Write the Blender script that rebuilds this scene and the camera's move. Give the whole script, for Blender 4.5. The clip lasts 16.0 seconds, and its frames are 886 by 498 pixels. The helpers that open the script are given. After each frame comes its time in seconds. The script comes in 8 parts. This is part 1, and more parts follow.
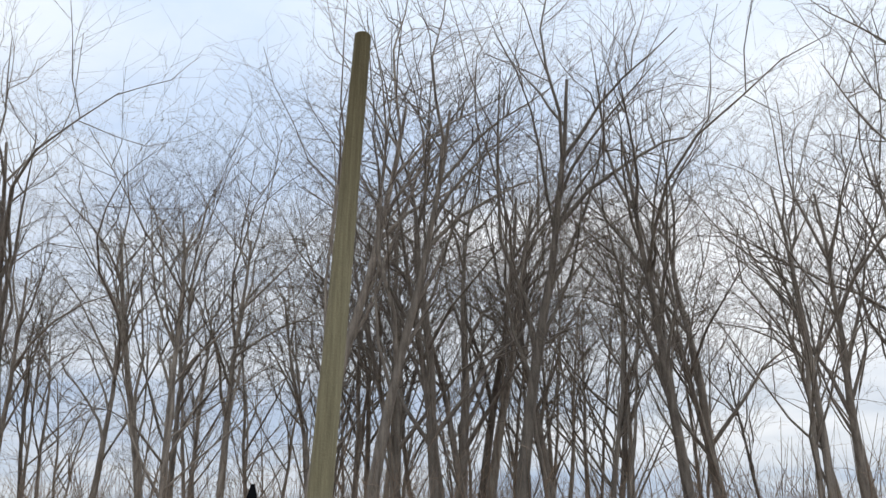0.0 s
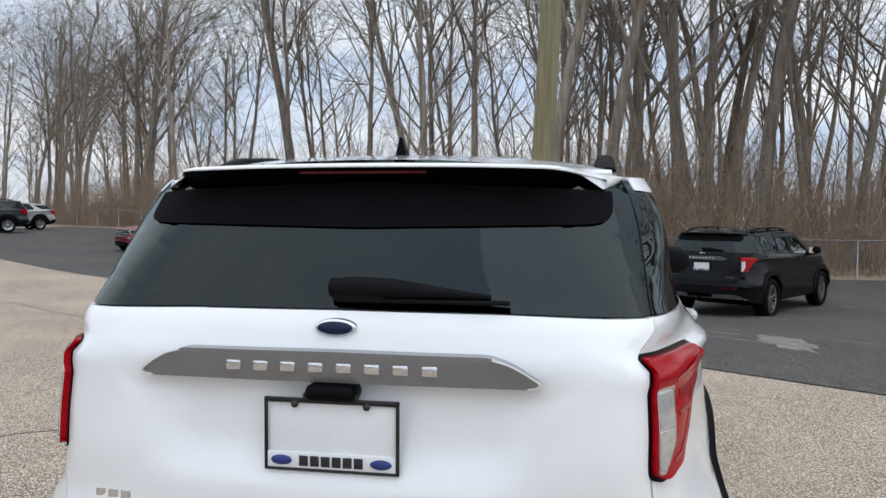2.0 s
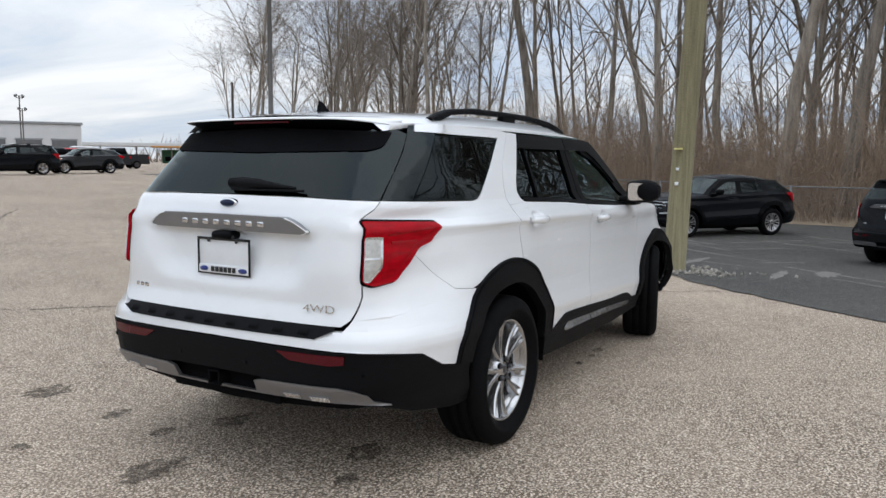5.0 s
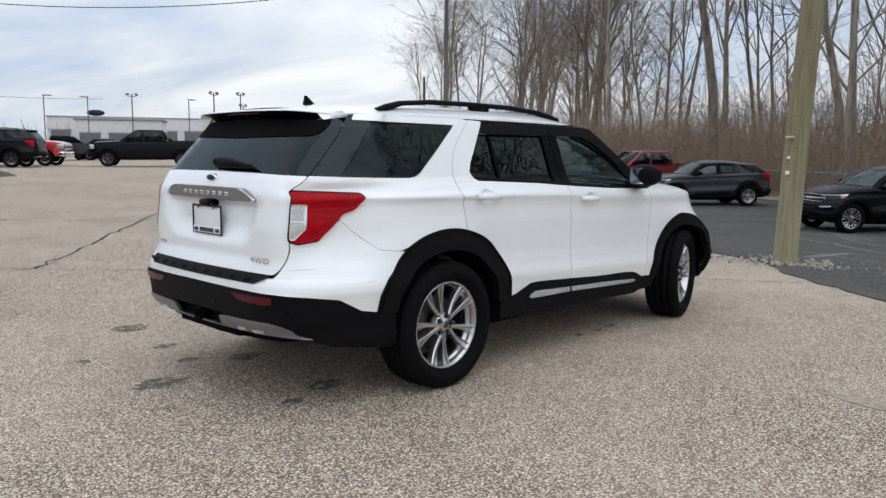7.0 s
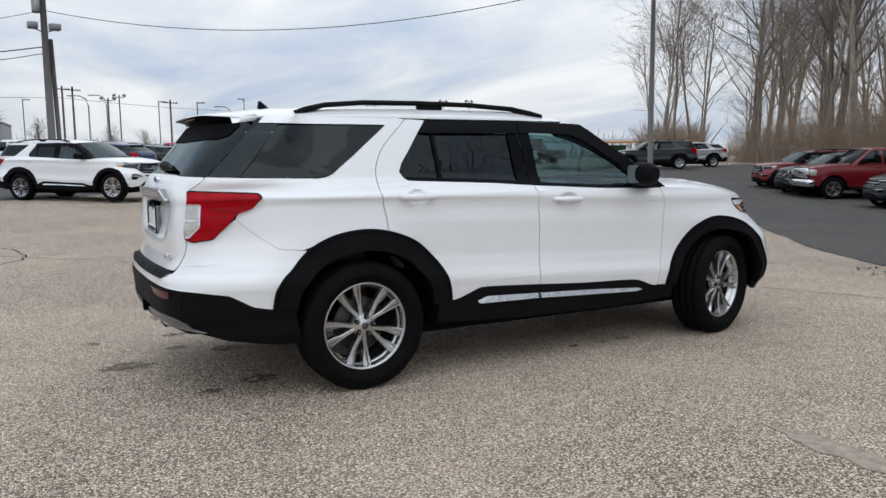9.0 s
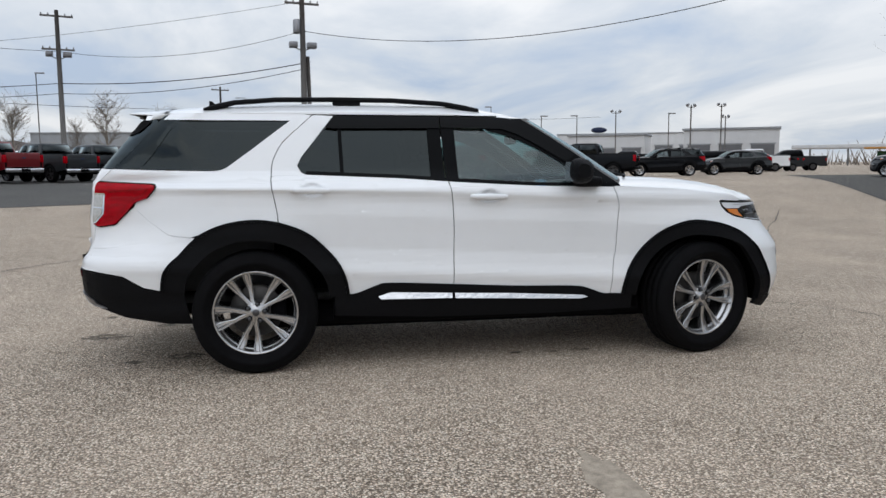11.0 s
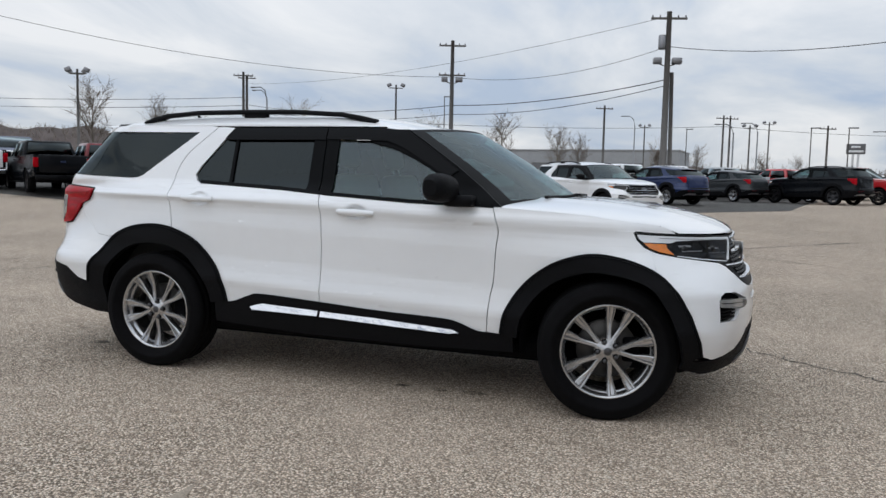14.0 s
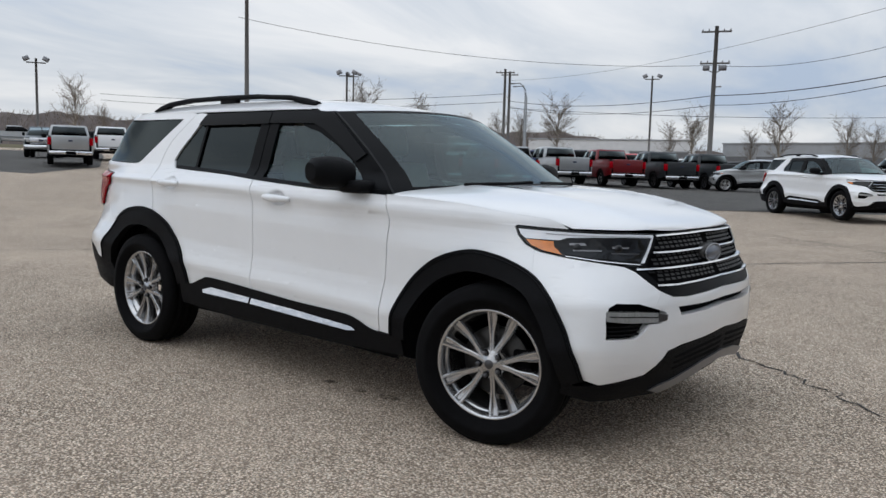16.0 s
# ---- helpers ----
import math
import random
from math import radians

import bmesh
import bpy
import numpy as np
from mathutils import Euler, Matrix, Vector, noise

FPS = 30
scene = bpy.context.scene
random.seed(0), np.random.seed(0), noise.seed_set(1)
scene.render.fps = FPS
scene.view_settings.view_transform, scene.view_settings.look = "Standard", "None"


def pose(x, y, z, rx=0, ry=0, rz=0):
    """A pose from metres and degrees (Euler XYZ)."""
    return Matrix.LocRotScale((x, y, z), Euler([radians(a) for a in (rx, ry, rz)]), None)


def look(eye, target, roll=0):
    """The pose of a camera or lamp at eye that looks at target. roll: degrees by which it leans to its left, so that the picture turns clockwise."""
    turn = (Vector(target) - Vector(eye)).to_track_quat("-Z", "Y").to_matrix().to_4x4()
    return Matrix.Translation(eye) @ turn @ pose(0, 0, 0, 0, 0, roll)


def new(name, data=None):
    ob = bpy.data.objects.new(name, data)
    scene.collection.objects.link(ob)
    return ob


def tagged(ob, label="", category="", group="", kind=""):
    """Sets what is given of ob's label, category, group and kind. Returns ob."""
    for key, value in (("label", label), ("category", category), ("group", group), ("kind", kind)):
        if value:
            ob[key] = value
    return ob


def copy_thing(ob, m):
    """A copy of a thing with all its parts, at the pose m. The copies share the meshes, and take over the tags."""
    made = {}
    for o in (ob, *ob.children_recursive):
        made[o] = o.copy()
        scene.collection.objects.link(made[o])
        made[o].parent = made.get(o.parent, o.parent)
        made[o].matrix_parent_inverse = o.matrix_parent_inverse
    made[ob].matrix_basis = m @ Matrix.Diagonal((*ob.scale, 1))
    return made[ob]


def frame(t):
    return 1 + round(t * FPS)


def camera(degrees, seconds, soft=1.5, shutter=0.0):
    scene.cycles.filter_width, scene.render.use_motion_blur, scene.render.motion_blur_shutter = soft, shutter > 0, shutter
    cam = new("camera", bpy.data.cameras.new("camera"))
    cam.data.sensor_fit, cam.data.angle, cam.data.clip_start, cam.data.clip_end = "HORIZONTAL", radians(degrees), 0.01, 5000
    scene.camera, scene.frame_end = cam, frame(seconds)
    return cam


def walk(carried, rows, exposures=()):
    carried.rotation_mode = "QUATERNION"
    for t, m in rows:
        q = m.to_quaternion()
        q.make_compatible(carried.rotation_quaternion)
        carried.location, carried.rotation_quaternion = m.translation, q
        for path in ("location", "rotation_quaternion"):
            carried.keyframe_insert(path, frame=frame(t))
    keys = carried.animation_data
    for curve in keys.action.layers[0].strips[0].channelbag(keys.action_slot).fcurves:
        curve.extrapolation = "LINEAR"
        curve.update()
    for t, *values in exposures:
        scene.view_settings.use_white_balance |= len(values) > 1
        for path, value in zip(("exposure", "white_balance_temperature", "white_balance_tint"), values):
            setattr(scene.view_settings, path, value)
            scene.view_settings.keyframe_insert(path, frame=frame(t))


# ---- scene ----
from mathutils.geometry import tessellate_polygon

# ---------- camera ----------
cam = camera(59.7, 16.0, soft=1.5)


def aim(x, y, z, yaw, pitch, roll=0.0):
    a, b = radians(yaw), radians(pitch)
    d = (math.cos(a) * math.cos(b), math.sin(a) * math.cos(b), math.sin(b))
    return (x, y, z), (x + d[0], y + d[1], z + d[2]), roll


PATH = [
    (0.0, *aim(-3.33, -0.13, 1.625, -8.3, 22.0, 0.0)),
    (0.5, *aim(-3.52, -0.18, 1.62, -3.1, 14.7, -0.3)),
    (1.0, (-3.729, -0.232, 1.607), (-1.744, -0.163, 1.837), -0.3),
    (1.5, (-3.972, -0.318, 1.563), (-1.983, -0.117, 1.587), 0.3),
    (2.0, (-4.224, -0.548, 1.515), (-2.255, -0.206, 1.423), 0.2),
    (2.5, (-4.47, -0.851, 1.496), (-2.533, -0.377, 1.335), 0.4),
    (3.0, (-4.638, -1.222, 1.456), (-2.737, -0.627, 1.271), 0.3),
    (3.5, (-4.849, -1.54, 1.472), (-2.986, -0.841, 1.263), 0.5),
    (6.0, (-5.122, -3.329, 1.422), (-3.51, -2.168, 1.19), 0.3),
    (6.5, (-5.054, -3.721, 1.415), (-3.526, -2.454, 1.17), 0.3),
    (7.0, (-4.841, -4.079, 1.41), (-3.405, -2.71, 1.159), 0.5),
    (7.5, (-4.515, -4.319, 1.398), (-3.179, -2.853, 1.138), 0.5),
    (8.0, (-4.152, -4.601, 1.379), (-2.932, -3.036, 1.123), 0.3),
    (8.5, (-3.752, -4.879, 1.383), (-2.661, -3.222, 1.132), -0.1),
    (9.0, (-3.292, -5.151, 1.38), (-2.335, -3.412, 1.14), -0.6),
    (9.5, (-2.809, -5.442, 1.365), (-1.985, -3.635, 1.134), -1.1),
    (12.0, (-0.084, -5.875, 1.258), (-0.086, -3.886, 1.047), 0.7),
    (12.5, (0.437, -5.739, 1.268), (0.268, -3.756, 1.069), 1.1),
    (13.0, (0.969, -5.603, 1.275), (0.641, -3.639, 1.085), 1.3),
    (13.5, (1.499, -5.424, 1.277), (1.016, -3.491, 1.096), 1.3),
    (14.0, (2.012, -5.218, 1.285), (1.367, -3.333, 1.107), 1.2),
    (14.5, (2.456, -4.92, 1.285), (1.647, -3.1, 1.106), 1.0),
    (15.0, (2.903, -4.602, 1.282), (1.935, -2.861, 1.096), 0.9),
    (15.5, (3.254, -4.253, 1.274), (2.142, -2.603, 1.077), 1.1),
    (16.0, (3.589, -3.873, 1.272), (2.343, -2.323, 1.066), 1.5),
]
walk(cam, [(t, look(eye, target, roll)) for t, eye, target, roll in PATH],
     exposures=[(0.0, 0.4), (0.5, 0.5), (1.0, 0.58), (1.5, 0.63), (2.5, 0.61), (3.7, 0.53), (6.0, 0.51), (9.5, 0.36), (12.0, 0.27), (14.0, 0.22), (16.0, 0.20)])

# ---------- sky and sun ----------
SUN_AZ, SUN_EL = radians(-112), radians(54)
world = bpy.data.worlds.new("sky")
scene.world = world
world.use_nodes = True
wn, wl = world.node_tree.nodes, world.node_tree.links
wn.clear()
w_out = wn.new("ShaderNodeOutputWorld")
w_bg = wn.new("ShaderNodeBackground")
w_sky = wn.new("ShaderNodeTexSky")
w_sky.sky_type, w_sky.sun_disc = "NISHITA", False
w_sky.sun_elevation, w_sky.sun_rotation = SUN_EL, radians(90) - SUN_AZ
w_tc = wn.new("ShaderNodeTexCoord")
w_sep = wn.new("ShaderNodeSeparateXYZ")
wl.new(w_tc.outputs["Generated"], w_sep.inputs[0])
# flat cloud deck: project the direction on a high plane
w_add = wn.new("ShaderNodeMath")
w_add.operation = "ADD"
w_add.inputs[1].default_value = 0.16
w_abs = wn.new("ShaderNodeMath")
w_abs.operation = "MAXIMUM"
w_abs.inputs[1].default_value = 0.0
wl.new(w_sep.outputs["Z"], w_abs.inputs[0])
wl.new(w_abs.outputs[0], w_add.inputs[0])
w_div = wn.new("ShaderNodeVectorMath")
w_div.operation = "DIVIDE"
w_cmb = wn.new("ShaderNodeCombineXYZ")
for k in range(3):
    wl.new(w_add.outputs[0], w_cmb.inputs[k])
wl.new(w_tc.outputs["Generated"], w_div.inputs[0])
wl.new(w_cmb.outputs[0], w_div.inputs[1])
w_n1 = wn.new("ShaderNodeTexNoise")
w_n1.inputs["Scale"].default_value = 1.1
w_n1.inputs["Detail"].default_value = 7.0
w_n1.inputs["Roughness"].default_value = 0.55
w_n1.inputs["Distortion"].default_value = 0.5
w_map = wn.new("ShaderNodeMapping")
w_map.inputs["Rotation"].default_value = (0, 0, 0.5)
w_map.inputs["Scale"].default_value = (1.0, 0.55, 1.0)
wl.new(w_div.outputs[0], w_map.inputs["Vector"])
wl.new(w_map.outputs[0], w_n1.inputs["Vector"])
w_rmp = wn.new("ShaderNodeValToRGB")
w_rmp.color_ramp.elements[0].position = 0.36
w_rmp.color_ramp.elements[0].color = (0.50, 0.60, 0.76, 1)
w_rmp.color_ramp.elements[1].position = 0.66
w_rmp.color_ramp.elements[1].color = (0.93, 0.95, 0.98, 1)
e_mid = w_rmp.color_ramp.elements.new(0.5)
e_mid.color = (0.70, 0.755, 0.83, 1)
wl.new(w_n1.outputs["Fac"], w_rmp.inputs[0])
w_sks = wn.new("ShaderNodeVectorMath")
w_sks.operation = "SCALE"
w_sks.inputs["Scale"].default_value = 0.06
wl.new(w_sky.outputs[0], w_sks.inputs[0])
w_mix = wn.new("ShaderNodeMix")
w_mix.data_type = "RGBA"
w_mix.inputs["Factor"].default_value = 0.9
wl.new(w_sks.outputs[0], w_mix.inputs["A"])
wl.new(w_rmp.outputs[0], w_mix.inputs["B"])
w_grad = wn.new("ShaderNodeMath")
w_grad.operation = "MULTIPLY_ADD"
w_grad.inputs[1].default_value = 0.64
w_grad.inputs[2].default_value = 0.735
wl.new(w_abs.outputs[0], w_grad.inputs[0])
w_lum = wn.new("ShaderNodeVectorMath")
w_lum.operation = "SCALE"
wl.new(w_mix.outputs["Result"], w_lum.inputs[0])
wl.new(w_grad.outputs[0], w_lum.inputs["Scale"])
wl.new(w_lum.outputs[0], w_bg.inputs["Color"])
w_bg.inputs["Strength"].default_value = 1.0
wl.new(w_bg.outputs[0], w_out.inputs[0])

sun_data = bpy.data.lights.new("sun", "SUN")
sun_data.energy, sun_data.angle, sun_data.color = 0.42, radians(70), (1.0, 0.975, 0.94)
sun = new("sun", sun_data)
sun.matrix_world = look((math.cos(SUN_AZ) * 50 * math.cos(SUN_EL), math.sin(SUN_AZ) * 50 * math.cos(SUN_EL), 50 * math.sin(SUN_EL)), (0, 0, 0))

# ---------- materials ----------


def material(name, color, rough=0.5, metal=0.0, coat=0.0, noise_scale=0.0, noise_amt=0.0, bump=0.0, bump_scale=0.0,
             color2=None, random_amt=0.0, emission=0.0, trans=0.0, ior=1.5, stretch=(1, 1, 1), spec=0.5):
    m = bpy.data.materials.new(name)
    m.use_nodes = True
    n, l = m.node_tree.nodes, m.node_tree.links
    b = n["Principled BSDF"]
    b.inputs["Base Color"].default_value = (*color, 1)
    b.inputs["Roughness"].default_value = rough
    b.inputs["Metallic"].default_value = metal
    b.inputs["Coat Weight"].default_value = coat
    b.inputs["Coat Roughness"].default_value = 0.03
    b.inputs["Transmission Weight"].default_value = trans
    b.inputs["IOR"].default_value = ior
    b.inputs["Specular IOR Level"].default_value = spec
    if emission:
        b.inputs["Emission Color"].default_value = (*color, 1)
        b.inputs["Emission Strength"].default_value = emission
    if noise_scale:
        tc = n.new("ShaderNodeTexCoord")
        mp = n.new("ShaderNodeMapping")
        mp.inputs["Scale"].default_value = stretch
        l.new(tc.outputs["Object"], mp.inputs["Vector"])
        t1 = n.new("ShaderNodeTexNoise")
        t1.inputs["Scale"].default_value = noise_scale
        t1.inputs["Detail"].default_value = 6
        l.new(mp.outputs[0], t1.inputs["Vector"])
        t2 = n.new("ShaderNodeTexNoise")
        t2.inputs["Scale"].default_value = noise_scale * 9
        t2.inputs["Detail"].default_value = 4
        l.new(mp.outputs[0], t2.inputs["Vector"])
        av = n.new("ShaderNodeMath")
        av.operation = "MULTIPLY_ADD"
        av.inputs[1].default_value = 0.6
        l.new(t1.outputs["Fac"], av.inputs[0])
        sc = n.new("ShaderNodeMath")
        sc.operation = "MULTIPLY"
        sc.inputs[1].default_value = 0.4
        l.new(t2.outputs["Fac"], sc.inputs[0])
        l.new(sc.outputs[0], av.inputs[2])
        mr = n.new("ShaderNodeMapRange")
        mr.inputs["From Min"].default_value = 0.35
        mr.inputs["From Max"].default_value = 0.65
        l.new(av.outputs[0], mr.inputs["Value"])
        mx = n.new("ShaderNodeMix")
        mx.data_type = "RGBA"
        l.new(mr.outputs[0], mx.inputs["Factor"])
        c2 = color2 or tuple(c * (1 - noise_amt) for c in color)
        mx.inputs["A"].default_value = (*color, 1)
        mx.inputs["B"].default_value = (*c2, 1)
        last = mx.outputs["Result"]
        if random_amt:
            oi = n.new("ShaderNodeObjectInfo")
            hs = n.new("ShaderNodeHueSaturation")
            rr = n.new("ShaderNodeMapRange")
            rr.inputs["To Min"].default_value = 1 - random_amt
            rr.inputs["To Max"].default_value = 1 + random_amt
            l.new(oi.outputs["Random"], rr.inputs["Value"])
            l.new(rr.outputs[0], hs.inputs["Value"])
            l.new(last, hs.inputs["Color"])
            last = hs.outputs[0]
        l.new(last, b.inputs["Base Color"])
    if bump:
        tc2 = n.new("ShaderNodeTexCoord")
        tb = n.new("ShaderNodeTexNoise")
        tb.inputs["Scale"].default_value = bump_scale
        tb.inputs["Detail"].default_value = 5
        l.new(tc2.outputs["Object"], tb.inputs["Vector"])
        bp = n.new("ShaderNodeBump")
        bp.inputs["Strength"].default_value = bump
        bp.inputs["Distance"].default_value = 0.01
        l.new(tb.outputs["Fac"], bp.inputs["Height"])
        l.new(bp.outputs[0], b.inputs["Normal"])
    return m


def glass_material(name, tint, rough=0.0, low=0.045, high=0.75):
    """Thin tinted pane: a share of the light goes straight through, the rest is mirrored as gloss asks."""
    m = bpy.data.materials.new(name)
    m.use_nodes = True
    n, l = m.node_tree.nodes, m.node_tree.links
    n.clear()
    out = n.new("ShaderNodeOutputMaterial")
    tr = n.new("ShaderNodeBsdfTransparent")
    tr.inputs["Color"].default_value = (*tint, 1)
    gl = n.new("ShaderNodeBsdfGlossy")
    gl.inputs["Roughness"].default_value = rough
    gl.inputs["Color"].default_value = (0.84, 0.97, 1.0, 1)
    lw = n.new("ShaderNodeLayerWeight")
    lw.inputs["Blend"].default_value = 0.5
    pw = n.new("ShaderNodeMath")
    pw.operation = "POWER"
    pw.inputs[1].default_value = 4.5
    l.new(lw.outputs["Facing"], pw.inputs[0])
    fr = n.new("ShaderNodeMath")
    fr.operation = "MULTIPLY_ADD"
    fr.inputs[1].default_value = high
    fr.inputs[2].default_value = low
    l.new(pw.outputs[0], fr.inputs[0])
    mx = n.new("ShaderNodeMixShader")
    l.new(fr.outputs[0], mx.inputs[0])
    l.new(tr.outputs[0], mx.inputs[1])
    l.new(gl.outputs[0], mx.inputs[2])
    l.new(mx.outputs[0], out.inputs[0])
    return m


M = {}
M["white"] = material("white_paint", (0.83, 0.84, 0.85), 0.28, coat=1.0, noise_scale=1.3, noise_amt=0.025)
M["black_paint"] = material("black_paint", (0.004, 0.005, 0.007), 0.25, coat=0.12, spec=0.10, noise_scale=2, noise_amt=0.2)
M["gray_paint"] = material("gray_paint", (0.030, 0.033, 0.036), 0.3, metal=0.2, coat=0.4, spec=0.2, noise_scale=2, noise_amt=0.1)
M["silver_paint"] = material("silver_paint", (0.36, 0.37, 0.375), 0.32, metal=0.5, coat=1.0, noise_scale=2, noise_amt=0.06)
M["red_paint"] = material("red_paint", (0.17, 0.006, 0.010), 0.28, metal=0.2, coat=0.7, spec=0.3, noise_scale=2, noise_amt=0.15)
M["bright_red_paint"] = material("bright_red_paint", (0.48, 0.015, 0.02), 0.28, coat=1.0, noise_scale=2, noise_amt=0.1)
M["blue_paint"] = material("blue_paint", (0.006, 0.020, 0.085), 0.28, metal=0.2, coat=0.6, spec=0.3, noise_scale=2, noise_amt=0.1)
M["teal_paint"] = material("teal_paint", (0.010, 0.026, 0.038), 0.28, metal=0.2, coat=0.6, spec=0.3, noise_scale=2, noise_amt=0.1)
M["plastic"] = material("black_plastic", (0.0045, 0.0047, 0.0058), 0.6, spec=0.11, noise_scale=60, noise_amt=0.3, bump=0.25, bump_scale=900)
M["gloss_black"] = material("gloss_black_trim", (0.003, 0.0034, 0.0042), 0.38, spec=0.06, noise_scale=5, noise_amt=0.2)
M["visor"] = material("smoked_acrylic_visor", (0.004, 0.0045, 0.0055), 0.3, spec=0.09, noise_scale=3, noise_amt=0.2)
M["under"] = material("underbody_black", (0.004, 0.004, 0.005), 0.95, spec=0.1, noise_scale=8, noise_amt=0.4)
M["chrome"] = material("chrome", (0.75, 0.76, 0.78), 0.08, metal=1.0, noise_scale=6, noise_amt=0.04)
M["satin"] = material("satin_silver", (0.27, 0.27, 0.28), 0.36, metal=0.8, noise_scale=14, noise_amt=0.1)
M["bar"] = material("dark_bright_trim", (0.26, 0.265, 0.275), 0.28, metal=0.55, noise_scale=14, noise_amt=0.08)
M["grey_badge"] = material("grey_blue_badge", (0.16, 0.18, 0.22), 0.35, metal=0.4, noise_scale=20, noise_amt=0.2)
M["alloy"] = material("wheel_alloy", (0.52, 0.52, 0.525), 0.24, metal=0.95, noise_scale=12, noise_amt=0.1)
M["dark_alloy"] = material("dark_wheel_alloy", (0.10, 0.10, 0.105), 0.32, metal=0.8, noise_scale=12, noise_amt=0.1)
M["tyre"] = material("tyre_rubber", (0.005, 0.005, 0.0056), 0.8, spec=0.09, noise_scale=20, noise_amt=0.35, bump=0.2, bump_scale=160)
M["steel"] = material("brake_steel", (0.07, 0.067, 0.064), 0.45, metal=0.9, noise_scale=10, noise_amt=0.3)
M["red_lens"] = material("red_lens", (0.44, 0.0008, 0.008), 0.12, coat=0.05, spec=0.10, noise_scale=14, noise_amt=0.45, stretch=(1, 1, 3))
M["deep_red_lens"] = material("deep_red_lens", (0.35, 0.001, 0.007), 0.15, coat=0.1, spec=0.2, noise_scale=30, noise_amt=0.3)
M["lens_dark"] = material("smoked_lamp_glass", (0.008, 0.009, 0.011), 0.08, coat=0.2, spec=0.35, noise_scale=18, noise_amt=0.5)
M["dark_red_lens"] = material("dark_red_reflector", (0.085, 0.002, 0.007), 0.25, coat=0.15, spec=0.25, noise_scale=60, noise_amt=0.2)
M["clear_lens"] = material("clear_lens", (0.62, 0.61, 0.58), 0.14, coat=1.0, noise_scale=40, noise_amt=0.35, metal=0.3)
M["amber"] = material("amber_lens", (0.75, 0.22, 0.03), 0.15, coat=1.0, noise_scale=40, noise_amt=0.2)
M["lamp_dark"] = material("lamp_housing", (0.008, 0.009, 0.010), 0.2, coat=0.15, spec=0.35, noise_scale=20, noise_amt=0.3)
M["lamp_white"] = material("bright_lamp_reflector", (0.80, 0.82, 0.85), 0.18, metal=0.15, coat=0.6, noise_scale=30, noise_amt=0.06)
M["fog_glass"] = material("fog_lamp_glass", (0.44, 0.445, 0.44), 0.12, metal=0.2, coat=0.8, noise_scale=60, noise_amt=0.5, stretch=(1, 4, 0.3))
M["mesh_black"] = material("grille_mesh_black", (0.010, 0.010, 0.011), 0.45, spec=0.2, noise_scale=20, noise_amt=0.3)
M["ripple_chrome"] = material("rippled_chrome", (0.60, 0.61, 0.63), 0.12, metal=1.0, noise_scale=6, noise_amt=0.06, bump=0.6, bump_scale=26)
M["emblem_blue"] = material("emblem_blue", (0.012, 0.022, 0.06), 0.45, spec=0.25, noise_scale=20, noise_amt=0.2)
M["badge_blue"] = material("badge_blue", (0.03, 0.05, 0.22), 0.35, spec=0.3, noise_scale=20, noise_amt=0.2)
M["ink"] = material("dark_ink", (0.015, 0.015, 0.018), 0.5, noise_scale=50, noise_amt=0.2)
M["plate"] = material("white_plate", (0.78, 0.79, 0.80), 0.4, noise_scale=20, noise_amt=0.05)
M["tint"] = glass_material("privacy_glass", (0.015, 0.018, 0.020), 0.0, 0.035, 0.55)
M["glass"] = glass_material("clear_glass", (0.26, 0.41, 0.405), 0.0, 0.075, 0.6)
M["beige"] = material("beige_upholstery", (0.44, 0.36, 0.28), 0.75, noise_scale=30, noise_amt=0.12, bump=0.2, bump_scale=300)
M["liner"] = material("grey_headliner", (0.20, 0.19, 0.17), 0.9, noise_scale=30, noise_amt=0.12, bump=0.2, bump_scale=300)
M["dark_trim"] = material("dark_cabin_trim", (0.022, 0.022, 0.024), 0.7, noise_scale=30, noise_amt=0.3, bump=0.2, bump_scale=500)
M["screen"] = material("screen_glass", (0.10, 0.16, 0.25), 0.15, noise_scale=5, noise_amt=0.1, emission=0.6)


# ---------- mesh helpers ----------


def smooth(a, b, x):
    t = min(1.0, max(0.0, (x - a) / (b - a)))
    return t * t * (3 - 2 * t)


def ground_z(x, y):
    """Height of the lot: nearly level round the car, falling to the fence, rising to the far rows."""
    return (-0.022 - 0.004 * max(-8.0, min(4.0, x)) - 0.46 * smooth(3.0, 14.0, x) * (1 - smooth(14, 30, y))
            + 0.5 * smooth(7.0, 34.0, y) + (1.1 * smooth(10, 46, -x) + 0.8 * smooth(45, 88, -x)) * smooth(-8, 14, y))


def mesh_of(name, bm, mat=None, shade=True):
    me = bpy.data.meshes.new(name)
    bm.normal_update()
    bm.to_mesh(me)
    bm.free()
    for p in me.polygons:
        p.use_smooth = shade
    for mm in (mat if isinstance(mat, (list, tuple)) else [mat]):
        if mm:
            me.materials.append(mm)
    return me


def part(name, bm, mat, parent, label="", shade=True):
    ob = new(name, mesh_of(name, bm, mat, shade))
    ob.parent = parent
    if label:
        ob["label"] = label
    return ob


def holder(name, label, category, m=None, group="", kind=""):
    ob = new(name)
    ob.empty_display_size = 0.2
    if m is not None:
        ob.matrix_basis = m
    return tagged(ob, label, category, group, kind)


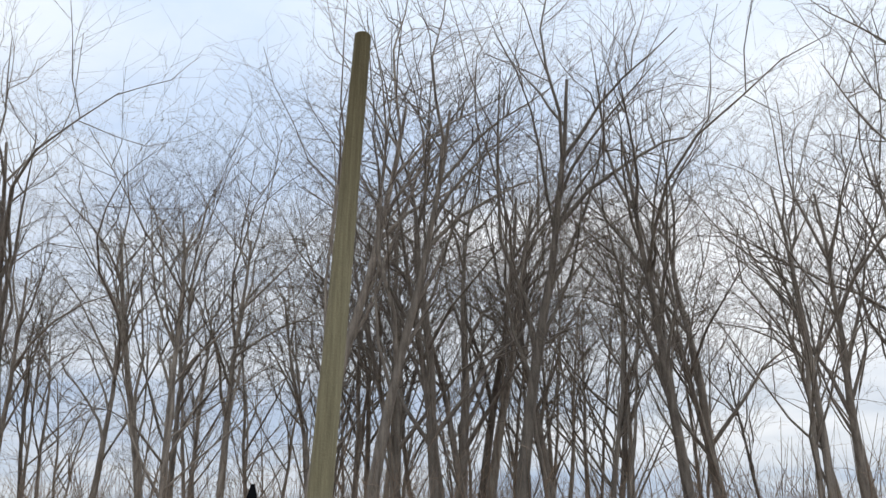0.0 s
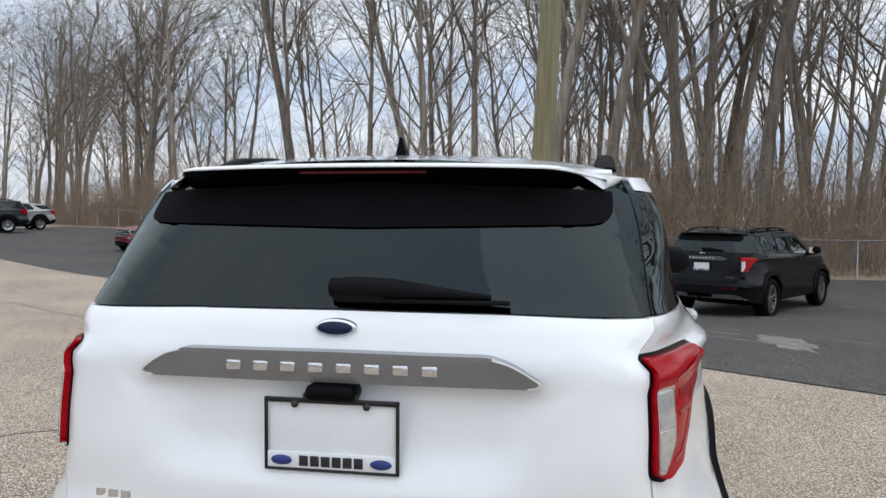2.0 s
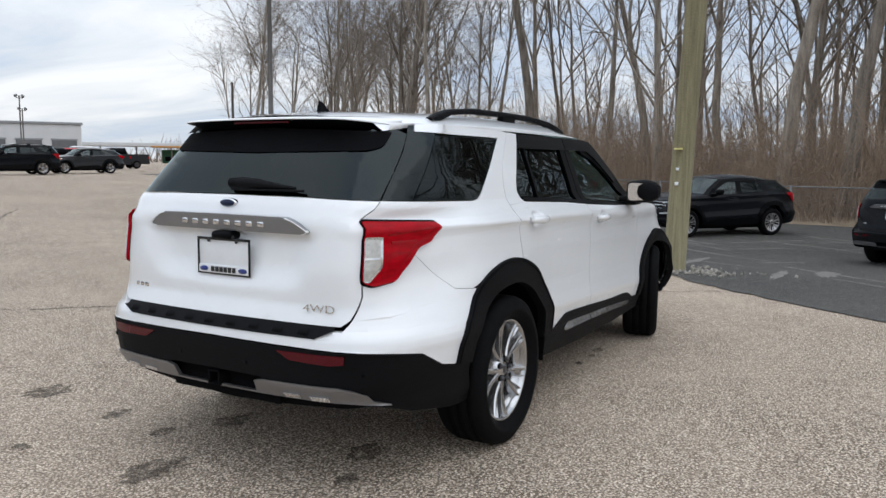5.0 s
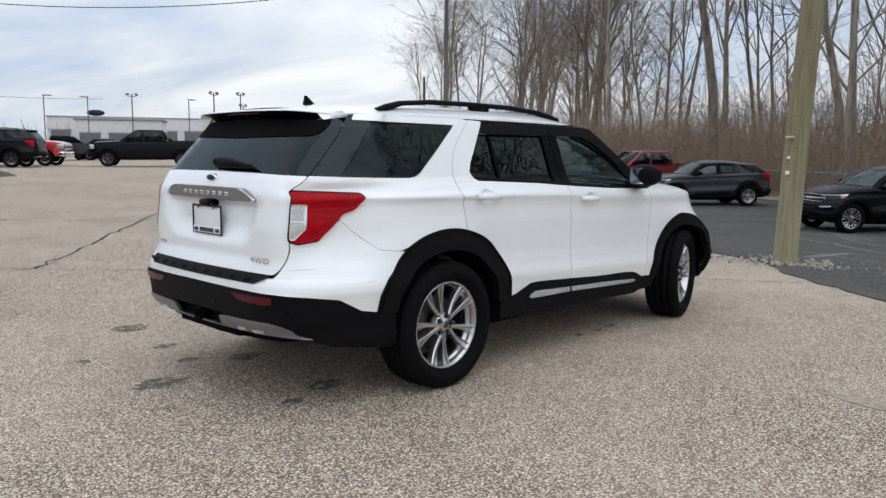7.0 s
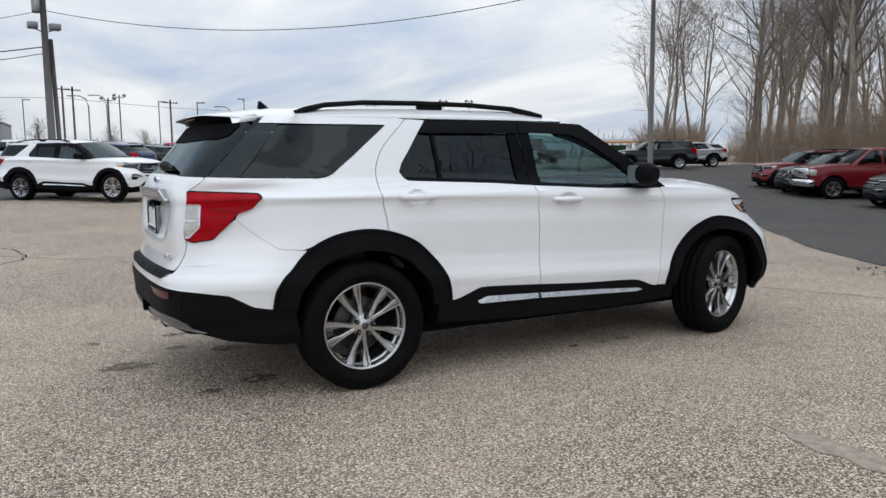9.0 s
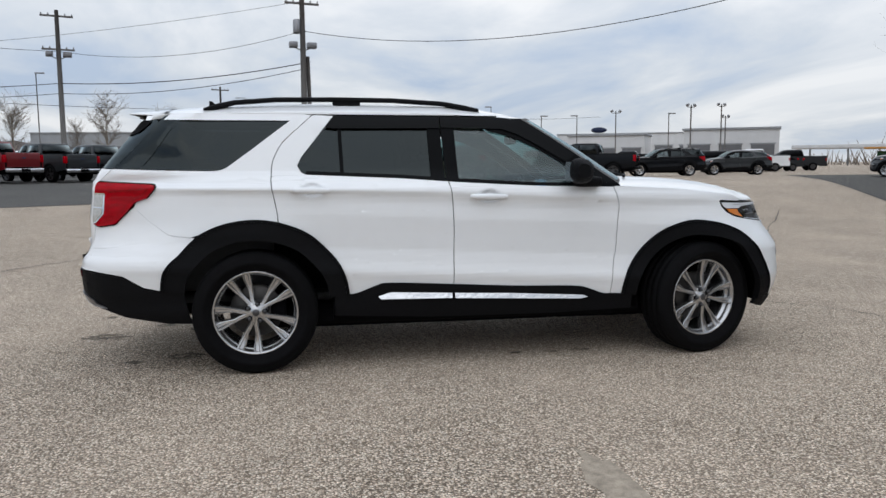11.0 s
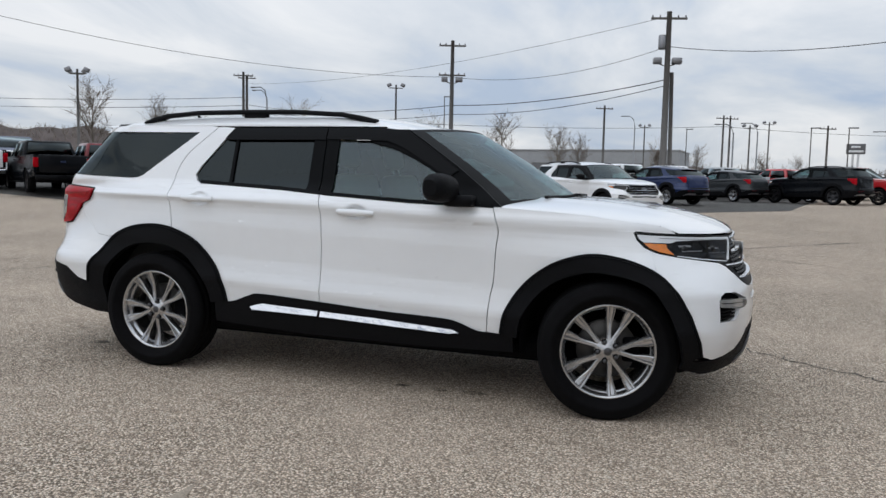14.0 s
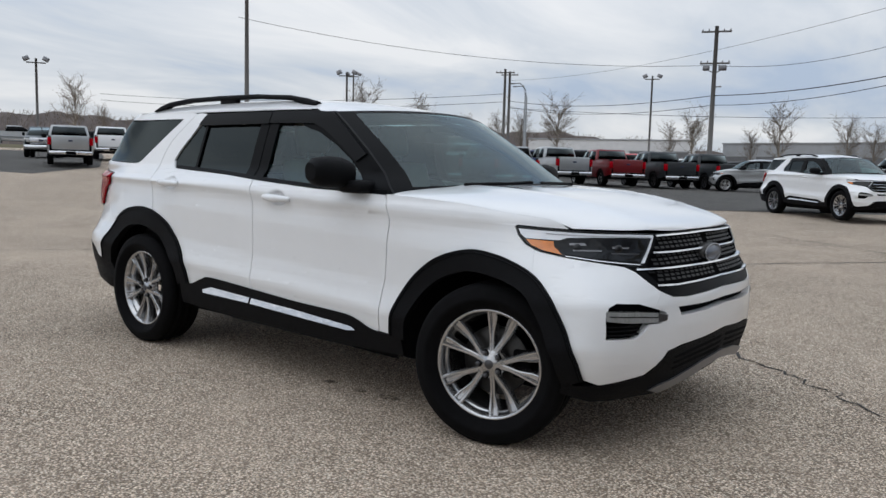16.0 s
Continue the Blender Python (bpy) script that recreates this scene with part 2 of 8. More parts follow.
def add_box(bm, lo, hi, bevel=0.0, m=None, seg=2):
    r = bmesh.ops.create_cube(bm, size=1.0)
    c = [(a + b) / 2 for a, b in zip(lo, hi)]
    s = [abs(b - a) for a, b in zip(lo, hi)]
    bmesh.ops.scale(bm, vec=s, verts=r["verts"])
    bmesh.ops.translate(bm, vec=c, verts=r["verts"])
    vs = r["verts"]
    if bevel:
        es = list({e for v in vs for e in v.link_edges})
        rb = bmesh.ops.bevel(bm, geom=es, offset=min(bevel, min(s) * 0.45), segments=seg, affect="EDGES", profile=0.5)
        vs = list({v for f in rb["faces"] for v in f.verts} | {v for v in vs if v.is_valid})
    if m is not None:
        bmesh.ops.transform(bm, matrix=m, verts=vs)
    return vs


def box(lo, hi, bevel=0.0, m=None):
    bm = bmesh.new()
    add_box(bm, lo, hi, bevel, m)
    return bm


def add_tube(bm, pts, radii, n=8, caps=True):
    """A tube through points with a radius each."""
    pts = [Vector(p) for p in pts]
    if not isinstance(radii, (list, tuple)):
        radii = [radii] * len(pts)
    rings, up = [], Vector((0, 0, 1))
    for i, p in enumerate(pts):
        d = (pts[min(i + 1, len(pts) - 1)] - pts[max(i - 1, 0)]).normalized()
        ref = up if abs(d.dot(up)) < 0.95 else Vector((1, 0, 0))
        u = d.cross(ref).normalized()
        v = u.cross(d)
        rings.append([bm.verts.new(p + radii[i] * (math.cos(2 * math.pi * k / n) * u + math.sin(2 * math.pi * k / n) * v)) for k in range(n)])
    for a, b in zip(rings, rings[1:]):
        for k in range(n):
            bm.faces.new((a[k], a[(k + 1) % n], b[(k + 1) % n], b[k]))
    if caps:
        bm.faces.new(rings[0])
        bm.faces.new(rings[-1][::-1])
    return rings


def add_grid(bm, rows, close=False):
    """Faces between rows of points."""
    vs = [[bm.verts.new(p) for p in r] for r in rows]
    for a, b in zip(vs, vs[1:]):
        for k in range(len(a) - 1 + (1 if close else 0)):
            j = (k + 1) % len(a)
            bm.faces.new((a[k], a[j], b[j], b[k]))
    return vs


def lathe(profile, n=48, axis="y", m=None):
    """A turned shape: profile of (radius, along the axis)."""
    bm = bmesh.new()
    rows = []
    for r, h in profile:
        row = []
        for k in range(n):
            a = 2 * math.pi * k / n
            p = (r * math.cos(a), h, r * math.sin(a)) if axis == "y" else (r * math.cos(a), r * math.sin(a), h)
            row.append(p)
        rows.append(row)
    add_grid(bm, rows, close=True)
    if m is not None:
        bmesh.ops.transform(bm, matrix=m, verts=bm.verts)
    bmesh.ops.recalc_face_normals(bm, faces=bm.faces)
    return bm


def cut_flat(poly, step_a, step_b):
    """A flat polygon (a, b) cut into small pieces along a lattice: lists of points and triangles."""
    bm = bmesh.new()
    vs = [bm.verts.new((a, b, 0)) for a, b in poly]
    for t in tessellate_polygon([[Vector((a, b, 0)) for a, b in poly]]):
        try:
            bm.faces.new([vs[i] for i in t])
        except ValueError:
            pass
    for k, step in ((0, step_a), (1, step_b)):
        lo, hi = min(p[k] for p in poly), max(p[k] for p in poly)
        for i in range(math.floor(lo / step) + 1, math.ceil(hi / step)):
            no = (1, 0, 0) if k == 0 else (0, 1, 0)
            co = (i * step, 0, 0) if k == 0 else (0, i * step, 0)
            bmesh.ops.bisect_plane(bm, geom=bm.verts[:] + bm.edges[:] + bm.faces[:], dist=1e-5, plane_co=co, plane_no=no)
    bmesh.ops.remove_doubles(bm, verts=bm.verts, dist=1e-5)
    return bm


def skin(poly, surface, step=(0.07, 0.05), thick=0.02, off=0.0):
    """A panel: a polygon in surface coordinates, laid on surface(a, b, offset), with a turned-in edge."""
    bm = cut_flat(poly, *step)
    flat = {v: (v.co.x, v.co.y) for v in bm.verts}
    edges = [e for e in bm.edges if len(e.link_faces) == 1]
    rim = [(e.verts[0], e.verts[1], e.link_faces[0]) for e in edges]
    ends = [(flat[a], flat[b]) for a, b, _ in rim]
    for v in bm.verts:
        v.co = surface(*flat[v], off)
    # outer side out
    bm.normal_update()
    score = 0.0
    for f in bm.faces:
        a, b = flat[f.verts[0]]
        score += f.calc_area() * f.normal.dot(surface(a, b, off + 0.01) - surface(a, b, off))
    if score < 0:
        bmesh.ops.reverse_faces(bm, faces=bm.faces)
    if thick:
        for (a, b) in ends:
            pa, pb = surface(*a, off), surface(*b, off)
            qa, qb = surface(*a, off - thick), surface(*b, off - thick)
            quad = [bm.verts.new(p) for p in (pa, pb, qb, qa)]
            bm.faces.new(quad)
    return bm


def mirrored(bm):
    """The same mesh on the other flank."""
    b2 = bm.copy()
    for v in b2.verts:
        v.co.y = -v.co.y
    bmesh.ops.reverse_faces(b2, faces=b2.faces)
    return b2


def rounded(poly, r=0.03, n=4):
    """A polygon with its corners rounded; r may be a list."""
    out = []
    k = len(poly)
    for i in range(k):
        p0, p1, p2 = (Vector(poly[(i + d) % k]) for d in (-1, 0, 1))
        rad = r[i] if isinstance(r, (list, tuple)) else r
        if rad <= 0:
            out.append(tuple(p1))
            continue
        a, b = (p0 - p1), (p2 - p1)
        ra, rb = min(rad, a.length * 0.45), min(rad, b.length * 0.45)
        s, e = p1 + a.normalized() * ra, p1 + b.normalized() * rb
        for j in range(n + 1):
            t = j / n
            out.append(tuple((1 - t) ** 2 * s + 2 * t * (1 - t) * p1 + t * t * e))
    return out


def offset_open(line, d):
    """A polyline in the plane moved sideways by d."""
    out = []
    for i, p in enumerate(line):
        a, b = Vector(line[max(i - 1, 0)]), Vector(line[min(i + 1, len(line) - 1)])
        t = (b - a).normalized()
        out.append((p[0] - t.y * d, p[1] + t.x * d))
    return out


def arc(cx, cz, r, a0, a1, n, squash=1.0):
    return [(cx + r * math.cos(radians(a0 + (a1 - a0) * k / n)), cz + r * squash * math.sin(radians(a0 + (a1 - a0) * k / n))) for k in range(n + 1)]


def text_mesh(body, size, depth):
    """Raised lettering with the built-in font, as a bmesh in the xy plane, centred."""
    cu = bpy.data.curves.new("letters", "FONT")
    cu.body, cu.size, cu.extrude, cu.align_x, cu.align_y = body, size, depth, "CENTER", "CENTER"
    ob = bpy.data.objects.new("letters", cu)
    scene.collection.objects.link(ob)
    bpy.context.view_layer.update()
    me = bpy.data.meshes.new_from_object(ob.evaluated_get(bpy.context.evaluated_depsgraph_get()))
    bm = bmesh.new()
    bm.from_mesh(me)
    bpy.data.objects.remove(ob)
    bpy.data.curves.remove(cu)
    bpy.data.meshes.remove(me)
    return bm


# ---------- the family SUV ----------
# Body surface: horizontal slices. Half width by height, nose and tail by height.
ZW = [0.10, 0.24, 0.34, 0.44, 0.54, 0.575, 0.600, 0.66, 0.74, 0.85, 0.95, 1.04, 1.075, 1.110, 1.125, 1.15, 1.18, 1.21, 1.24, 1.27, 1.42, 1.58, 1.64, 1.70]
WW = [0.86, 0.90, 0.930, 0.952, 0.967, 0.975, 0.975, 0.963, 0.954, 0.955, 0.958, 0.953, 0.956, 0.968, 0.969, 0.962, 0.944, 0.920, 0.893, 0.872, 0.822, 0.764, 0.735, 0.66]
ZF = [0.10, 0.25, 0.35, 0.48, 0.62, 0.74, 0.82, 0.92, 1.02, 1.08, 1.20, 1.70]
FF = [2.07, 2.21, 2.265, 2.295, 2.305, 2.295, 2.262, 2.208, 2.168, 2.135, 2.015, 1.70]
ZR = [0.10, 0.28, 0.36, 0.50, 0.66, 0.72, 0.76, 0.84, 0.98, 1.20, 1.27, 1.42, 1.60, 1.70]
RR = [2.33, 2.47, 2.565, 2.635, 2.645, 2.635, 2.598, 2.568, 2.562, 2.535, 2.51, 2.40, 2.26, 2.15]
# stations round the plan: distance from nose or tail and lateral share; the bumpers are squarer than the body above them
FRONT_PTS = [(0.0, 0.0), (0.008, 0.22), (0.030, 0.42), (0.052, 0.53), (0.092, 0.61), (0.188, 0.725), (0.338, 0.83), (0.545, 0.925)]
FRONT_LOW = [(0.0, 0.0), (0.008, 0.22), (0.030, 0.42), (0.053, 0.54), (0.092, 0.66), (0.178, 0.85), (0.325, 0.95), (0.545, 0.982)]
SIDE_X = [1.36, 1.0, 0.5, 0.0, -0.6, -1.1, -1.5, -1.8]
SIDE_S = [0.985, 1.0, 1.0, 1.0, 1.0, 0.998, 0.988, 0.97]
SIDE_UP = [0.985, 1.0, 1.0, 1.0, 1.0, 1.0, 0.998, 0.985]
REAR_PTS = [(0.48, 0.868), (0.275, 0.805), (0.145, 0.757), (0.078, 0.718), (0.034, 0.665), (0.016, 0.60), (0.006, 0.40), (0.0, 0.20), (0.0, 0.0)]
REAR_LOW = [(0.54, 0.940), (0.345, 0.895), (0.205, 0.842), (0.125, 0.785), (0.065, 0.710), (0.035, 0.61), (0.014, 0.40), (0.004, 0.20), (0.0, 0.0)]
REAR_BELT = [(0.50, 0.918), (0.30, 0.872), (0.17, 0.826), (0.105, 0.786), (0.052, 0.722), (0.026, 0.638), (0.01, 0.42), (0.0, 0.21), (0.0, 0.0)]
REAR_ROOF = [(0.36, 0.965), (0.255, 0.925), (0.168, 0.850), (0.112, 0.782), (0.070, 0.712), (0.032, 0.625), (0.01, 0.41), (0.0, 0.20), (0.0, 0.0)]
# surface coordinate of the stations: runs from the nose (high) through x on the flank to the tail (low)
Q = np.array([2.853, 2.633, 2.430, 2.314, 2.223, 2.063, 1.876, 1.646, 1.36, 1.0, 0.5, 0.0, -0.6, -1.1, -1.5, -1.801, -2.070, -2.281, -2.420, -2.492, -2.567, -2.636, -2.836, -3.036, -3.235])
REF_W = 0.958


def half_width(z, x):
    """Half width; the creases of the flank fall gently towards the nose."""
    slope = 0.045 * smooth(0.38, 0.48, z) * (1 - smooth(1.12, 1.20, z))
    zz = z + slope * max(-2.0, min(1.2, x))
    fade = 0.011 * smooth(0.5, 1.2, x) * math.exp(-((zz - 1.118) / 0.04) ** 2)
    return float(np.interp(zz, ZW, WW)) - fade


def blend(a, b, w):
    return [(p[0] + (q[0] - p[0]) * w, p[1] + (q[1] - p[1]) * w) for p, q in zip(a, b)]


def flare(z, x):
    """The flanks swell over both wheels."""
    up = smooth(0.30, 0.45, z) * (1 - smooth(0.86, 1.06, z))
    return 0.028 * up * (math.exp(-((x - 1.62) / 0.42) ** 2) + math.exp(-((x + 1.62) / 0.42) ** 2))


def stations(z):
    f, r = np.interp(z, ZF, FF), np.interp(z, ZR, RR)
    kf, kr = half_width(z, 1.2) / REF_W, half_width(z, -2.0) / REF_W
    front = blend(FRONT_LOW, FRONT_PTS, smooth(0.70, 0.96, z))
    rear = blend(REAR_LOW, REAR_PTS, smooth(0.70, 0.98, z))
    if z > 1.16:
        rear = blend(rear, blend(REAR_BELT, REAR_ROOF, smooth(1.27, 1.56, z)), smooth(1.20, 1.27, z))
    side = [a + (b - a) * smooth(1.15, 1.27, z) for a, b in zip(SIDE_S, SIDE_UP)]
    pts = [(f - d, y * kf) for d, y in front]
    pts += [(x, s * half_width(z, x)) for x, s in zip(SIDE_X, side)]
    pts += [(-r + d, y * kr) for d, y in rear]
    return np.array([(x, y + flare(z, x) * (1 if y > 0.7 else 0)) for x, y in pts])


REF = stations(0.92)
_ncol = len(Q)
_cache = {}


def column(z):
    key = round(z, 3)
    if key not in _cache:
        p = stations(key)
        q = Q
        d = np.zeros_like(p)
        d[1:-1] = (p[2:] - p[:-2]) / (q[2:] - q[:-2])[:, None]
        d[0] = (0, (p[1, 1] - p[0, 1]) / (q[1] - q[0]))
        d[-1] = (0, (p[-1, 1] - p[-2, 1]) / (q[-1] - q[-2]))
        _cache[key] = (p, d)
    return _cache[key]


def plan(q, z):
    p, d = column(z)
    s = 1.0
    if q > Q[0]:                  # past the centre line of the nose or tail: mirror
        q, s = 2 * Q[0] - q, -1.0
    elif q < Q[-1]:
        q, s = 2 * Q[-1] - q, -1.0
    i = int(np.searchsorted(-Q, -q, side="right") - 1)
    i = max(0, min(_ncol - 2, i))
    h = Q[i + 1] - Q[i]
    t = (q - Q[i]) / h
    a = (2 * t ** 3 - 3 * t * t + 1) * p[i] + (t ** 3 - 2 * t * t + t) * h * d[i] + (3 * t * t - 2 * t ** 3) * p[i + 1] + (t ** 3 - t * t) * h * d[i + 1]
    return a[0], s * a[1]


def flank(q, z, off=0.0):
    """A point of the right-hand body surface."""
    x, y = plan(q, z)
    if off:
        e = 0.01
        x1, y1 = plan(q + e, z)
        x0, y0 = plan(q - e, z)
        tx, ty = x1 - x0, y1 - y0
        ln = math.hypot(tx, ty)
        x, y = x - ty / ln * off, y + tx / ln * off
    return Vector((x, -y, z))


def q_front(y):
    """Surface coordinate of the nose at a lateral distance (negative past the middle)."""
    n = len(FRONT_PTS)
    return float(np.interp(abs(y), REF[:n, 1], Q[:n])) if y >= 0 else 2 * Q[0] - float(np.interp(-y, REF[:n, 1], Q[:n]))


def q_rear(y):
    n = len(REAR_PTS)
    v = float(np.interp(abs(y), REF[-n:, 1][::-1], Q[-n:][::-1]))
    return v if y >= 0 else 2 * Q[-1] - v


def curve2(pts, n=6):
    """A smooth line through points of the plane."""
    P = [Vector(p) for p in pts]
    out = []
    for i in range(len(P) - 1):
        p0, p1, p2, p3 = P[max(i - 1, 0)], P[i], P[i + 1], P[min(i + 2, len(P) - 1)]
        for k in range(n):
            t = k / n
            v = 0.5 * ((2 * p1) + (p2 - p0) * t + (2 * p0 - 5 * p1 + 4 * p2 - p3) * t * t + (3 * p1 - p0 - 3 * p2 + p3) * t ** 3)
            out.append((v.x, v.y))
    out.append(tuple(P[-1]))
    return out


# the lines of the side view (x forward, z up from the ground)
HUB_R, HUB_F, HUB_Z = -1.5125, 1.5125, 0.385
SHUT_REAR = curve2([(-1.139, 1.625), (-1.225, 1.545), (-1.328, 1.447), (-1.386, 1.337), (-1.398, 1.246), (-1.396, 1.174), (-1.379, 1.085), (-1.363, 0.997), (-1.361, 0.940)], 4)
SHUT_MID = curve2([(-0.309, 1.63), (-0.293, 1.264), (-0.280, 1.207), (-0.258, 1.10), (-0.247, 0.906), (-0.249, 0.725), (-0.252, 0.50)], 4)
SHUT_FRONT = curve2([(0.842, 1.162), (0.862, 1.096), (0.880, 1.026), (0.870, 0.924), (0.861, 0.743), (0.843, 0.635), (0.828, 0.44)], 4)
BELT = [(-1.184, 1.246), (-0.582, 1.22), (-0.201, 1.193), (0.323, 1.166), (0.842, 1.156)]
ARCH_R = curve2([(-2.050, 0.545), (-2.021, 0.668), (-1.945, 0.785), (-1.835, 0.884), (-1.690, 0.948), (-1.512, 0.972), (-1.350, 0.952), (-1.189, 0.890), (-1.082, 0.802), (-0.990, 0.695), (-0.942, 0.587), (-0.924, 0.490)], 4)
ARCH_F = curve2([(0.905, 0.435), (0.930, 0.563), (0.999, 0.688), (1.095, 0.790), (1.229, 0.876), (1.400, 0.926), (1.555, 0.914), (1.668, 0.872), (1.732, 0.818), (1.785, 0.732), (1.848, 0.618), (1.903, 0.512), (1.952, 0.402)], 4)
SILL_TOP = curve2([(-0.924, 0.488), (-0.87, 0.497), (-0.755, 0.540), (-0.664, 0.556), (-0.25, 0.535), (0.152, 0.512), (0.552, 0.500), (0.662, 0.482), (0.774, 0.442), (0.905, 0.432)], 4)


def at_x(line, x):
    s = sorted(line)
    return float(np.interp(x, [p[0] for p in s], [p[1] for p in s]))


def both(name, bm, mat, parent, label=""):
    b2 = mirrored(bm)
    a = part(name, bm, mat, parent, label)
    return a, part(name, b2, mat, parent, label)


def roof_edge(x):
    return float(np.interp(x, [-2.30, -2.18, -1.966, -1.8, -1.356, -0.907, -0.305, 0.0, 0.144, 0.255, 0.50],
                           [1.605, 1.622, 1.650, 1.662, 1.683, 1.690, 1.684, 1.660, 1.637, 1.612, 1.57]))


def top_panel(u, v, off=0.0):
    """Roof skin: u along the car, v across from -1 to 1."""
    x = u
    y_edge = float(np.interp(x, [-2.3, -2.1, -1.9, -1.6, -0.3, 0.2, 0.5], [0.58, 0.635, 0.688, 0.715, 0.718, 0.70, 0.685]))
    # the edges at the windscreen end lie further back
    z = roof_edge(x) + 0.052 * (1 - abs(v) ** 2.4) - 0.03 * max(0.0, abs(v) - 0.9) * 10
    return Vector((x, v * y_edge, z + off))


def hood_line(q):
    """Height of the bonnet's edge round the fender tops and over the lamps."""
    return float(np.interp(q, [0.85, 1.05, 1.3, 1.5, 1.70, 1.865, 1.90, 1.916, 2.05, 2.20, 2.34, 2.55, q_front(0.0)],
                           [1.162, 1.152, 1.138, 1.124, 1.106, 1.084, 1.062, 1.049, 1.048, 1.046, 1.043, 1.039, 1.040]))


def hood_point(u, v, off=0.0):
    """Bonnet skin: u 0 at the cowl to 1 at the nose, v across from -1 to 1."""
    q = 0.86 + (q_front(0.0) - 0.86) * (1 - (1 - u) ** 1.25)
    e = flank(q, hood_line(q), -0.002)
    a = abs(v)
    ye = abs(e.y)
    x = e.x + 0.26 * (1 - a ** 2) * (1 - u) ** 2
    zc = float(np.interp(x, [0.9, 1.1, 1.3, 1.5, 1.68, 1.82, 1.935, 2.03, 2.09, 2.13, 2.158], [1.215, 1.220, 1.214, 1.200, 1.179, 1.156, 1.133, 1.108, 1.086, 1.066, 1.040]))
    bow = max(0.0, 1 - a ** 2.7) ** 0.72
    rib = 0.009 * math.exp(-((a * ye - 0.52) / 0.07) ** 2) * (1 - u) ** 0.4
    return Vector((x, v * ye, e.z + max(0.0, zc - e.z) * bow + rib + off))


A_LINE = [(0.900, 1.160), (0.762, 1.265), (0.584, 1.396), (0.384, 1.527), (0.250, 1.612)]


def screen_point(u, v, off=0.0):
    """Windscreen: u 0 at the cowl to 1 at the roof, v across from -1 to 1."""
    z = 1.160 + 0.452 * u
    x = float(np.interp(-z, [-p[1] for p in A_LINE][::-1], [p[0] for p in A_LINE][::-1]))
    y = plan(x, z)[1] - 0.012
    a2 = v * v
    return Vector((x - 0.004 + (0.29 - 0.085 * u) * (1 - a2) + off * 0.5, v * y, z + 0.035 * (1 - a2) + off * 0.8))


def patch(f, us, vs, thick=0.0):
    bm = bmesh.new()
    add_grid(bm, [[f(u, v) for v in vs] for u in us])
    bmesh.ops.recalc_face_normals(bm, faces=bm.faces)
    return bm


def lin(a, b, n):
    return [a + (b - a) * k / n for k in range(n + 1)]


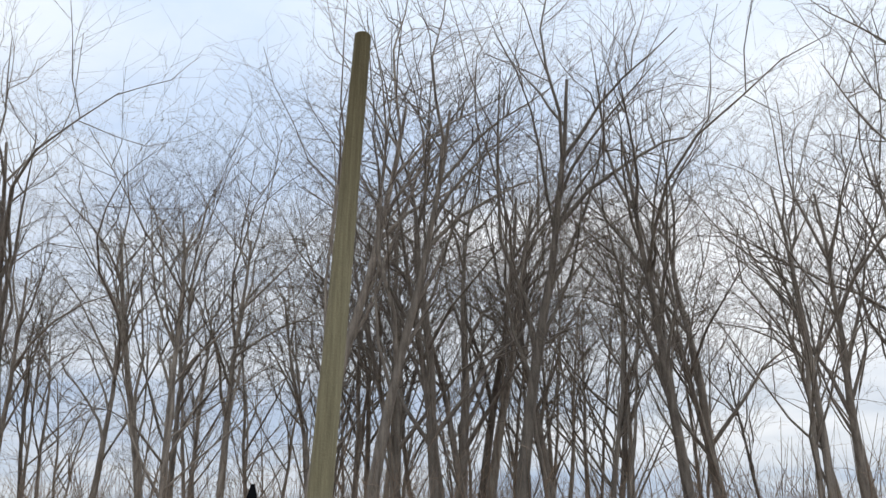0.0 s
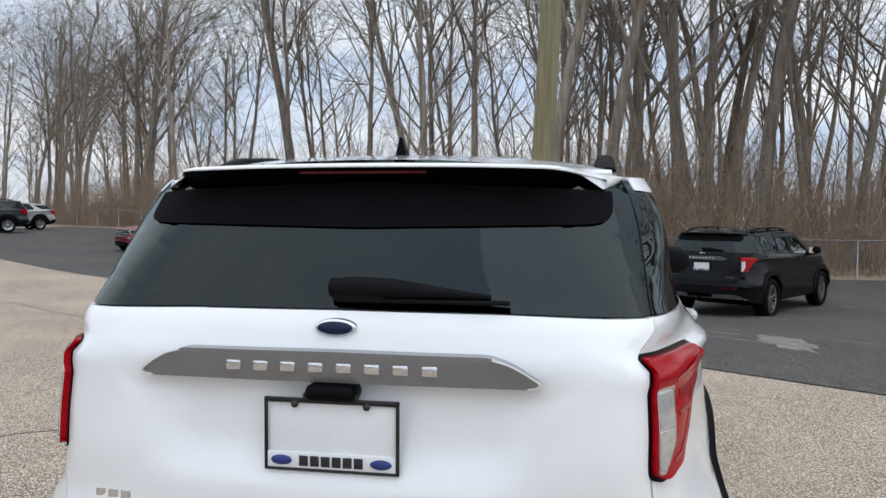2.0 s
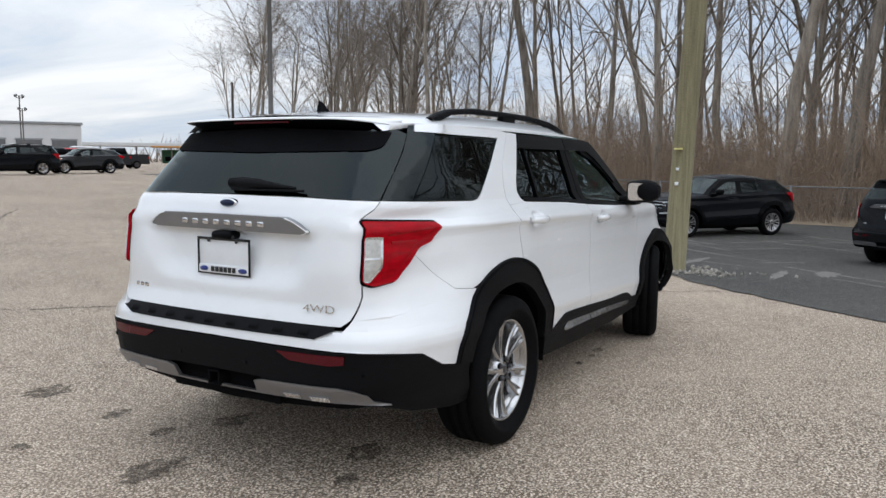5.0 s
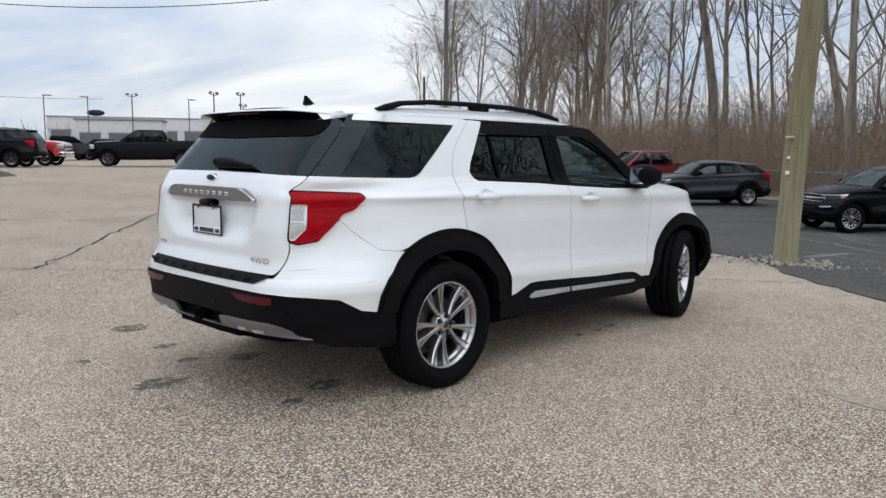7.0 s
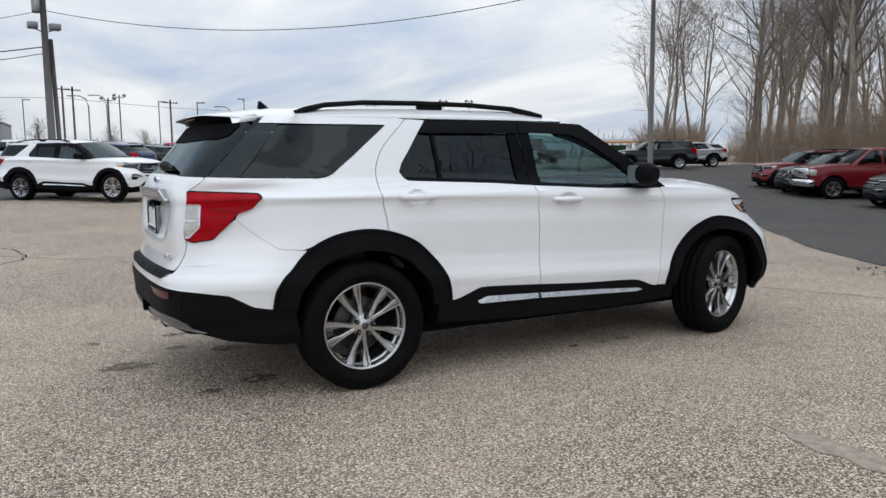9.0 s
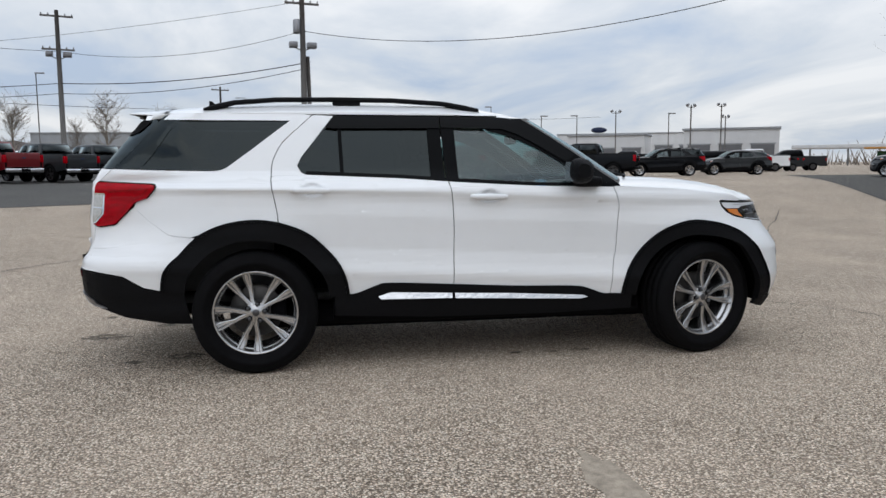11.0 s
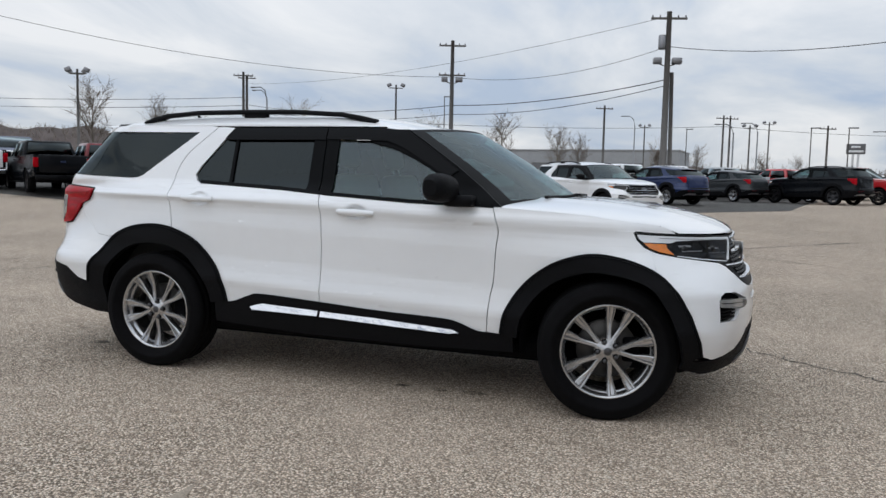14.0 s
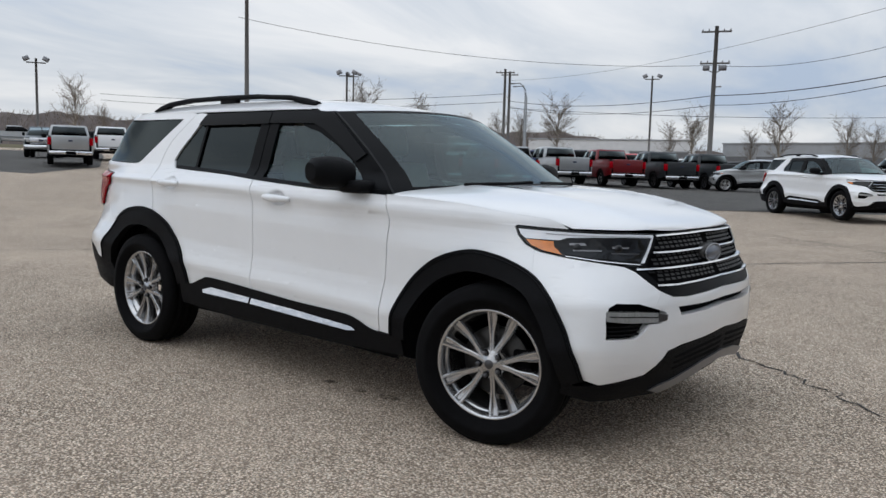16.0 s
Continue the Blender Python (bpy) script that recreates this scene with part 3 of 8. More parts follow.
def wheel(parent, at, side, steer=0.0, detail=1, rim_mat="alloy", turn=115):
    """A wheel with ten paired spokes: rim with nuts and cap, tyre, brake disc. Built facing -y."""
    n = 56 if detail > 1 else 22
    m = pose(*at, 0, 0, steer) @ (Matrix.Identity(4) if side < 0 else pose(0, 0, 0, 0, 0, 180))
    if detail > 1:
        barrel = lathe([(0.268, -0.040), (0.268, -0.050), (0.262, -0.054), (0.252, -0.048), (0.245, -0.020), (0.240, -0.005), (0.236, -0.004), (0.233, 0.03), (0.228, 0.14), (0.225, 0.17)], n)
        w = part("wheel", barrel, M[rim_mat], parent, "bright alloy wheel with five paired spokes", shade=True)
        for k in range(10):
            pair, hand = divmod(k, 2)
            sg = -1 if hand else 1
            pts = []
            for t in lin(0, 1, 10):
                a = radians(turn + 72 * pair + sg * (11.0 + 5.8 * t + 2.2 * math.sin(math.pi * t)))
                r = 0.048 + 0.206 * t
                wide = 0.015 + 0.004 * t + 0.022 * smooth(0.40, 0.90, t)
                dep = -0.036 - 0.014 * t ** 1.6 + 0.012 * math.sin(math.pi * t)
                c = Vector((r * math.cos(a), dep, r * math.sin(a)))
                tan = Vector((-math.sin(a), 0, math.cos(a))) * sg
                # two narrow ridges with a sunk face between them and steep walls outside
                sunk = 0.004 + 0.012 * smooth(0.25, 0.8, t)
                pts.append([c + tan * u + Vector((0, d_, 0)) for u, d_ in ((-wide - 0.003, 0.042), (-wide, 0.004), (-wide + 0.004, 0.002), (-wide * 0.72, sunk), (-wide * 0.30, sunk), (-0.004, 0.0), (0.0045, 0.0), (0.010, 0.007), (0.012, 0.042))])
            sb = bmesh.new()
            add_grid(sb, pts)
            bmesh.ops.recalc_face_normals(sb, faces=sb.faces)
            part("spoke", sb, M[rim_mat], w, "ridged alloy spoke", shade=False)
        part("hub", lathe([(0.0, -0.040), (0.028, -0.040), (0.034, -0.036), (0.060, -0.034), (0.072, -0.026), (0.080, 0.02)], 30), M[rim_mat], w)
    else:
        # one sheet: hub disc, ten spokes and lip
        rb = bmesh.new()
        seg = 40
        rings = [[rb.verts.new((r * math.cos(2 * math.pi * k / seg), y, r * math.sin(2 * math.pi * k / seg))) for k in range(seg)] for r, y in ((0.02, -0.036), (0.07, -0.030), (0.16, -0.032), (0.246, -0.046), (0.268, -0.050), (0.262, -0.030))]
        for j in range(len(rings) - 1):
            for k in range(seg):
                if j in (1, 2) and k % 8 in (0, 3, 5, 6):
                    continue
                k2 = (k + 1) % seg
                rb.faces.new((rings[j][k], rings[j][k2], rings[j + 1][k2], rings[j + 1][k]))
        bmesh.ops.recalc_face_normals(rb, faces=rb.faces)
        w = part("wheel", rb, M[rim_mat], parent, "bright five-pair spoke alloy wheel", shade=False)
    w.matrix_basis = m
    # tyre with grooves
    prof = [(0.262, 0.155), (0.30, 0.178), (0.345, 0.186), (0.372, 0.172), (0.386, 0.150)]
    for g in (0.10, 0.045, -0.015):
        prof += [(0.389, g + 0.012), (0.380, g + 0.010), (0.380, g - 0.004), (0.389, g - 0.006)]
    prof += [(0.387, -0.045), (0.378, -0.068), (0.355, -0.084), (0.332, -0.088), (0.328, -0.091), (0.312, -0.091), (0.308, -0.087), (0.285, -0.074), (0.268, -0.052), (0.262, -0.045)]
    if detail < 2:
        prof = [(0.262, 0.155), (0.345, 0.186), (0.386, 0.150), (0.389, 0.0), (0.386, -0.045), (0.355, -0.084), (0.310, -0.088), (0.268, -0.052)]
    part("tyre", lathe(prof, n), M["tyre"], w, "black tyre with four grooves")
    if detail > 1:
        for k in range(5):
            a = radians(turn + 72 * k + 36)
            nb = lathe([(0.0, -0.056), (0.008, -0.056), (0.011, -0.050), (0.011, -0.026)], 10, m=Matrix.Translation((0.056 * math.cos(a), 0, 0.056 * math.sin(a))))
            part("lug_nut", nb, M["dark_alloy"], w)
            # black disc proud of the hub: a pocket's shade given as colour
            part("nut_pocket", lathe([(0.0, -0.0375), (0.0165, -0.0375), (0.017, -0.028)], 12, m=Matrix.Translation((0.056 * math.cos(a), 0, 0.056 * math.sin(a)))), M["under"], w)
        part("centre_cap", lathe([(0.0, -0.043), (0.020, -0.042), (0.026, -0.037), (0.027, -0.030)], 20), M["dark_alloy"], w)
        part("brake_disc", lathe([(0.06, 0.05), (0.165, 0.05), (0.168, 0.055), (0.168, 0.07), (0.06, 0.07)], 32), M["steel"], w)
        part("brake_caliper", box((0.09, 0.03, -0.07), (0.185, 0.10, 0.07), 0.015), M["under"], w)
    else:
        part("brake_disc", lathe([(0.0, 0.05), (0.2, 0.05), (0.2, 0.06)], 16), M["under"], w)
    return w


def seat(parent, x, y, width, mat, base_z=0.72, back=0.62, lean=14, name="seat"):
    """Cushion, backrest, head restraint with two posts."""
    part(name + "_cushion", box((x - 0.02, y - width / 2, base_z - 0.14), (x + 0.50, y + width / 2, base_z), 0.06), mat, parent)
    m = pose(x, y, base_z, 0, -lean, 0)
    part(name + "_back", box((-0.12, -width / 2, -0.08), (0.02, width / 2, back), 0.05, m), [mat], parent)
    part("head_restraint", box((-0.11, -0.125, back + 0.05), (-0.01, 0.125, back + 0.28), 0.05, m), mat, parent)
    for s in (-0.06, 0.06):
        bm = bmesh.new()
        add_tube(bm, [(-0.06, s, back - 0.02), (-0.06, s, back + 0.08)], 0.008, 8)
        bmesh.ops.transform(bm, matrix=m, verts=bm.verts)
        part("restraint_post", bm, M["chrome"], parent)


def suv(label, paint, m, detail=1, steer=0.0, group="", clad="plastic", name="suv", rim_mat="alloy"):
    """A mid-size three-row SUV, x forward, standing on z 0."""
    P, K = M[paint], M[clad]
    car = holder(name, label, "car", m, group)
    st = (0.09, 0.025) if detail > 1 else (0.22, 0.16)
    fine = (0.05, 0.04) if detail > 1 else (0.35, 0.25)
    gap = 0.0028

    # inner shell, dark, behind every gap
    shell = skin([(q_front(0.0), 0.30), (q_front(0), 0.98), (1.6, 1.0), (0.9, 1.12), (-1.2, 1.18), (q_rear(0.62), 1.22), (q_rear(0), 1.22), (q_rear(0), 0.35), (-2.1, 0.42),
                  *offset_open(ARCH_R, -0.02), (-0.9, 0.32), (0.88, 0.28), *offset_open(ARCH_F, -0.02), (2.1, 0.30)], flank, (0.2, 0.2) if detail > 1 else (0.4, 0.3), 0, -0.055)
    both("inner_panel", shell, M["under"], car)
    part("floor_pan", box((-1.55, -0.78, 0.258), (1.95, 0.78, 0.38), 0.05), M["under"], car)
    # added slab, hidden from view, that keeps light from under the car
    part("gearbox_tray", box((-1.40, -0.60, 0.205), (1.60, 0.60, 0.30), 0.04), M["under"], car)
    part("rear_floor_pan", box((-2.15, -0.66, 0.335), (-1.56, 0.66, 0.45), 0.04), M["under"], car)
    for hx in (HUB_R, HUB_F):
        for s in (-1, 1):
            bm = bmesh.new()
            lo, hi = (0.50, 0.93)
            rows = [[(hx + 0.49 * math.cos(a), s * min(yy, np.interp(hx + 0.49 * math.cos(a), [-2.0, -1.8, -1.5, 1.5, 1.7, 1.85, 2.0], [0.90, 0.93, 0.955, 0.955, 0.945, 0.92, 0.87])), HUB_Z + 0.03 + 0.50 * math.sin(a)) for a in [radians(d) for d in range(-10, 191, 10)]] for yy in (0.50, 0.97)]
            add_grid(bm, rows)
            bm.faces.new([bm.verts.new(p) for p in rows[0]])
            part("wheel_liner", bm, M["under"], car)

    # front fender
    top = [(0.845 + gap, 1.1615), (1.05, 1.1515), (1.3, 1.1375), (1.5, 1.1235), (1.70, 1.1055), (1.862, 1.0835), (1.899, 1.062), (1.914, 1.046)]
    fender = top + [(1.79, 1.051), (1.69, 1.0575), (1.669, 1.048), (1.667, 1.010), (1.694, 0.970), (1.733, 0.950), (1.700, 0.832)] + [p for p in reversed(ARCH_F) if p[0] < 1.69] + [(p[0] + gap, p[1]) for p in reversed(SHUT_FRONT)][:-1]
    both("front_fender", skin(fender, flank, st), P, car)

    # doors
    mid_r = [(p[0] - gap, p[1]) for p in SHUT_MID if p[1] < 1.203]
    rear_r = [(-1.3975 + gap, 1.236)] + [(p[0] + gap, p[1]) for p in SHUT_REAR if p[1] < 1.235]
    sill_r = [p for p in SILL_TOP if p[0] < -0.255]
    door_r = [(-1.184, 1.246)] + [(-0.582, 1.22), (-0.283, 1.199)] + mid_r[1:-1] + [(-0.2548, at_x(SILL_TOP, -0.2548))] + sill_r[::-1] + \
        [p for p in reversed(ARCH_R) if -1.358 < p[0] < -0.925] + [(-1.3582, 0.957)] + rear_r[::-1][1:]

    def door_surface(q, z, off=0.0):
        # hollows behind the pull handles
        dent = 0.0
        for qc_, zc_ in ((-1.150, 1.150), (-0.012, 1.100)):
            r2 = ((q - qc_) / 0.078) ** 2 + ((z - zc_) / 0.047) ** 2
            dent = max(dent, smooth(1.0, 0.35, r2))
        return flank(q, z, off - 0.026 * dent)
    door_st = (0.02, 0.0125) if detail > 1 else st
    both("rear_door", skin(door_r, door_surface, door_st), P, car)
    pil = [(p[0] + gap, p[1]) for p in SHUT_REAR if p[1] >= 1.25] + [(-1.3975 + gap, 1.237)]
    frame_r = pil + [(-1.184, 1.246), (-1.215, 1.262), (-1.239, 1.303), (-1.211, 1.358), (-1.144, 1.442), (-1.059, 1.552), (-1.003, 1.622), (-1.10, 1.627)]
    both("door_frame", skin(frame_r, flank, st), P, car)
    mid_f = [(p[0] + gap, p[1]) for p in SHUT_MID if p[1] < 1.20]
    fr = [(p[0] - gap, p[1]) for p in SHUT_FRONT]
    door_f = [(-0.275, 1.198), (-0.201, 1.193), (0.323, 1.166), (0.839, 1.156)] + fr[1:] + [p for p in reversed(SILL_TOP) if -0.248 < p[0] < 0.82] + [(-0.249, at_x(SILL_TOP, -0.249))] + mid_f[::-1][1:]
    both("front_door", skin(door_f, door_surface, door_st), P, car)

    # quarter panel with the slanted pillar
    ql = [(p[0] - gap, p[1]) for p in SHUT_REAR]
    glass_q = [(-1.277, 1.588), (-1.66, 1.295), (-1.70, 1.277), (-1.75, 1.270), (-2.173, 1.277)]
    q_t = -2.494
    quarter = ql[::-1] + [(-1.24, 1.640), (-1.60, 1.640), (-2.0, 1.636), (-2.30, 1.632), (-2.36, 1.629), (-2.355, 1.594), (-2.15, 1.591), (-1.277, 1.590)] + glass_q[1:] + [(-2.461, 1.286), (q_t, 1.212), (-2.40, 1.206), (-2.13, 1.195), (-2.106, 1.168), (-2.15, 1.106), (-2.222, 1.086),
                                                                                                     (-2.235, 1.052), (-2.02, 0.880), (-1.892, 0.866)] + \
        [p for p in ARCH_R if p[0] > -1.85 and p[0] < -1.364] + [(-1.3638, 0.955)]
    both("quarter_panel", skin(quarter, flank, st), P, car)

    # roof, bonnet
    xs = lin(-2.18, 0.452, 24 if detail > 1 else 10)
    vs = lin(-1, 1, 24 if detail > 1 else 10)

    def roof_f(u, v):
        return top_panel(u - (0.19 * abs(v) ** 2) * smooth(-0.3, 0.452, u), v)
    part("roof", patch(roof_f, xs, vs), P, car, "white roof panel" if paint == "white" else "")
    ledge = []
    rim = stations(1.632)
    for x in lin(-2.15, 0.24, 28):
        a = roof_f(x, -1.0)
        b = flank(float(np.interp(-a.x, -rim[8:20, 0], Q[8:20])), 1.632)
        ledge.append([a, (a + b) / 2 + Vector((0, -0.012, 0.004)), Vector((a.x, b.y, b.z))])
    bm = bmesh.new()
    add_grid(bm, ledge)
    bmesh.ops.recalc_face_normals(bm, faces=bm.faces)
    both("cant_rail", bm, P, car)
    part("hood", patch(hood_point, lin(0, 1, 26 if detail > 1 else 12), [math.sin(v * math.pi / 2) for v in lin(-1, 1, 36 if detail > 1 else 12)]), P, car, "white bonnet with two low ribs" if paint == "white" else "")

    # glass
    screen = part("windshield", patch(screen_point, lin(0.07, 0.965, 14), lin(-0.885, 0.885, 18)), M["glass"], car, "clear curved windscreen")
    for us, vs_ in ((lin(0, 1, 12), lin(-1, -0.885, 3)), (lin(0, 1, 12), lin(0.885, 1, 3)), (lin(0, 0.07, 1), lin(-0.885, 0.885, 16)), (lin(0.965, 1, 1), lin(-0.885, 0.885, 16))):
        part("glass_border", patch(screen_point, us, vs_), M["gloss_black"], screen, "black printed border of the windscreen")
    wt = [(-1.003, 1.540), (-0.31, 1.545), (-0.30, 1.198), (-0.582, 1.222), (-1.184, 1.248), (-1.213, 1.262), (-1.237, 1.303), (-1.211, 1.358), (-1.144, 1.442), (-1.06, 1.540)]
    both("rear_door_window", skin(wt, flank, st, 0.006, -0.012), M["tint"], car, "dark privacy glass")
    wf = [(-0.225, 1.537), (0.017, 1.526), (0.162, 1.490), (0.342, 1.412), (0.495, 1.327), (0.601, 1.248), (0.66, 1.200), (0.66, 1.160), (-0.215, 1.196)]
    both("front_door_window", skin(wf, flank, st, 0.006, -0.012), M["glass"], car, "clear door glass")
    qg = [(-1.284, 1.584), (-1.662, 1.298), (-1.70, 1.281), (-1.75, 1.274), (-2.278, 1.284), (-2.222, 1.42), (-2.152, 1.578)]
    both("quarter_window", skin(rounded(qg, [0.004, 0.01, 0.01, 0.01, 0.004, 0, 0.004], 2), flank, st, 0.006, -0.004), M["tint"], car, "dark privacy glass")
    qb = [(-2.285, 1.284), (-2.456, 1.290), (-2.431, 1.38), (-2.403, 1.50), (-2.396, 1.622), (-2.364, 1.624), (-2.359, 1.589), (-2.157, 1.588), (-2.228, 1.42)]
    both("pillar_cover", skin(qb, flank, st, 0.006, -0.004), M["tint"], car, "dark glass rear pillar cover")
    # black frames round the door glass
    vis_r = [(-1.003, 1.620), (-0.312, 1.622), (-0.312, 1.546), (-1.003, 1.541), (-1.058, 1.548)]
    both("window_visor", skin(vis_r, flank, st, 0.02, 0.012), M["visor"], car, "smoked rain visor over the door glass")
    vis_f = [(-0.304, 1.622), (0.10, 1.620), (0.235, 1.608), (0.384, 1.515), (0.60, 1.368), (0.535, 1.325), (0.304, 1.459), (0.21, 1.508), (0.106, 1.543), (-0.304, 1.550)]
    both("window_visor", skin(vis_f, flank, st, 0.02, 0.012), M["visor"], car, "smoked rain visor over the door glass")
    bpl = [(-0.395, 1.56), (-0.312, 1.56), (-0.296, 1.203), (-0.385, 1.208)]
    bpr = [(-0.304, 1.56), (-0.218, 1.56), (-0.205, 1.196), (-0.287, 1.202)]
    both("door_pillar", skin(bpl, flank, st, 0.01, 0.002), M["gloss_black"], car, "gloss black door pillar")
    both("door_pillar", skin(bpr, flank, st, 0.01, 0.002), M["gloss_black"], car, "gloss black door pillar")
    gl = [(-0.978, 1.542), (-0.955, 1.542), (-0.945, 1.243), (-0.968, 1.244)]
    both("glass_divider", skin(gl, flank, st, 0.01, 0.0), M["gloss_black"], car)
    ap = [(0.244, 1.614), (0.384, 1.527), (0.584, 1.396), (0.762, 1.265), (0.893, 1.165), (0.842, 1.156), (0.645, 1.163), (0.664, 1.202), (0.603, 1.250), (0.497, 1.329), (0.344, 1.414), (0.164, 1.492), (0.019, 1.528), (-0.10, 1.61)]
    both("front_pillar", skin(ap, flank, st, 0.03, 0.0), M["gloss_black"], car, "black windscreen pillar")
    belt_low = [(p[0], p[1] + 0.004) for p in BELT[:]]
    bs = belt_low + [(p[0], p[1] + 0.020) for p in belt_low[::-1]]
    both("belt_moulding", skin(bs, flank, st, 0.01, 0.003), M["gloss_black"], car)

    # wheel arch trims, sills
    both("wheel_arch_trim", skin(ARCH_R + offset_open(ARCH_R, -0.128)[::-1], flank, st, 0.05, 0.014), K, car, "matt black plastic wheel arch trim")
    both("wheel_arch_trim", skin(ARCH_F + offset_open(ARCH_F, -0.104)[::-1], flank, st, 0.05, 0.014), K, car, "matt black plastic wheel arch trim")
    for arch in (ARCH_R, ARCH_F):
        lip = offset_open(arch, -0.012)
        _ = detail > 1 and both("arch_lip", skin(lip + offset_open(arch, -0.020)[::-1], flank, st, 0.008, 0.0185), M["gloss_black"], car, "raised edge of the arch trim")
    sill = SILL_TOP + [(0.985, 0.432), (0.985, 0.330), (0.40, 0.312), (-0.40, 0.318), (-1.02, 0.35), (-1.02, 0.485)]
    both("sill_panel", skin(sill, flank, st, 0.05, 0.010), K, car, "matt black plastic sill panel")
    if paint == "white":
        def tilted(q, z, off=0.0):
            return flank(q, z, off + (0.470 - 0.033 * (q + 0.746) - z) * 0.55)
        for strip in ([(-0.746, 0.470), (-0.665, 0.493), (-0.262, 0.477), (-0.262, 0.445), (-0.728, 0.452)], [(-0.244, 0.476), (0.154, 0.462), (0.629, 0.436), (0.666, 0.421), (0.60, 0.412), (-0.244, 0.444)]):
            both("sill_strip", skin(strip, tilted, st, 0.01, 0.024), M["ripple_chrome"], car, "chrome sill strip")

    # rear bumper
    qc = q_rear(0.0)
    step_z = 0.745
    bump = [(-2.235, 1.0495), (-2.02, 0.8775), (-1.892, 0.8635)] + [p for p in reversed(ARCH_R) if p[0] < -1.86] + [(-2.053, 0.545), (-2.151, 0.563), (-2.287, 0.634), (-2.43, 0.656), (-2.571, 0.670), (qc, 0.677), (qc, step_z), (-2.598, step_z), (-2.570, 0.79), (-2.505, 0.892), (-2.494, 0.940), (-2.457, 0.936), (-2.349, 0.950), (-2.285, 1.012)]
    both("rear_bumper", skin(bump, flank, st, 0.03), P, car)
    low = [(-2.053, 0.538), (-2.151, 0.556), (-2.287, 0.627), (-2.43, 0.649), (-2.571, 0.663), (qc, 0.670), (qc, 0.525), (-2.96, 0.520), (-2.85, 0.45), (-2.49, 0.425), (-2.364, 0.372), (-2.138, 0.330), (-1.93, 0.325), (-1.925, 0.538)]
    both("lower_bumper", skin(low, flank, st, 0.03, 0.004), K, car, "matt black lower bumper")
    sk = [(qc, 0.448), (-2.99, 0.446), (-2.985, 0.500), (-2.94, 0.510), (-2.60, 0.514), (-2.545, 0.500), (-2.505, 0.478), (-2.490, 0.448), (-2.44, 0.428), (-2.44, 0.421), (-2.50, 0.432), (-2.60, 0.441), (-2.94, 0.437), (qc, 0.436)]
    both("skid_plate", skin(sk, flank, st, 0.02, 0.012), M["satin"], car, "satin silver rear skid plate")
    for y0 in (0.40, 0.53):
        _ = detail > 1 and both("skid_slot", skin([(q_rear(y0), 0.461), (q_rear(y0 + 0.085), 0.464), (q_rear(y0 + 0.085), 0.444), (q_rear(y0 + 0.01), 0.442)], flank, fine, 0.01, 0.016), M["chrome"], car)
    part("bumper_recess", box((-2.565, -0.33, 0.38), (-2.42, 0.33, 0.54), 0.01), M["under"], car)
    hb = bmesh.new()
    for lo, hi in (((-2.635, -0.035, 0.440), (-2.44, -0.026, 0.510)), ((-2.635, 0.026, 0.440), (-2.44, 0.035, 0.510)), ((-2.635, -0.035, 0.501), (-2.44, 0.035, 0.510)), ((-2.635, -0.035, 0.440), (-2.44, 0.035, 0.449))):
        add_box(hb, lo, hi, 0.002)
    add_box(hb, (-2.56, -0.16, 0.465), (-2.53, 0.16, 0.485), 0.01)
    part("hitch_receiver", hb, M["under"], car, "black tow hitch receiver")
    both("bumper_reflector", skin([(-2.868, 0.650), (-2.582, 0.652), (-2.582, 0.616), (-2.62, 0.608), (-2.80, 0.614)], flank, fine, 0.01, 0.008), M["dark_red_lens"], car, "dark red bumper reflector")
    for yy in (0.20, 0.70):
        b = lathe([(0.0, 0.0), (0.011, 0.0), (0.013, 0.003)], 14)
        at = flank(q_rear(yy), 0.575, 0.005)
        bmesh.ops.transform(b, matrix=Matrix.Translation(at) @ pose(0, 0, 0, 0, 0, -90), verts=b.verts)
        _ = detail > 1 and both("parking_sensor", b, M["gloss_black"], car)
    pad = bmesh.new()
    rows = []
    for y in lin(-0.63, 0.63, 18):
        taper = 1 - smooth(0.56, 0.63, abs(y))
        line = [flank(q_rear(abs(y)), z, 0.006).x for z in (0.762, 0.748, 0.732, 0.714)]
        rows.append([(-2.50, y, 0.764)] + [(x, y, z if k < 2 else 0.748 + (z - 0.748) * taper) for k, (x, z) in enumerate(zip(line, (0.762, 0.748, 0.732, 0.714)))])
    add_grid(pad, rows)
    bmesh.ops.recalc_face_normals(pad, faces=pad.faces)
    part("bumper_step_pad", pad, K, car, "ribbed black bumper step pad")
    for k in range(9):
        y = -0.52 + k * 0.13
        lo_, hi_ = flank(q_rear(abs(y + 0.025)), 0.728, 0.006), flank(q_rear(abs(y + 0.025)), 0.752, 0.006)
        rib = bmesh.new()
        add_grid(rib, [[(hi_.x - 0.0015, y, 0.752), (hi_.x - 0.0015, y + 0.05, 0.752)], [(lo_.x - 0.002, y, 0.729), (lo_.x - 0.002, y + 0.05, 0.729)], [(lo_.x + 0.004, y, 0.726), (lo_.x + 0.004, y + 0.05, 0.726)]])
        bmesh.ops.recalc_face_normals(rib, faces=rib.faces)
        _ = detail > 1 and part("pad_rib", rib, K, car)

    # tailgate
    tg = [(qc, 0.765), (-2.605, 0.765), (-2.578, 0.79), (-2.512, 0.892), (-2.501, 0.940), (-2.501, 1.215), (-2.468, 1.285), (-2.62, 1.290), (-2.85, 1.296), (qc, 1.298)]

    def gate_surface(q, z, off=0.0):
        p = flank(q, z, off)
        y = abs(p.y)
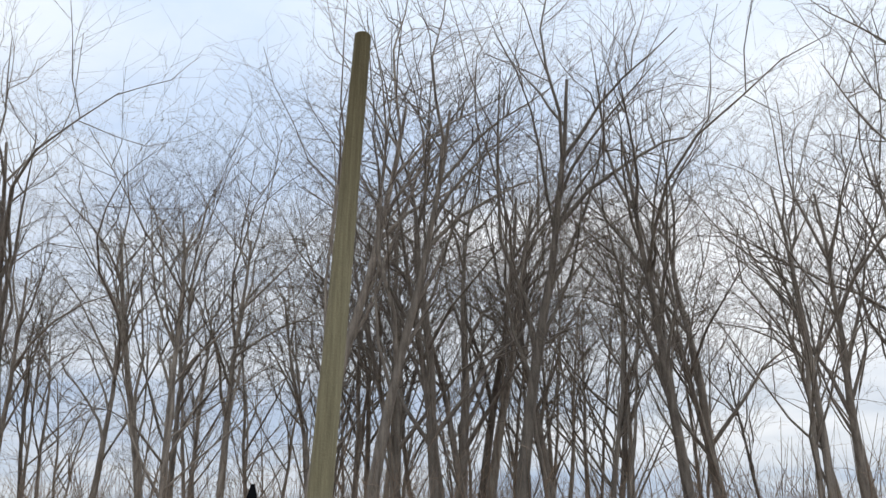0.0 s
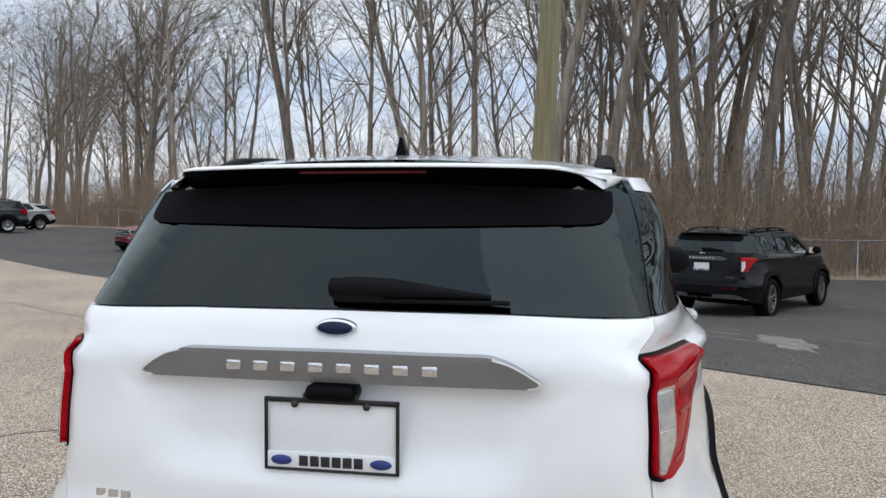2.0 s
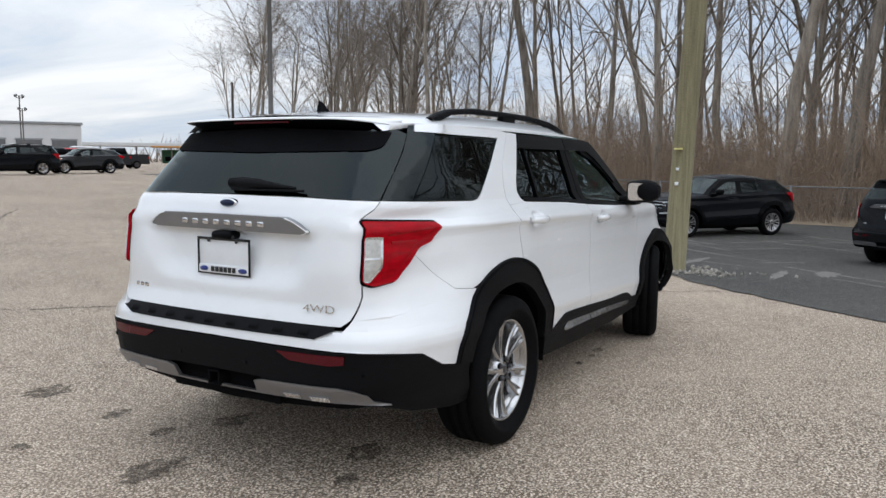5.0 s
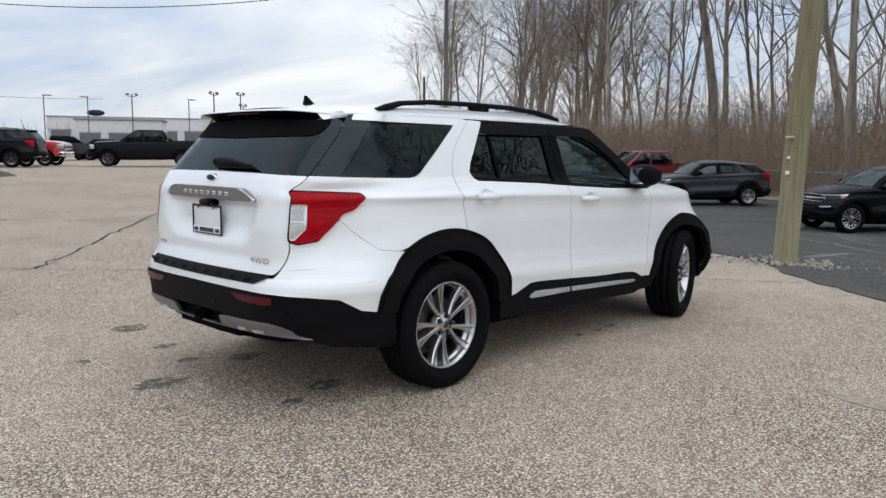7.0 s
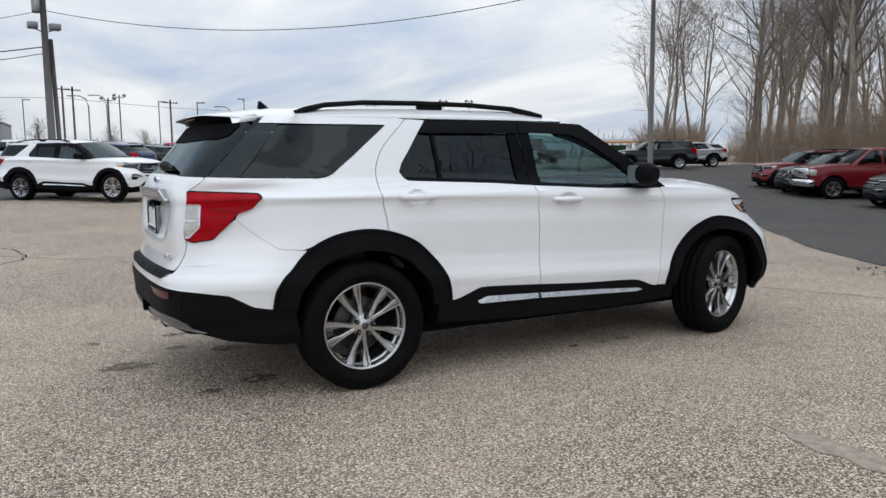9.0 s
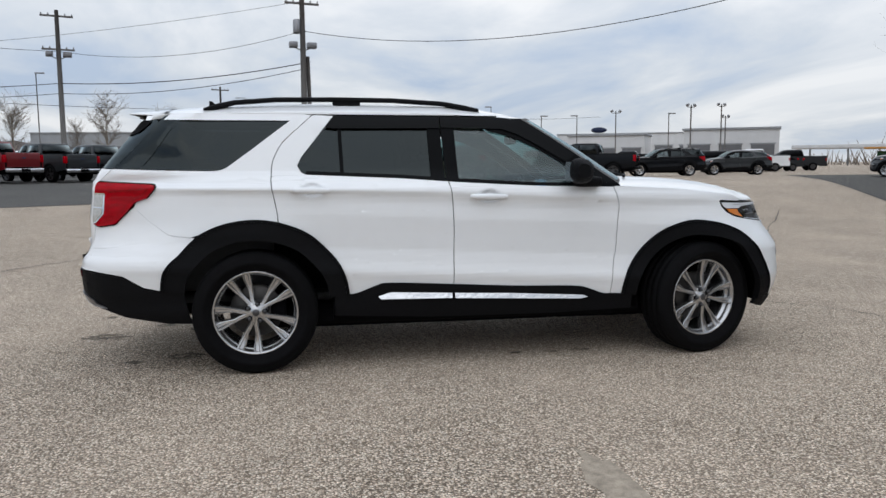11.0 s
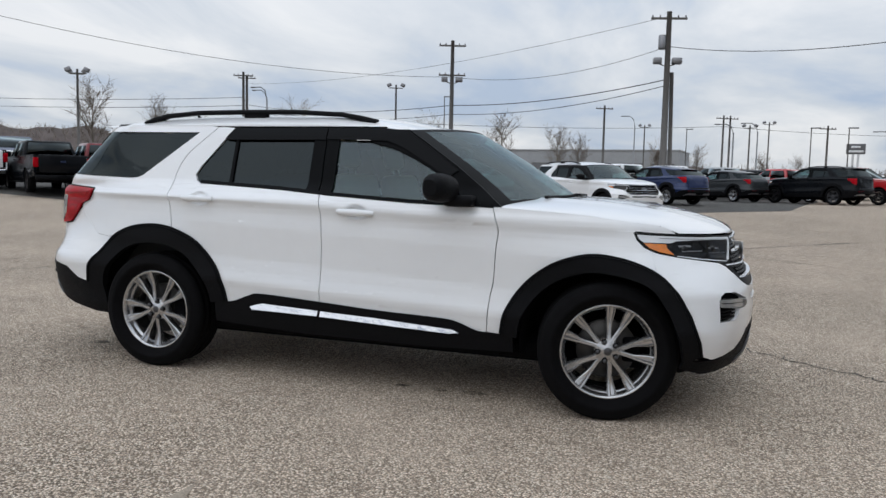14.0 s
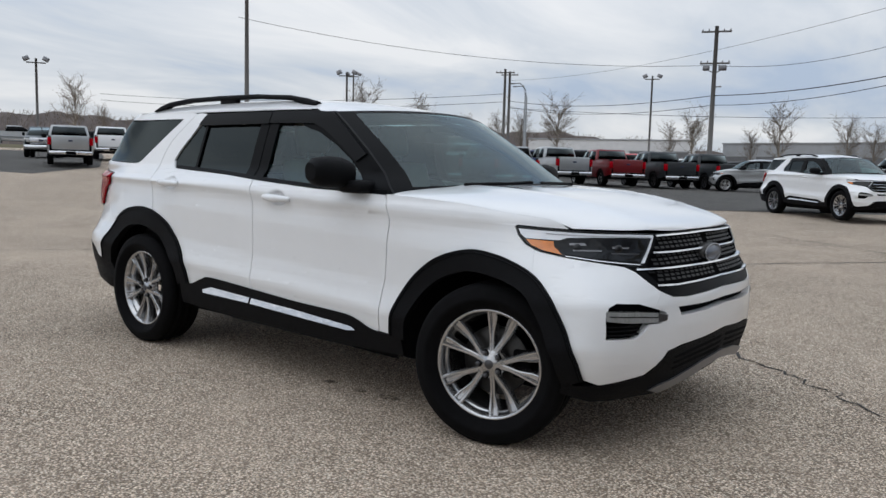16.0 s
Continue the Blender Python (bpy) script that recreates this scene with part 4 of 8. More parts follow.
        # shelf under the bright bar, scooped round the number plate
        dip = smooth(1.165, 1.125, z) * smooth(0.88, 1.0, z) * (1 - smooth(0.36, 0.56, y + (1.12 - z) * 0.25))
        p.x += 0.036 * dip
        return p
    g1 = skin(tg, gate_surface, (0.04, 0.025) if detail > 1 else st, 0.03)
    tail = part("tailgate", g1, P, car, "closed tailgate")
    part("tailgate_panel", mirrored(skin(tg, gate_surface, (0.04, 0.025) if detail > 1 else st, 0.03)), P, tail)
    gl_r = [(qc, 1.302), (-2.85, 1.300), (-2.62, 1.294), (-2.508, 1.289), (-2.463, 1.292), (-2.437, 1.38), (-2.409, 1.50), (-2.400, 1.580), (-2.45, 1.60), (qc, 1.615)]
    gw = skin(gl_r, flank, st, 0, -0.006)
    half = mirrored(gw)
    paired = {v: gw.verts.new(v.co) for v in half.verts}
    for f in half.faces:
        gw.faces.new([paired[v] for v in f.verts])
    bmesh.ops.remove_doubles(gw, verts=gw.verts, dist=0.002)
    part("rear_window", gw, M["tint"], tail, "dark tinted rear window")
    if detail:
        both_band = skin(rounded([(qc, 1.612), (-2.47, 1.588), (-2.495, 1.520), (-2.56, 1.502), (qc, 1.492)], [0, 0.004, 0.03, 0.06, 0], 4), flank, st, 0, 0.0)
        part("glass_band", mirrored(both_band), M["under"], tail, "black printed band along the top of the rear window")
        part("glass_band", both_band, M["under"], tail, "black printed band along the top of the rear window")
    sp = bmesh.new()
    rows = []
    for y in lin(-0.64, 0.64, 44):
        a = abs(y) / 0.64
        end = smooth(0.74, 1.0, a)
        xe = -2.322 + 0.035 * a ** 3 + 0.215 * end
        zr = 1.655 - 0.008 * a ** 2 - 0.012 * end
        zt = zr + 0.006 * (1 - a ** 3)
        th = 0.015 * (1 - 0.4 * a ** 2)
        x1 = -2.06 + (xe + 2.06) * 0.55
        xu = min(-2.06, xe + 0.075)
        rows.append([(-2.04, y, zr + 0.016), (x1, y, zt + 0.004), (xe + 0.025, y, zt - 0.004), (xe + 0.004, y, zt - 0.009), (xe, y, zt - 0.016), (xe + 0.012, y, zt - th), (xu, y, zt - th - 0.014), (xu + 0.10, y, zr - 0.055)])
    add_grid(sp, [r[:6] for r in rows])
    bmesh.ops.recalc_face_normals(sp, faces=sp.faces)
    part("spoiler", sp, P, tail, "roof spoiler in body colour")
    su = bmesh.new()
    add_grid(su, [[Vector(r[5]) + Vector((-0.004, 0, -0.002)), Vector(r[6]) + Vector((0, 0, -0.007)), Vector(r[7]) + Vector((-0.008, 0, -0.012))] for r in rows])
    bmesh.ops.recalc_face_normals(su, faces=su.faces)
    part("spoiler_underside", su, M["gloss_black"], tail, "black underside of the spoiler")
    part("stop_lamp", box((-2.305, -0.17, 1.628), (-2.285, 0.17, 1.638), 0.004), M["dark_red_lens"], tail, "dark red high stop lamp")
    if detail:
        bm = bmesh.new()
        arm = [flank(q_rear(abs(y)), z, 0.022) * Vector((1, -1 if y > 0 else 1, 1)) for y, z in ((0.03, 1.350), (-0.04, 1.352), (-0.14, 1.350), (-0.26, 1.342), (-0.38, 1.334))]
        add_tube(bm, arm, [0.022, 0.026, 0.024, 0.014, 0.006], 8)
        hub_at = flank(q_rear(0.0), 1.336, 0.0)
        add_box(bm, (hub_at.x - 0.03, -0.11, 1.316), (hub_at.x + 0.02, 0.02, 1.344), 0.012)
        blade_at = flank(q_rear(0.20), 1.322, 0.008)
        add_box(bm, (blade_at.x - 0.012, -0.40, 1.318), (blade_at.x + 0.012, -0.02, 1.328), 0.004)
        part("wiper", bm, M["plastic"], tail, "black rear wiper arm")
        def bar_surface(q, z, off=0.0):
            return flank(q, z, off + (z - 1.140) * 0.42)
        bar_line = rounded([(qc, 1.214), (q_rear(0.37), 1.212), (q_rear(0.415), 1.200), (q_rear(0.475), 1.150), (q_rear(0.455), 1.140), (qc, 1.140)], [0, 0.01, 0.02, 0.012, 0.01, 0], 3)
        for flip in (False, True):
            half_bar = skin(bar_line, bar_surface, fine, 0.05, 0.010)
            part("trim_bar", mirrored(half_bar) if flip else half_bar, M["bar"], tail, "grey metal bar over the plate")
            half_lip = skin(offset_open(bar_line[4:-1], -0.004) + bar_line[4:-1][::-1], bar_surface, fine, 0.02, 0.016)
            part("bar_lip", mirrored(half_lip) if flip else half_lip, P, tail, "body-coloured lip round the bar")
        for k in range(8):
            y = 0.255 - k * 0.066
            mx_ = bar_surface(q_rear(abs(y - 0.02)), 1.176, 0.010).x
            part("raised_mark", box((mx_ - 0.004, y - 0.040, 1.164), (mx_ + 0.012, y - 0.004, 1.188), 0.003, None), M["chrome"], tail, "raised plain bar on the trim")
        part("reversing_camera", box((-2.578, -0.06, 1.098), (-2.50, 0.06, 1.136), 0.015), M["gloss_black"], tail, "black reversing camera housing")
        em = lathe([(0.0, 0.010), (0.045, 0.010), (0.051, 0.004), (0.051, -0.02)], 32, m=Matrix.Identity(4))
        bmesh.ops.transform(em, matrix=Matrix.Translation((-2.517, 0.0, 1.262)) @ pose(0, 0, 0, 0, 0, 90) @ Matrix.Diagonal((1, 1, 0.42, 1)), verts=em.verts)
        part("emblem", em, M["chrome"], tail, "plain oval emblem")
        em = lathe([(0.0, 0.0125), (0.041, 0.0125), (0.044, 0.008)], 32)
        bmesh.ops.transform(em, matrix=Matrix.Translation((-2.517, 0.0, 1.262)) @ pose(0, 0, 0, 0, 0, 90) @ Matrix.Diagonal((1, 1, 0.36, 1)), verts=em.verts)
        part("emblem_face", em, M["emblem_blue"], tail)
        # number plate holder, blank
        pz, px = 1.020, -2.548
        part("number_plate", box((px - 0.006, -0.152, pz - 0.080), (px, 0.152, pz + 0.078), 0.004), M["plate"], tail, "blank white dealer plate")
        for lo, hi in (((-0.160, 0.072), (0.160, 0.084)), ((-0.160, -0.086), (0.160, -0.079)), ((-0.160, -0.086), (-0.152, 0.084)), ((0.152, -0.086), (0.160, 0.084))):
            part("plate_frame", box((px - 0.014, lo[0], pz + lo[1]), (px - 0.004, hi[0], pz + hi[1]), 0.003), M["lamp_dark"], tail, "thin dark plate frame")
        part("plate_print", box((px - 0.013, -0.152, pz - 0.079), (px - 0.005, 0.152, pz - 0.042), 0.002), M["plate"], tail, "white lower panel of the plate frame")
        for k in range(6):
            yy = 0.075 - 0.026 * k
            part("plate_mark", box((px - 0.0155, yy - 0.021, pz - 0.073), (px - 0.0125, yy, pz - 0.049), 0.001), M["ink"], tail, "plain dark bar on the plate frame")
        for s in (-1, 1):
            bd = lathe([(0.0, 0.003), (0.024, 0.002), (0.026, -0.002)], 18)
            bmesh.ops.transform(bd, matrix=Matrix.Translation((px - 0.014, s * 0.118, pz - 0.061)) @ pose(0, 0, 0, 0, 0, 90) @ Matrix.Diagonal((1, 1, 0.45, 1)), verts=bd.verts)
            part("plate_badge", bd, M["badge_blue"], tail, "small blue oval")
            part("plate_screw", lathe([(0.0, 0.0), (0.008, 0.002), (0.009, 0.006)], 10, m=Matrix.Translation((px - 0.02, s * 0.085, pz + 0.070)) @ pose(0, 0, 0, 0, 0, -90)), M["steel"], tail)
        part("plate_mark", box((px - 0.0165, -0.065, pz + 0.083), (px - 0.0045, 0.065, pz + 0.096), 0.002), M["ink"], tail, "plain dark bar above the plate")
        tx = text_mesh("4WD", 0.046, 0.002)
        bmesh.ops.transform(tx, matrix=Matrix.Translation(flank(-2.690, 0.832, 0.010)) @ pose(0, 0, 0, 90, 0, math.degrees(math.atan2(flank(-2.60, 0.832).y - flank(-2.77, 0.832).y, flank(-2.60, 0.832).x - flank(-2.77, 0.832).x))) @ Matrix.Diagonal((1.5, 1, 1, 1)), verts=tx.verts)
        part("drive_badge", tx, M["chrome"], tail, "raised chrome letters", shade=False)
        for k in range(3):
            bx = flank(q_rear(0.60 - k * 0.035), 0.848).x
            part("trim_badge", box((bx - 0.004, 0.60 - k * 0.035 - 0.026, 0.838), (bx + 0.012, 0.60 - k * 0.035, 0.858), 0.001), M["chrome"], tail, "plain chrome badge bars")

    # tail lamps
    QL = -2.436
    tl = [(-2.498, 1.206), (-2.40, 1.202), (-2.125, 1.190), (-2.108, 1.168), (-2.155, 1.106), (-2.226, 1.083), (-2.279, 1.014), (-2.349, 0.948), (-2.457, 0.933), (-2.497, 0.948)]
    cq, cz = sum(p[0] for p in tl) / len(tl), sum(p[1] for p in tl) / len(tl)
    both("lamp_gasket", skin(rounded([(cq + (a_ - cq) * 1.045, cz + (b_ - cz) * 1.06) for a_, b_ in tl], 0.012, 2), flank, st, 0.04, 0.0045), M["gloss_black"], car, "black seal round the tail lamp")
    lens = skin(rounded(tl, 0.012, 2), flank, st, 0.04, 0.020)
    both("tail_lamp", lens, M["red_lens"], car, "bright red wrap-round tail lamp")
    if detail:
        both("lamp_frame", skin(rounded([(-2.497, 1.140), (QL + 0.012, 1.138), (QL + 0.016, 1.01), (QL - 0.035, 0.950), (-2.494, 0.952)], 0.008, 2), flank, st, 0.01, 0.0225), M["chrome"], car, "bright frame in the tail lamp")
        both("lamp_insert", skin(rounded([(-2.493, 1.131), (QL, 1.129), (QL + 0.002, 1.052), (-2.493, 1.054)], 0.006, 2), flank, st, 0.01, 0.025), M["clear_lens"], car, "clear reversing lamp glass")
        both("lamp_insert", skin(rounded([(-2.493, 1.046), (QL + 0.002, 1.044), (QL + 0.003, 1.012), (QL - 0.038, 0.960), (-2.491, 0.962)], 0.006, 2), flank, st, 0.01, 0.025), M["clear_lens"], car, "clear reversing lamp glass")

        # glowing-edge outline inside the red lens
        in_line = [(QL + 0.030, 1.150), (-2.16, 1.172), (-2.14, 1.166), (-2.175, 1.120), (-2.245, 1.096), (-2.30, 1.025), (-2.36, 0.968), (QL + 0.015, 0.962)]
        both("lamp_line", skin(in_line + offset_open(in_line, -0.010)[::-1], flank, st, 0.004, 0.0215), M["deep_red_lens"], car, "darker line inside the tail lamp")
        both("lamp_rib", skin([(QL + 0.055, 1.118), (-2.235, 1.118), (-2.245, 1.108), (QL + 0.055, 1.108)], flank, st, 0.004, 0.0215), M["deep_red_lens"], car)
        both("lamp_rib", skin([(QL + 0.055, 1.070), (-2.275, 1.070), (-2.283, 1.060), (QL + 0.055, 1.060)], flank, st, 0.004, 0.0215), M["deep_red_lens"], car)

    # handles and mirrors
    for (x0, x1, zc) in ((-1.276, -1.040, 1.148), (-0.138, 0.100, 1.098)):
        b = bmesh.new()
        pts, rad = [], []
        for t in lin(0, 1, 8):
            x = x0 + (x1 - x0) * t
            lift = 0.024 * math.sin(math.pi * min(1, max(0, t))) ** 0.5
            pts.append(flank(x, zc + 0.004 - 0.02 * (x - x0), -0.006 + lift))
            rad.append(0.0225 - 0.006 * abs(2 * t - 1))
        add_tube(b, pts, rad, 10)
        both("door_handle", b, P, car, "body-coloured pull handle")
    mr = bmesh.new()
    rows = []
    for t in lin(0, 1, 8):
        y = 0.965 + 0.235 * t
        s = [0.80, 0.95, 1.0, 1.02, 1.02, 1.0, 0.95, 0.82, 0.55][round(t * 8)]
        cx, cz = 0.575 - 0.035 * t, 1.262 + 0.004 * t
        ring = []
        for a in range(16):
            an = 2 * math.pi * a / 16
            ca, sa = math.cos(an), math.sin(an)
            ex = 0.085 * math.copysign(abs(ca) ** 0.75, ca) * s
            ez = 0.082 * math.copysign(abs(sa) ** 0.75, sa) * s * (1 if sa < 0 else 1.0 - 0.22 * max(0.0, ca))
            ring.append((cx + ex * (1.0 if ca > 0 else 0.75), -y, cz + ez))
        rows.append(ring)
    add_grid(mr, rows, close=True)
    mr.faces.new([mr.verts.new(p) for p in rows[-1]])
    mr.faces.new([mr.verts.new(p) for p in rows[0]])
    add_box(mr, (0.56, -1.03, 1.158), (0.74, -0.86, 1.225), 0.025)
    bmesh.ops.recalc_face_normals(mr, faces=mr.faces)
    hs = both("mirror_housing", mr, K, car, "black door mirror housing")
    mg = skin(rounded([(-1.17, 1.205), (-0.985, 1.195), (-0.985, 1.325), (-1.17, 1.32)], 0.03, 3), lambda a, b, o=0: Vector((0.491 - (a + 1.0) * 0.15, a, b)), (0.1, 0.1), 0)
    for h, sgn in zip(hs, (1, -1)):
        b2 = mg.copy() if sgn > 0 else mirrored(mg)
        part("mirror_glass", b2, M["chrome"], h, "mirror glass")
    mg.free()

    # roof rails
    b = bmesh.new()
    xs = [-1.82, -1.74, -1.63, -1.37, -0.99, -0.61, -0.27, -0.12, -0.02]
    zs = [1.672, 1.700, 1.724, 1.745, 1.750, 1.748, 1.730, 1.706, 1.684]
    rows = []
    for x, z in zip(xs, zs):
        low = max(roof_edge(x) + 0.004, z - 0.030) if -1.7 < x < -0.2 else roof_edge(x) - 0.004
        rows.append([(x, -0.665, low), (x, -0.662, z - 0.008), (x, -0.650, z), (x, -0.628, z), (x, -0.616, z - 0.008), (x, -0.613, low)])
    add_grid(b, rows, close=True)
    b.faces.new([b.verts.new(p) for p in rows[0]])
    b.faces.new([b.verts.new(p) for p in rows[-1]])
    add_box(b, (-1.00, -0.66, 1.66), (-0.82, -0.618, 1.735), 0.01)
    bmesh.ops.recalc_face_normals(b, faces=b.faces)
    _ = name != "crossover" and both("roof_rail", b, K, car, "black raised roof rail")
    fin = skin([(-1.86, 1.690), (-1.70, 1.690), (-1.79, 1.722), (-1.835, 1.765), (-1.855, 1.768)], lambda a, b, o=0: Vector((a, 0.022 * (1 if o < -0.01 else -1) * max(0.15, (1.77 - b) / 0.08), b)), (0.5, 0.5), 0.04)
    part("roof_antenna", fin, M["gloss_black"], car, "black shark-fin antenna")

    # nose
    qn = q_front(0)
    hl = [(1.677, 1.050), (1.79, 1.045), (1.917, 1.040), (2.049, 1.038), (2.20, 1.036), (2.341, 1.030), (2.222, 0.899), (2.182, 0.891), (2.0, 0.910), (1.86, 0.928), (1.76, 0.946), (1.70, 0.976), (1.676, 1.015)]
    lamp = skin(rounded(hl, 0.008, 2), flank, fine, 0.03, -0.001)
    lamp_r, lamp_l = both("headlamp", lamp, M["lamp_dark"], car, "dark headlamp with amber corner and silver strip")
    pieces = [("light_strip", [(1.684, 1.040), (1.793, 1.035), (1.916, 1.031), (2.044, 1.029), (2.19, 1.029), (2.326, 1.025), (2.310, 1.013), (2.149, 1.015), (2.011, 1.013), (1.893, 1.008), (1.853, 0.996), (1.779, 0.997), (1.704, 0.999), (1.686, 1.014)], "lamp_white", 0.004),
              ("amber_marker", [(1.703, 0.995), (1.826, 0.990), (1.824, 0.969), (1.853, 0.934), (1.769, 0.950), (1.722, 0.971)], "amber", 0.004),
              ("light_strip", [(2.312, 1.012), (2.329, 1.022), (2.230, 0.906), (2.212, 0.903)], "lamp_white", 0.004)]
    if detail > 1:
        pieces += [("strip_groove", [(1.80, 1.025), (1.92, 1.021), (2.05, 1.020), (2.30, 1.019), (2.30, 1.0175), (2.05, 1.018), (1.92, 1.018), (1.80, 1.021)], "satin", 0.006),
                   ("light_strip", [(1.868, 0.931), (2.010, 0.9155), (2.206, 0.8995), (2.206, 0.896), (2.010, 0.911), (1.868, 0.927)], "lamp_white", 0.004),
                   ("lamp_cell", [(1.842, 0.970), (1.900, 1.001), (2.020, 1.007), (2.052, 0.966), (1.985, 0.924), (1.872, 0.937)], "lens_dark", 0.004),
                   ("lamp_cell", [(2.032, 1.007), (2.285, 1.004), (2.205, 0.910), (2.10, 0.917), (2.00, 0.925), (2.065, 0.966)], "lens_dark", 0.004),
                   ("reflector_blade", [(1.893, 0.985), (1.965, 0.987), (1.972, 0.977), (1.896, 0.976)], "satin", 0.007),
                   ("reflector_blade", [(1.905, 0.957), (2.035, 0.959), (2.030, 0.953), (1.905, 0.951)], "satin", 0.007),
                   ("reflector_blade", [(2.085, 0.975), (2.170, 0.973), (2.165, 0.966), (2.085, 0.967)], "satin", 0.007),
                   ("reflector_blade", [(2.075, 0.948), (2.215, 0.946), (2.208, 0.941), (2.075, 0.942)], "dark_alloy", 0.007)]
    for nm, poly, mt, lift in pieces:
        sk_ = skin(poly, flank, fine, 0.006, lift)
        part(nm, mirrored(sk_), M[mt], lamp_l)
        part(nm, sk_, M[mt], lamp_r)
    for qq in (1.925, 2.115):
        c = flank(qq, 0.962, 0.004)
        ln = lathe([(0.0, 0.006), (0.012, 0.005), (0.020, 0.0), (0.022, -0.005)], 18)
        nrm = flank(qq, 0.962, 0.02) - c
        ang = math.degrees(math.atan2(nrm.y, nrm.x))
        bmesh.ops.transform(ln, matrix=Matrix.Translation(c) @ pose(0, 0, 0, 0, 0, ang - 90), verts=ln.verts)
        if detail > 1:
            part("projector_lens", mirrored(ln), M["lens_dark"], lamp_l)
            part("projector_lens", ln, M["lens_dark"], lamp_r)
    # grille
    gr = [(qn, 1.033), (2.6, 1.031), (2.347, 1.030), (2.228, 0.899), (2.19, 0.889), (2.135, 0.891), (2.178, 0.870), (2.23, 0.820), (2.271, 0.784), (2.325, 0.758), (2.44, 0.750), (2.64, 0.755), (qn, 0.762)]
    a, b_ = both("grille", skin(gr, flank, fine, 0.0, -0.03), M["under"], car, "black mesh grille with chrome bars")
    rim_in = [(qn, 0.804), (2.6, 0.800), (2.40, 0.797), (2.32, 0.799), (2.262, 0.822), (2.220, 0.872), (2.245, 0.900), (2.356, 1.018), (2.6, 1.021), (qn, 1.023)]
    for nm, sg in ((a, 1), (b_, -1)):
        sk_ = skin(gr + rim_in, flank, fine, 0.03, -0.003)
        part("grille_surround", sk_ if sg > 0 else mirrored(sk_), M["gloss_black"], nm)
        for line, th in (([(2.348, 1.023), (2.6, 1.025), (qn, 1.028)], 0.0038), ([(2.293, 0.949), (2.5, 0.948), (qn, 0.951)], 0.0038), ([(2.178, 0.879), (2.28, 0.881), (2.45, 0.880), (qn, 0.879)], 0.0038), ([(2.257, 0.810), (2.39, 0.807), (2.6, 0.810), (qn, 0.815)], 0.0038)):
            br = skin([(q, z + th) for q, z in line] + [(q, z - th) for q, z in reversed(line)], flank, fine, 0.02, 0.006)
            part("grille_bar", br if sg > 0 else mirrored(br), M["chrome"], nm, "chrome bar")
        if detail > 1:
            for nth, (zz, q0) in enumerate(((1.005, 2.365), (0.986, 2.348), (0.967, 2.331), (0.933, 2.300), (0.915, 2.284), (0.897, 2.265), (0.864, 2.245), (0.847, 2.262), (0.829, 2.280))):
                q0 += 0.023 * (nth % 2)
                row = bmesh.new()
                k = 0
                while q0 + 0.046 * k + 0.032 < qn:
                    qa = q0 + 0.046 * k
                    lift = 0.004 * (qa - 2.3)
                    c0, c1 = flank(qa, zz + lift, -0.008), flank(qa + 0.032, zz + lift, -0.008)
                    vs_ = [row.verts.new(v) for v in (c0 + Vector((-0.008, 0, 0.006)), c1 + Vector((-0.008, 0, 0.006)), c1 - Vector((0, 0, 0.004)), c0 - Vector((0, 0, 0.004)))]
                    row.faces.new(vs_)
                    k += 1
                part("grille_mesh", row if sg > 0 else mirrored(row), M["mesh_black"], nm, "row of small mesh cells")
    if detail:
        em = lathe([(0.0, 0.016), (0.100, 0.014), (0.112, 0.004), (0.112, -0.03)], 36)
        bmesh.ops.transform(em, matrix=Matrix.Translation((2.204, 0.0, 0.922)) @ pose(0, 0, 0, 0, 0, -90) @ Matrix.Diagonal((1, 1, 0.42, 1)), verts=em.verts)
        part("emblem", em, M["steel"], a, "plain oval emblem")
        ring = bmesh.new()
        add_tube(ring, [(2.220, 0.103 * math.cos(t), 0.922 + 0.043 * math.sin(t)) for t in lin(0, 2 * math.pi, 32)], 0.004, 6, caps=False)
        part("emblem_ring", ring, M["satin"], a)
        em = lathe([(0.0, 0.019), (0.090, 0.018), (0.098, 0.008)], 36)
        bmesh.ops.transform(em, matrix=Matrix.Translation((2.204, 0.0, 0.922)) @ pose(0, 0, 0, 0, 0, -90) @ Matrix.Diagonal((1, 1, 0.38, 1)), verts=em.verts)
        part("emblem_face", em, M["grey_badge"], a)
    # front bumper, right half: outer skin round the grille, slot and fog lamp openings
    fb = [(1.7335, 0.9485), (1.762, 0.939), (1.86, 0.921), (2.0, 0.904), (2.124, 0.889), (2.170, 0.868), (2.225, 0.818), (2.267, 0.782), (2.324, 0.754), (2.44, 0.747), (2.64, 0.752), (qn, 0.759), (qn, 0.712), (2.61, 0.705), (2.353, 0.709), (2.376, 0.667), (2.62, 0.669), (qn, 0.680),
          (qn, 0.556), (2.65, 0.541), (2.40, 0.530), (2.307, 0.513), (2.259, 0.45), (2.211, 0.410), (2.022, 0.380)] + [p for p in reversed(ARCH_F) if p[0] > 1.715] + [(1.7005, 0.831)]
    fog_hole = [(2.026, 0.589), (2.019, 0.680), (2.033, 0.727), (2.065, 0.745), (2.16, 0.738), (2.228, 0.713), (2.281, 0.691), (2.284, 0.662), (2.253, 0.644), (2.205, 0.643), (2.180, 0.606), (2.153, 0.587)]
    # bridge the hole into the outline so that the opening goes through
    fb2 = fb[:8] + [fog_hole[k] for k in (5, 4, 3, 2, 1, 0, 11, 10, 9, 8, 7, 6)] + [(2.2285, 0.7128), (2.2675, 0.7817)] + fb[8:]
    both("front_bumper", skin(fb2, flank, fine, 0.04), P, car)
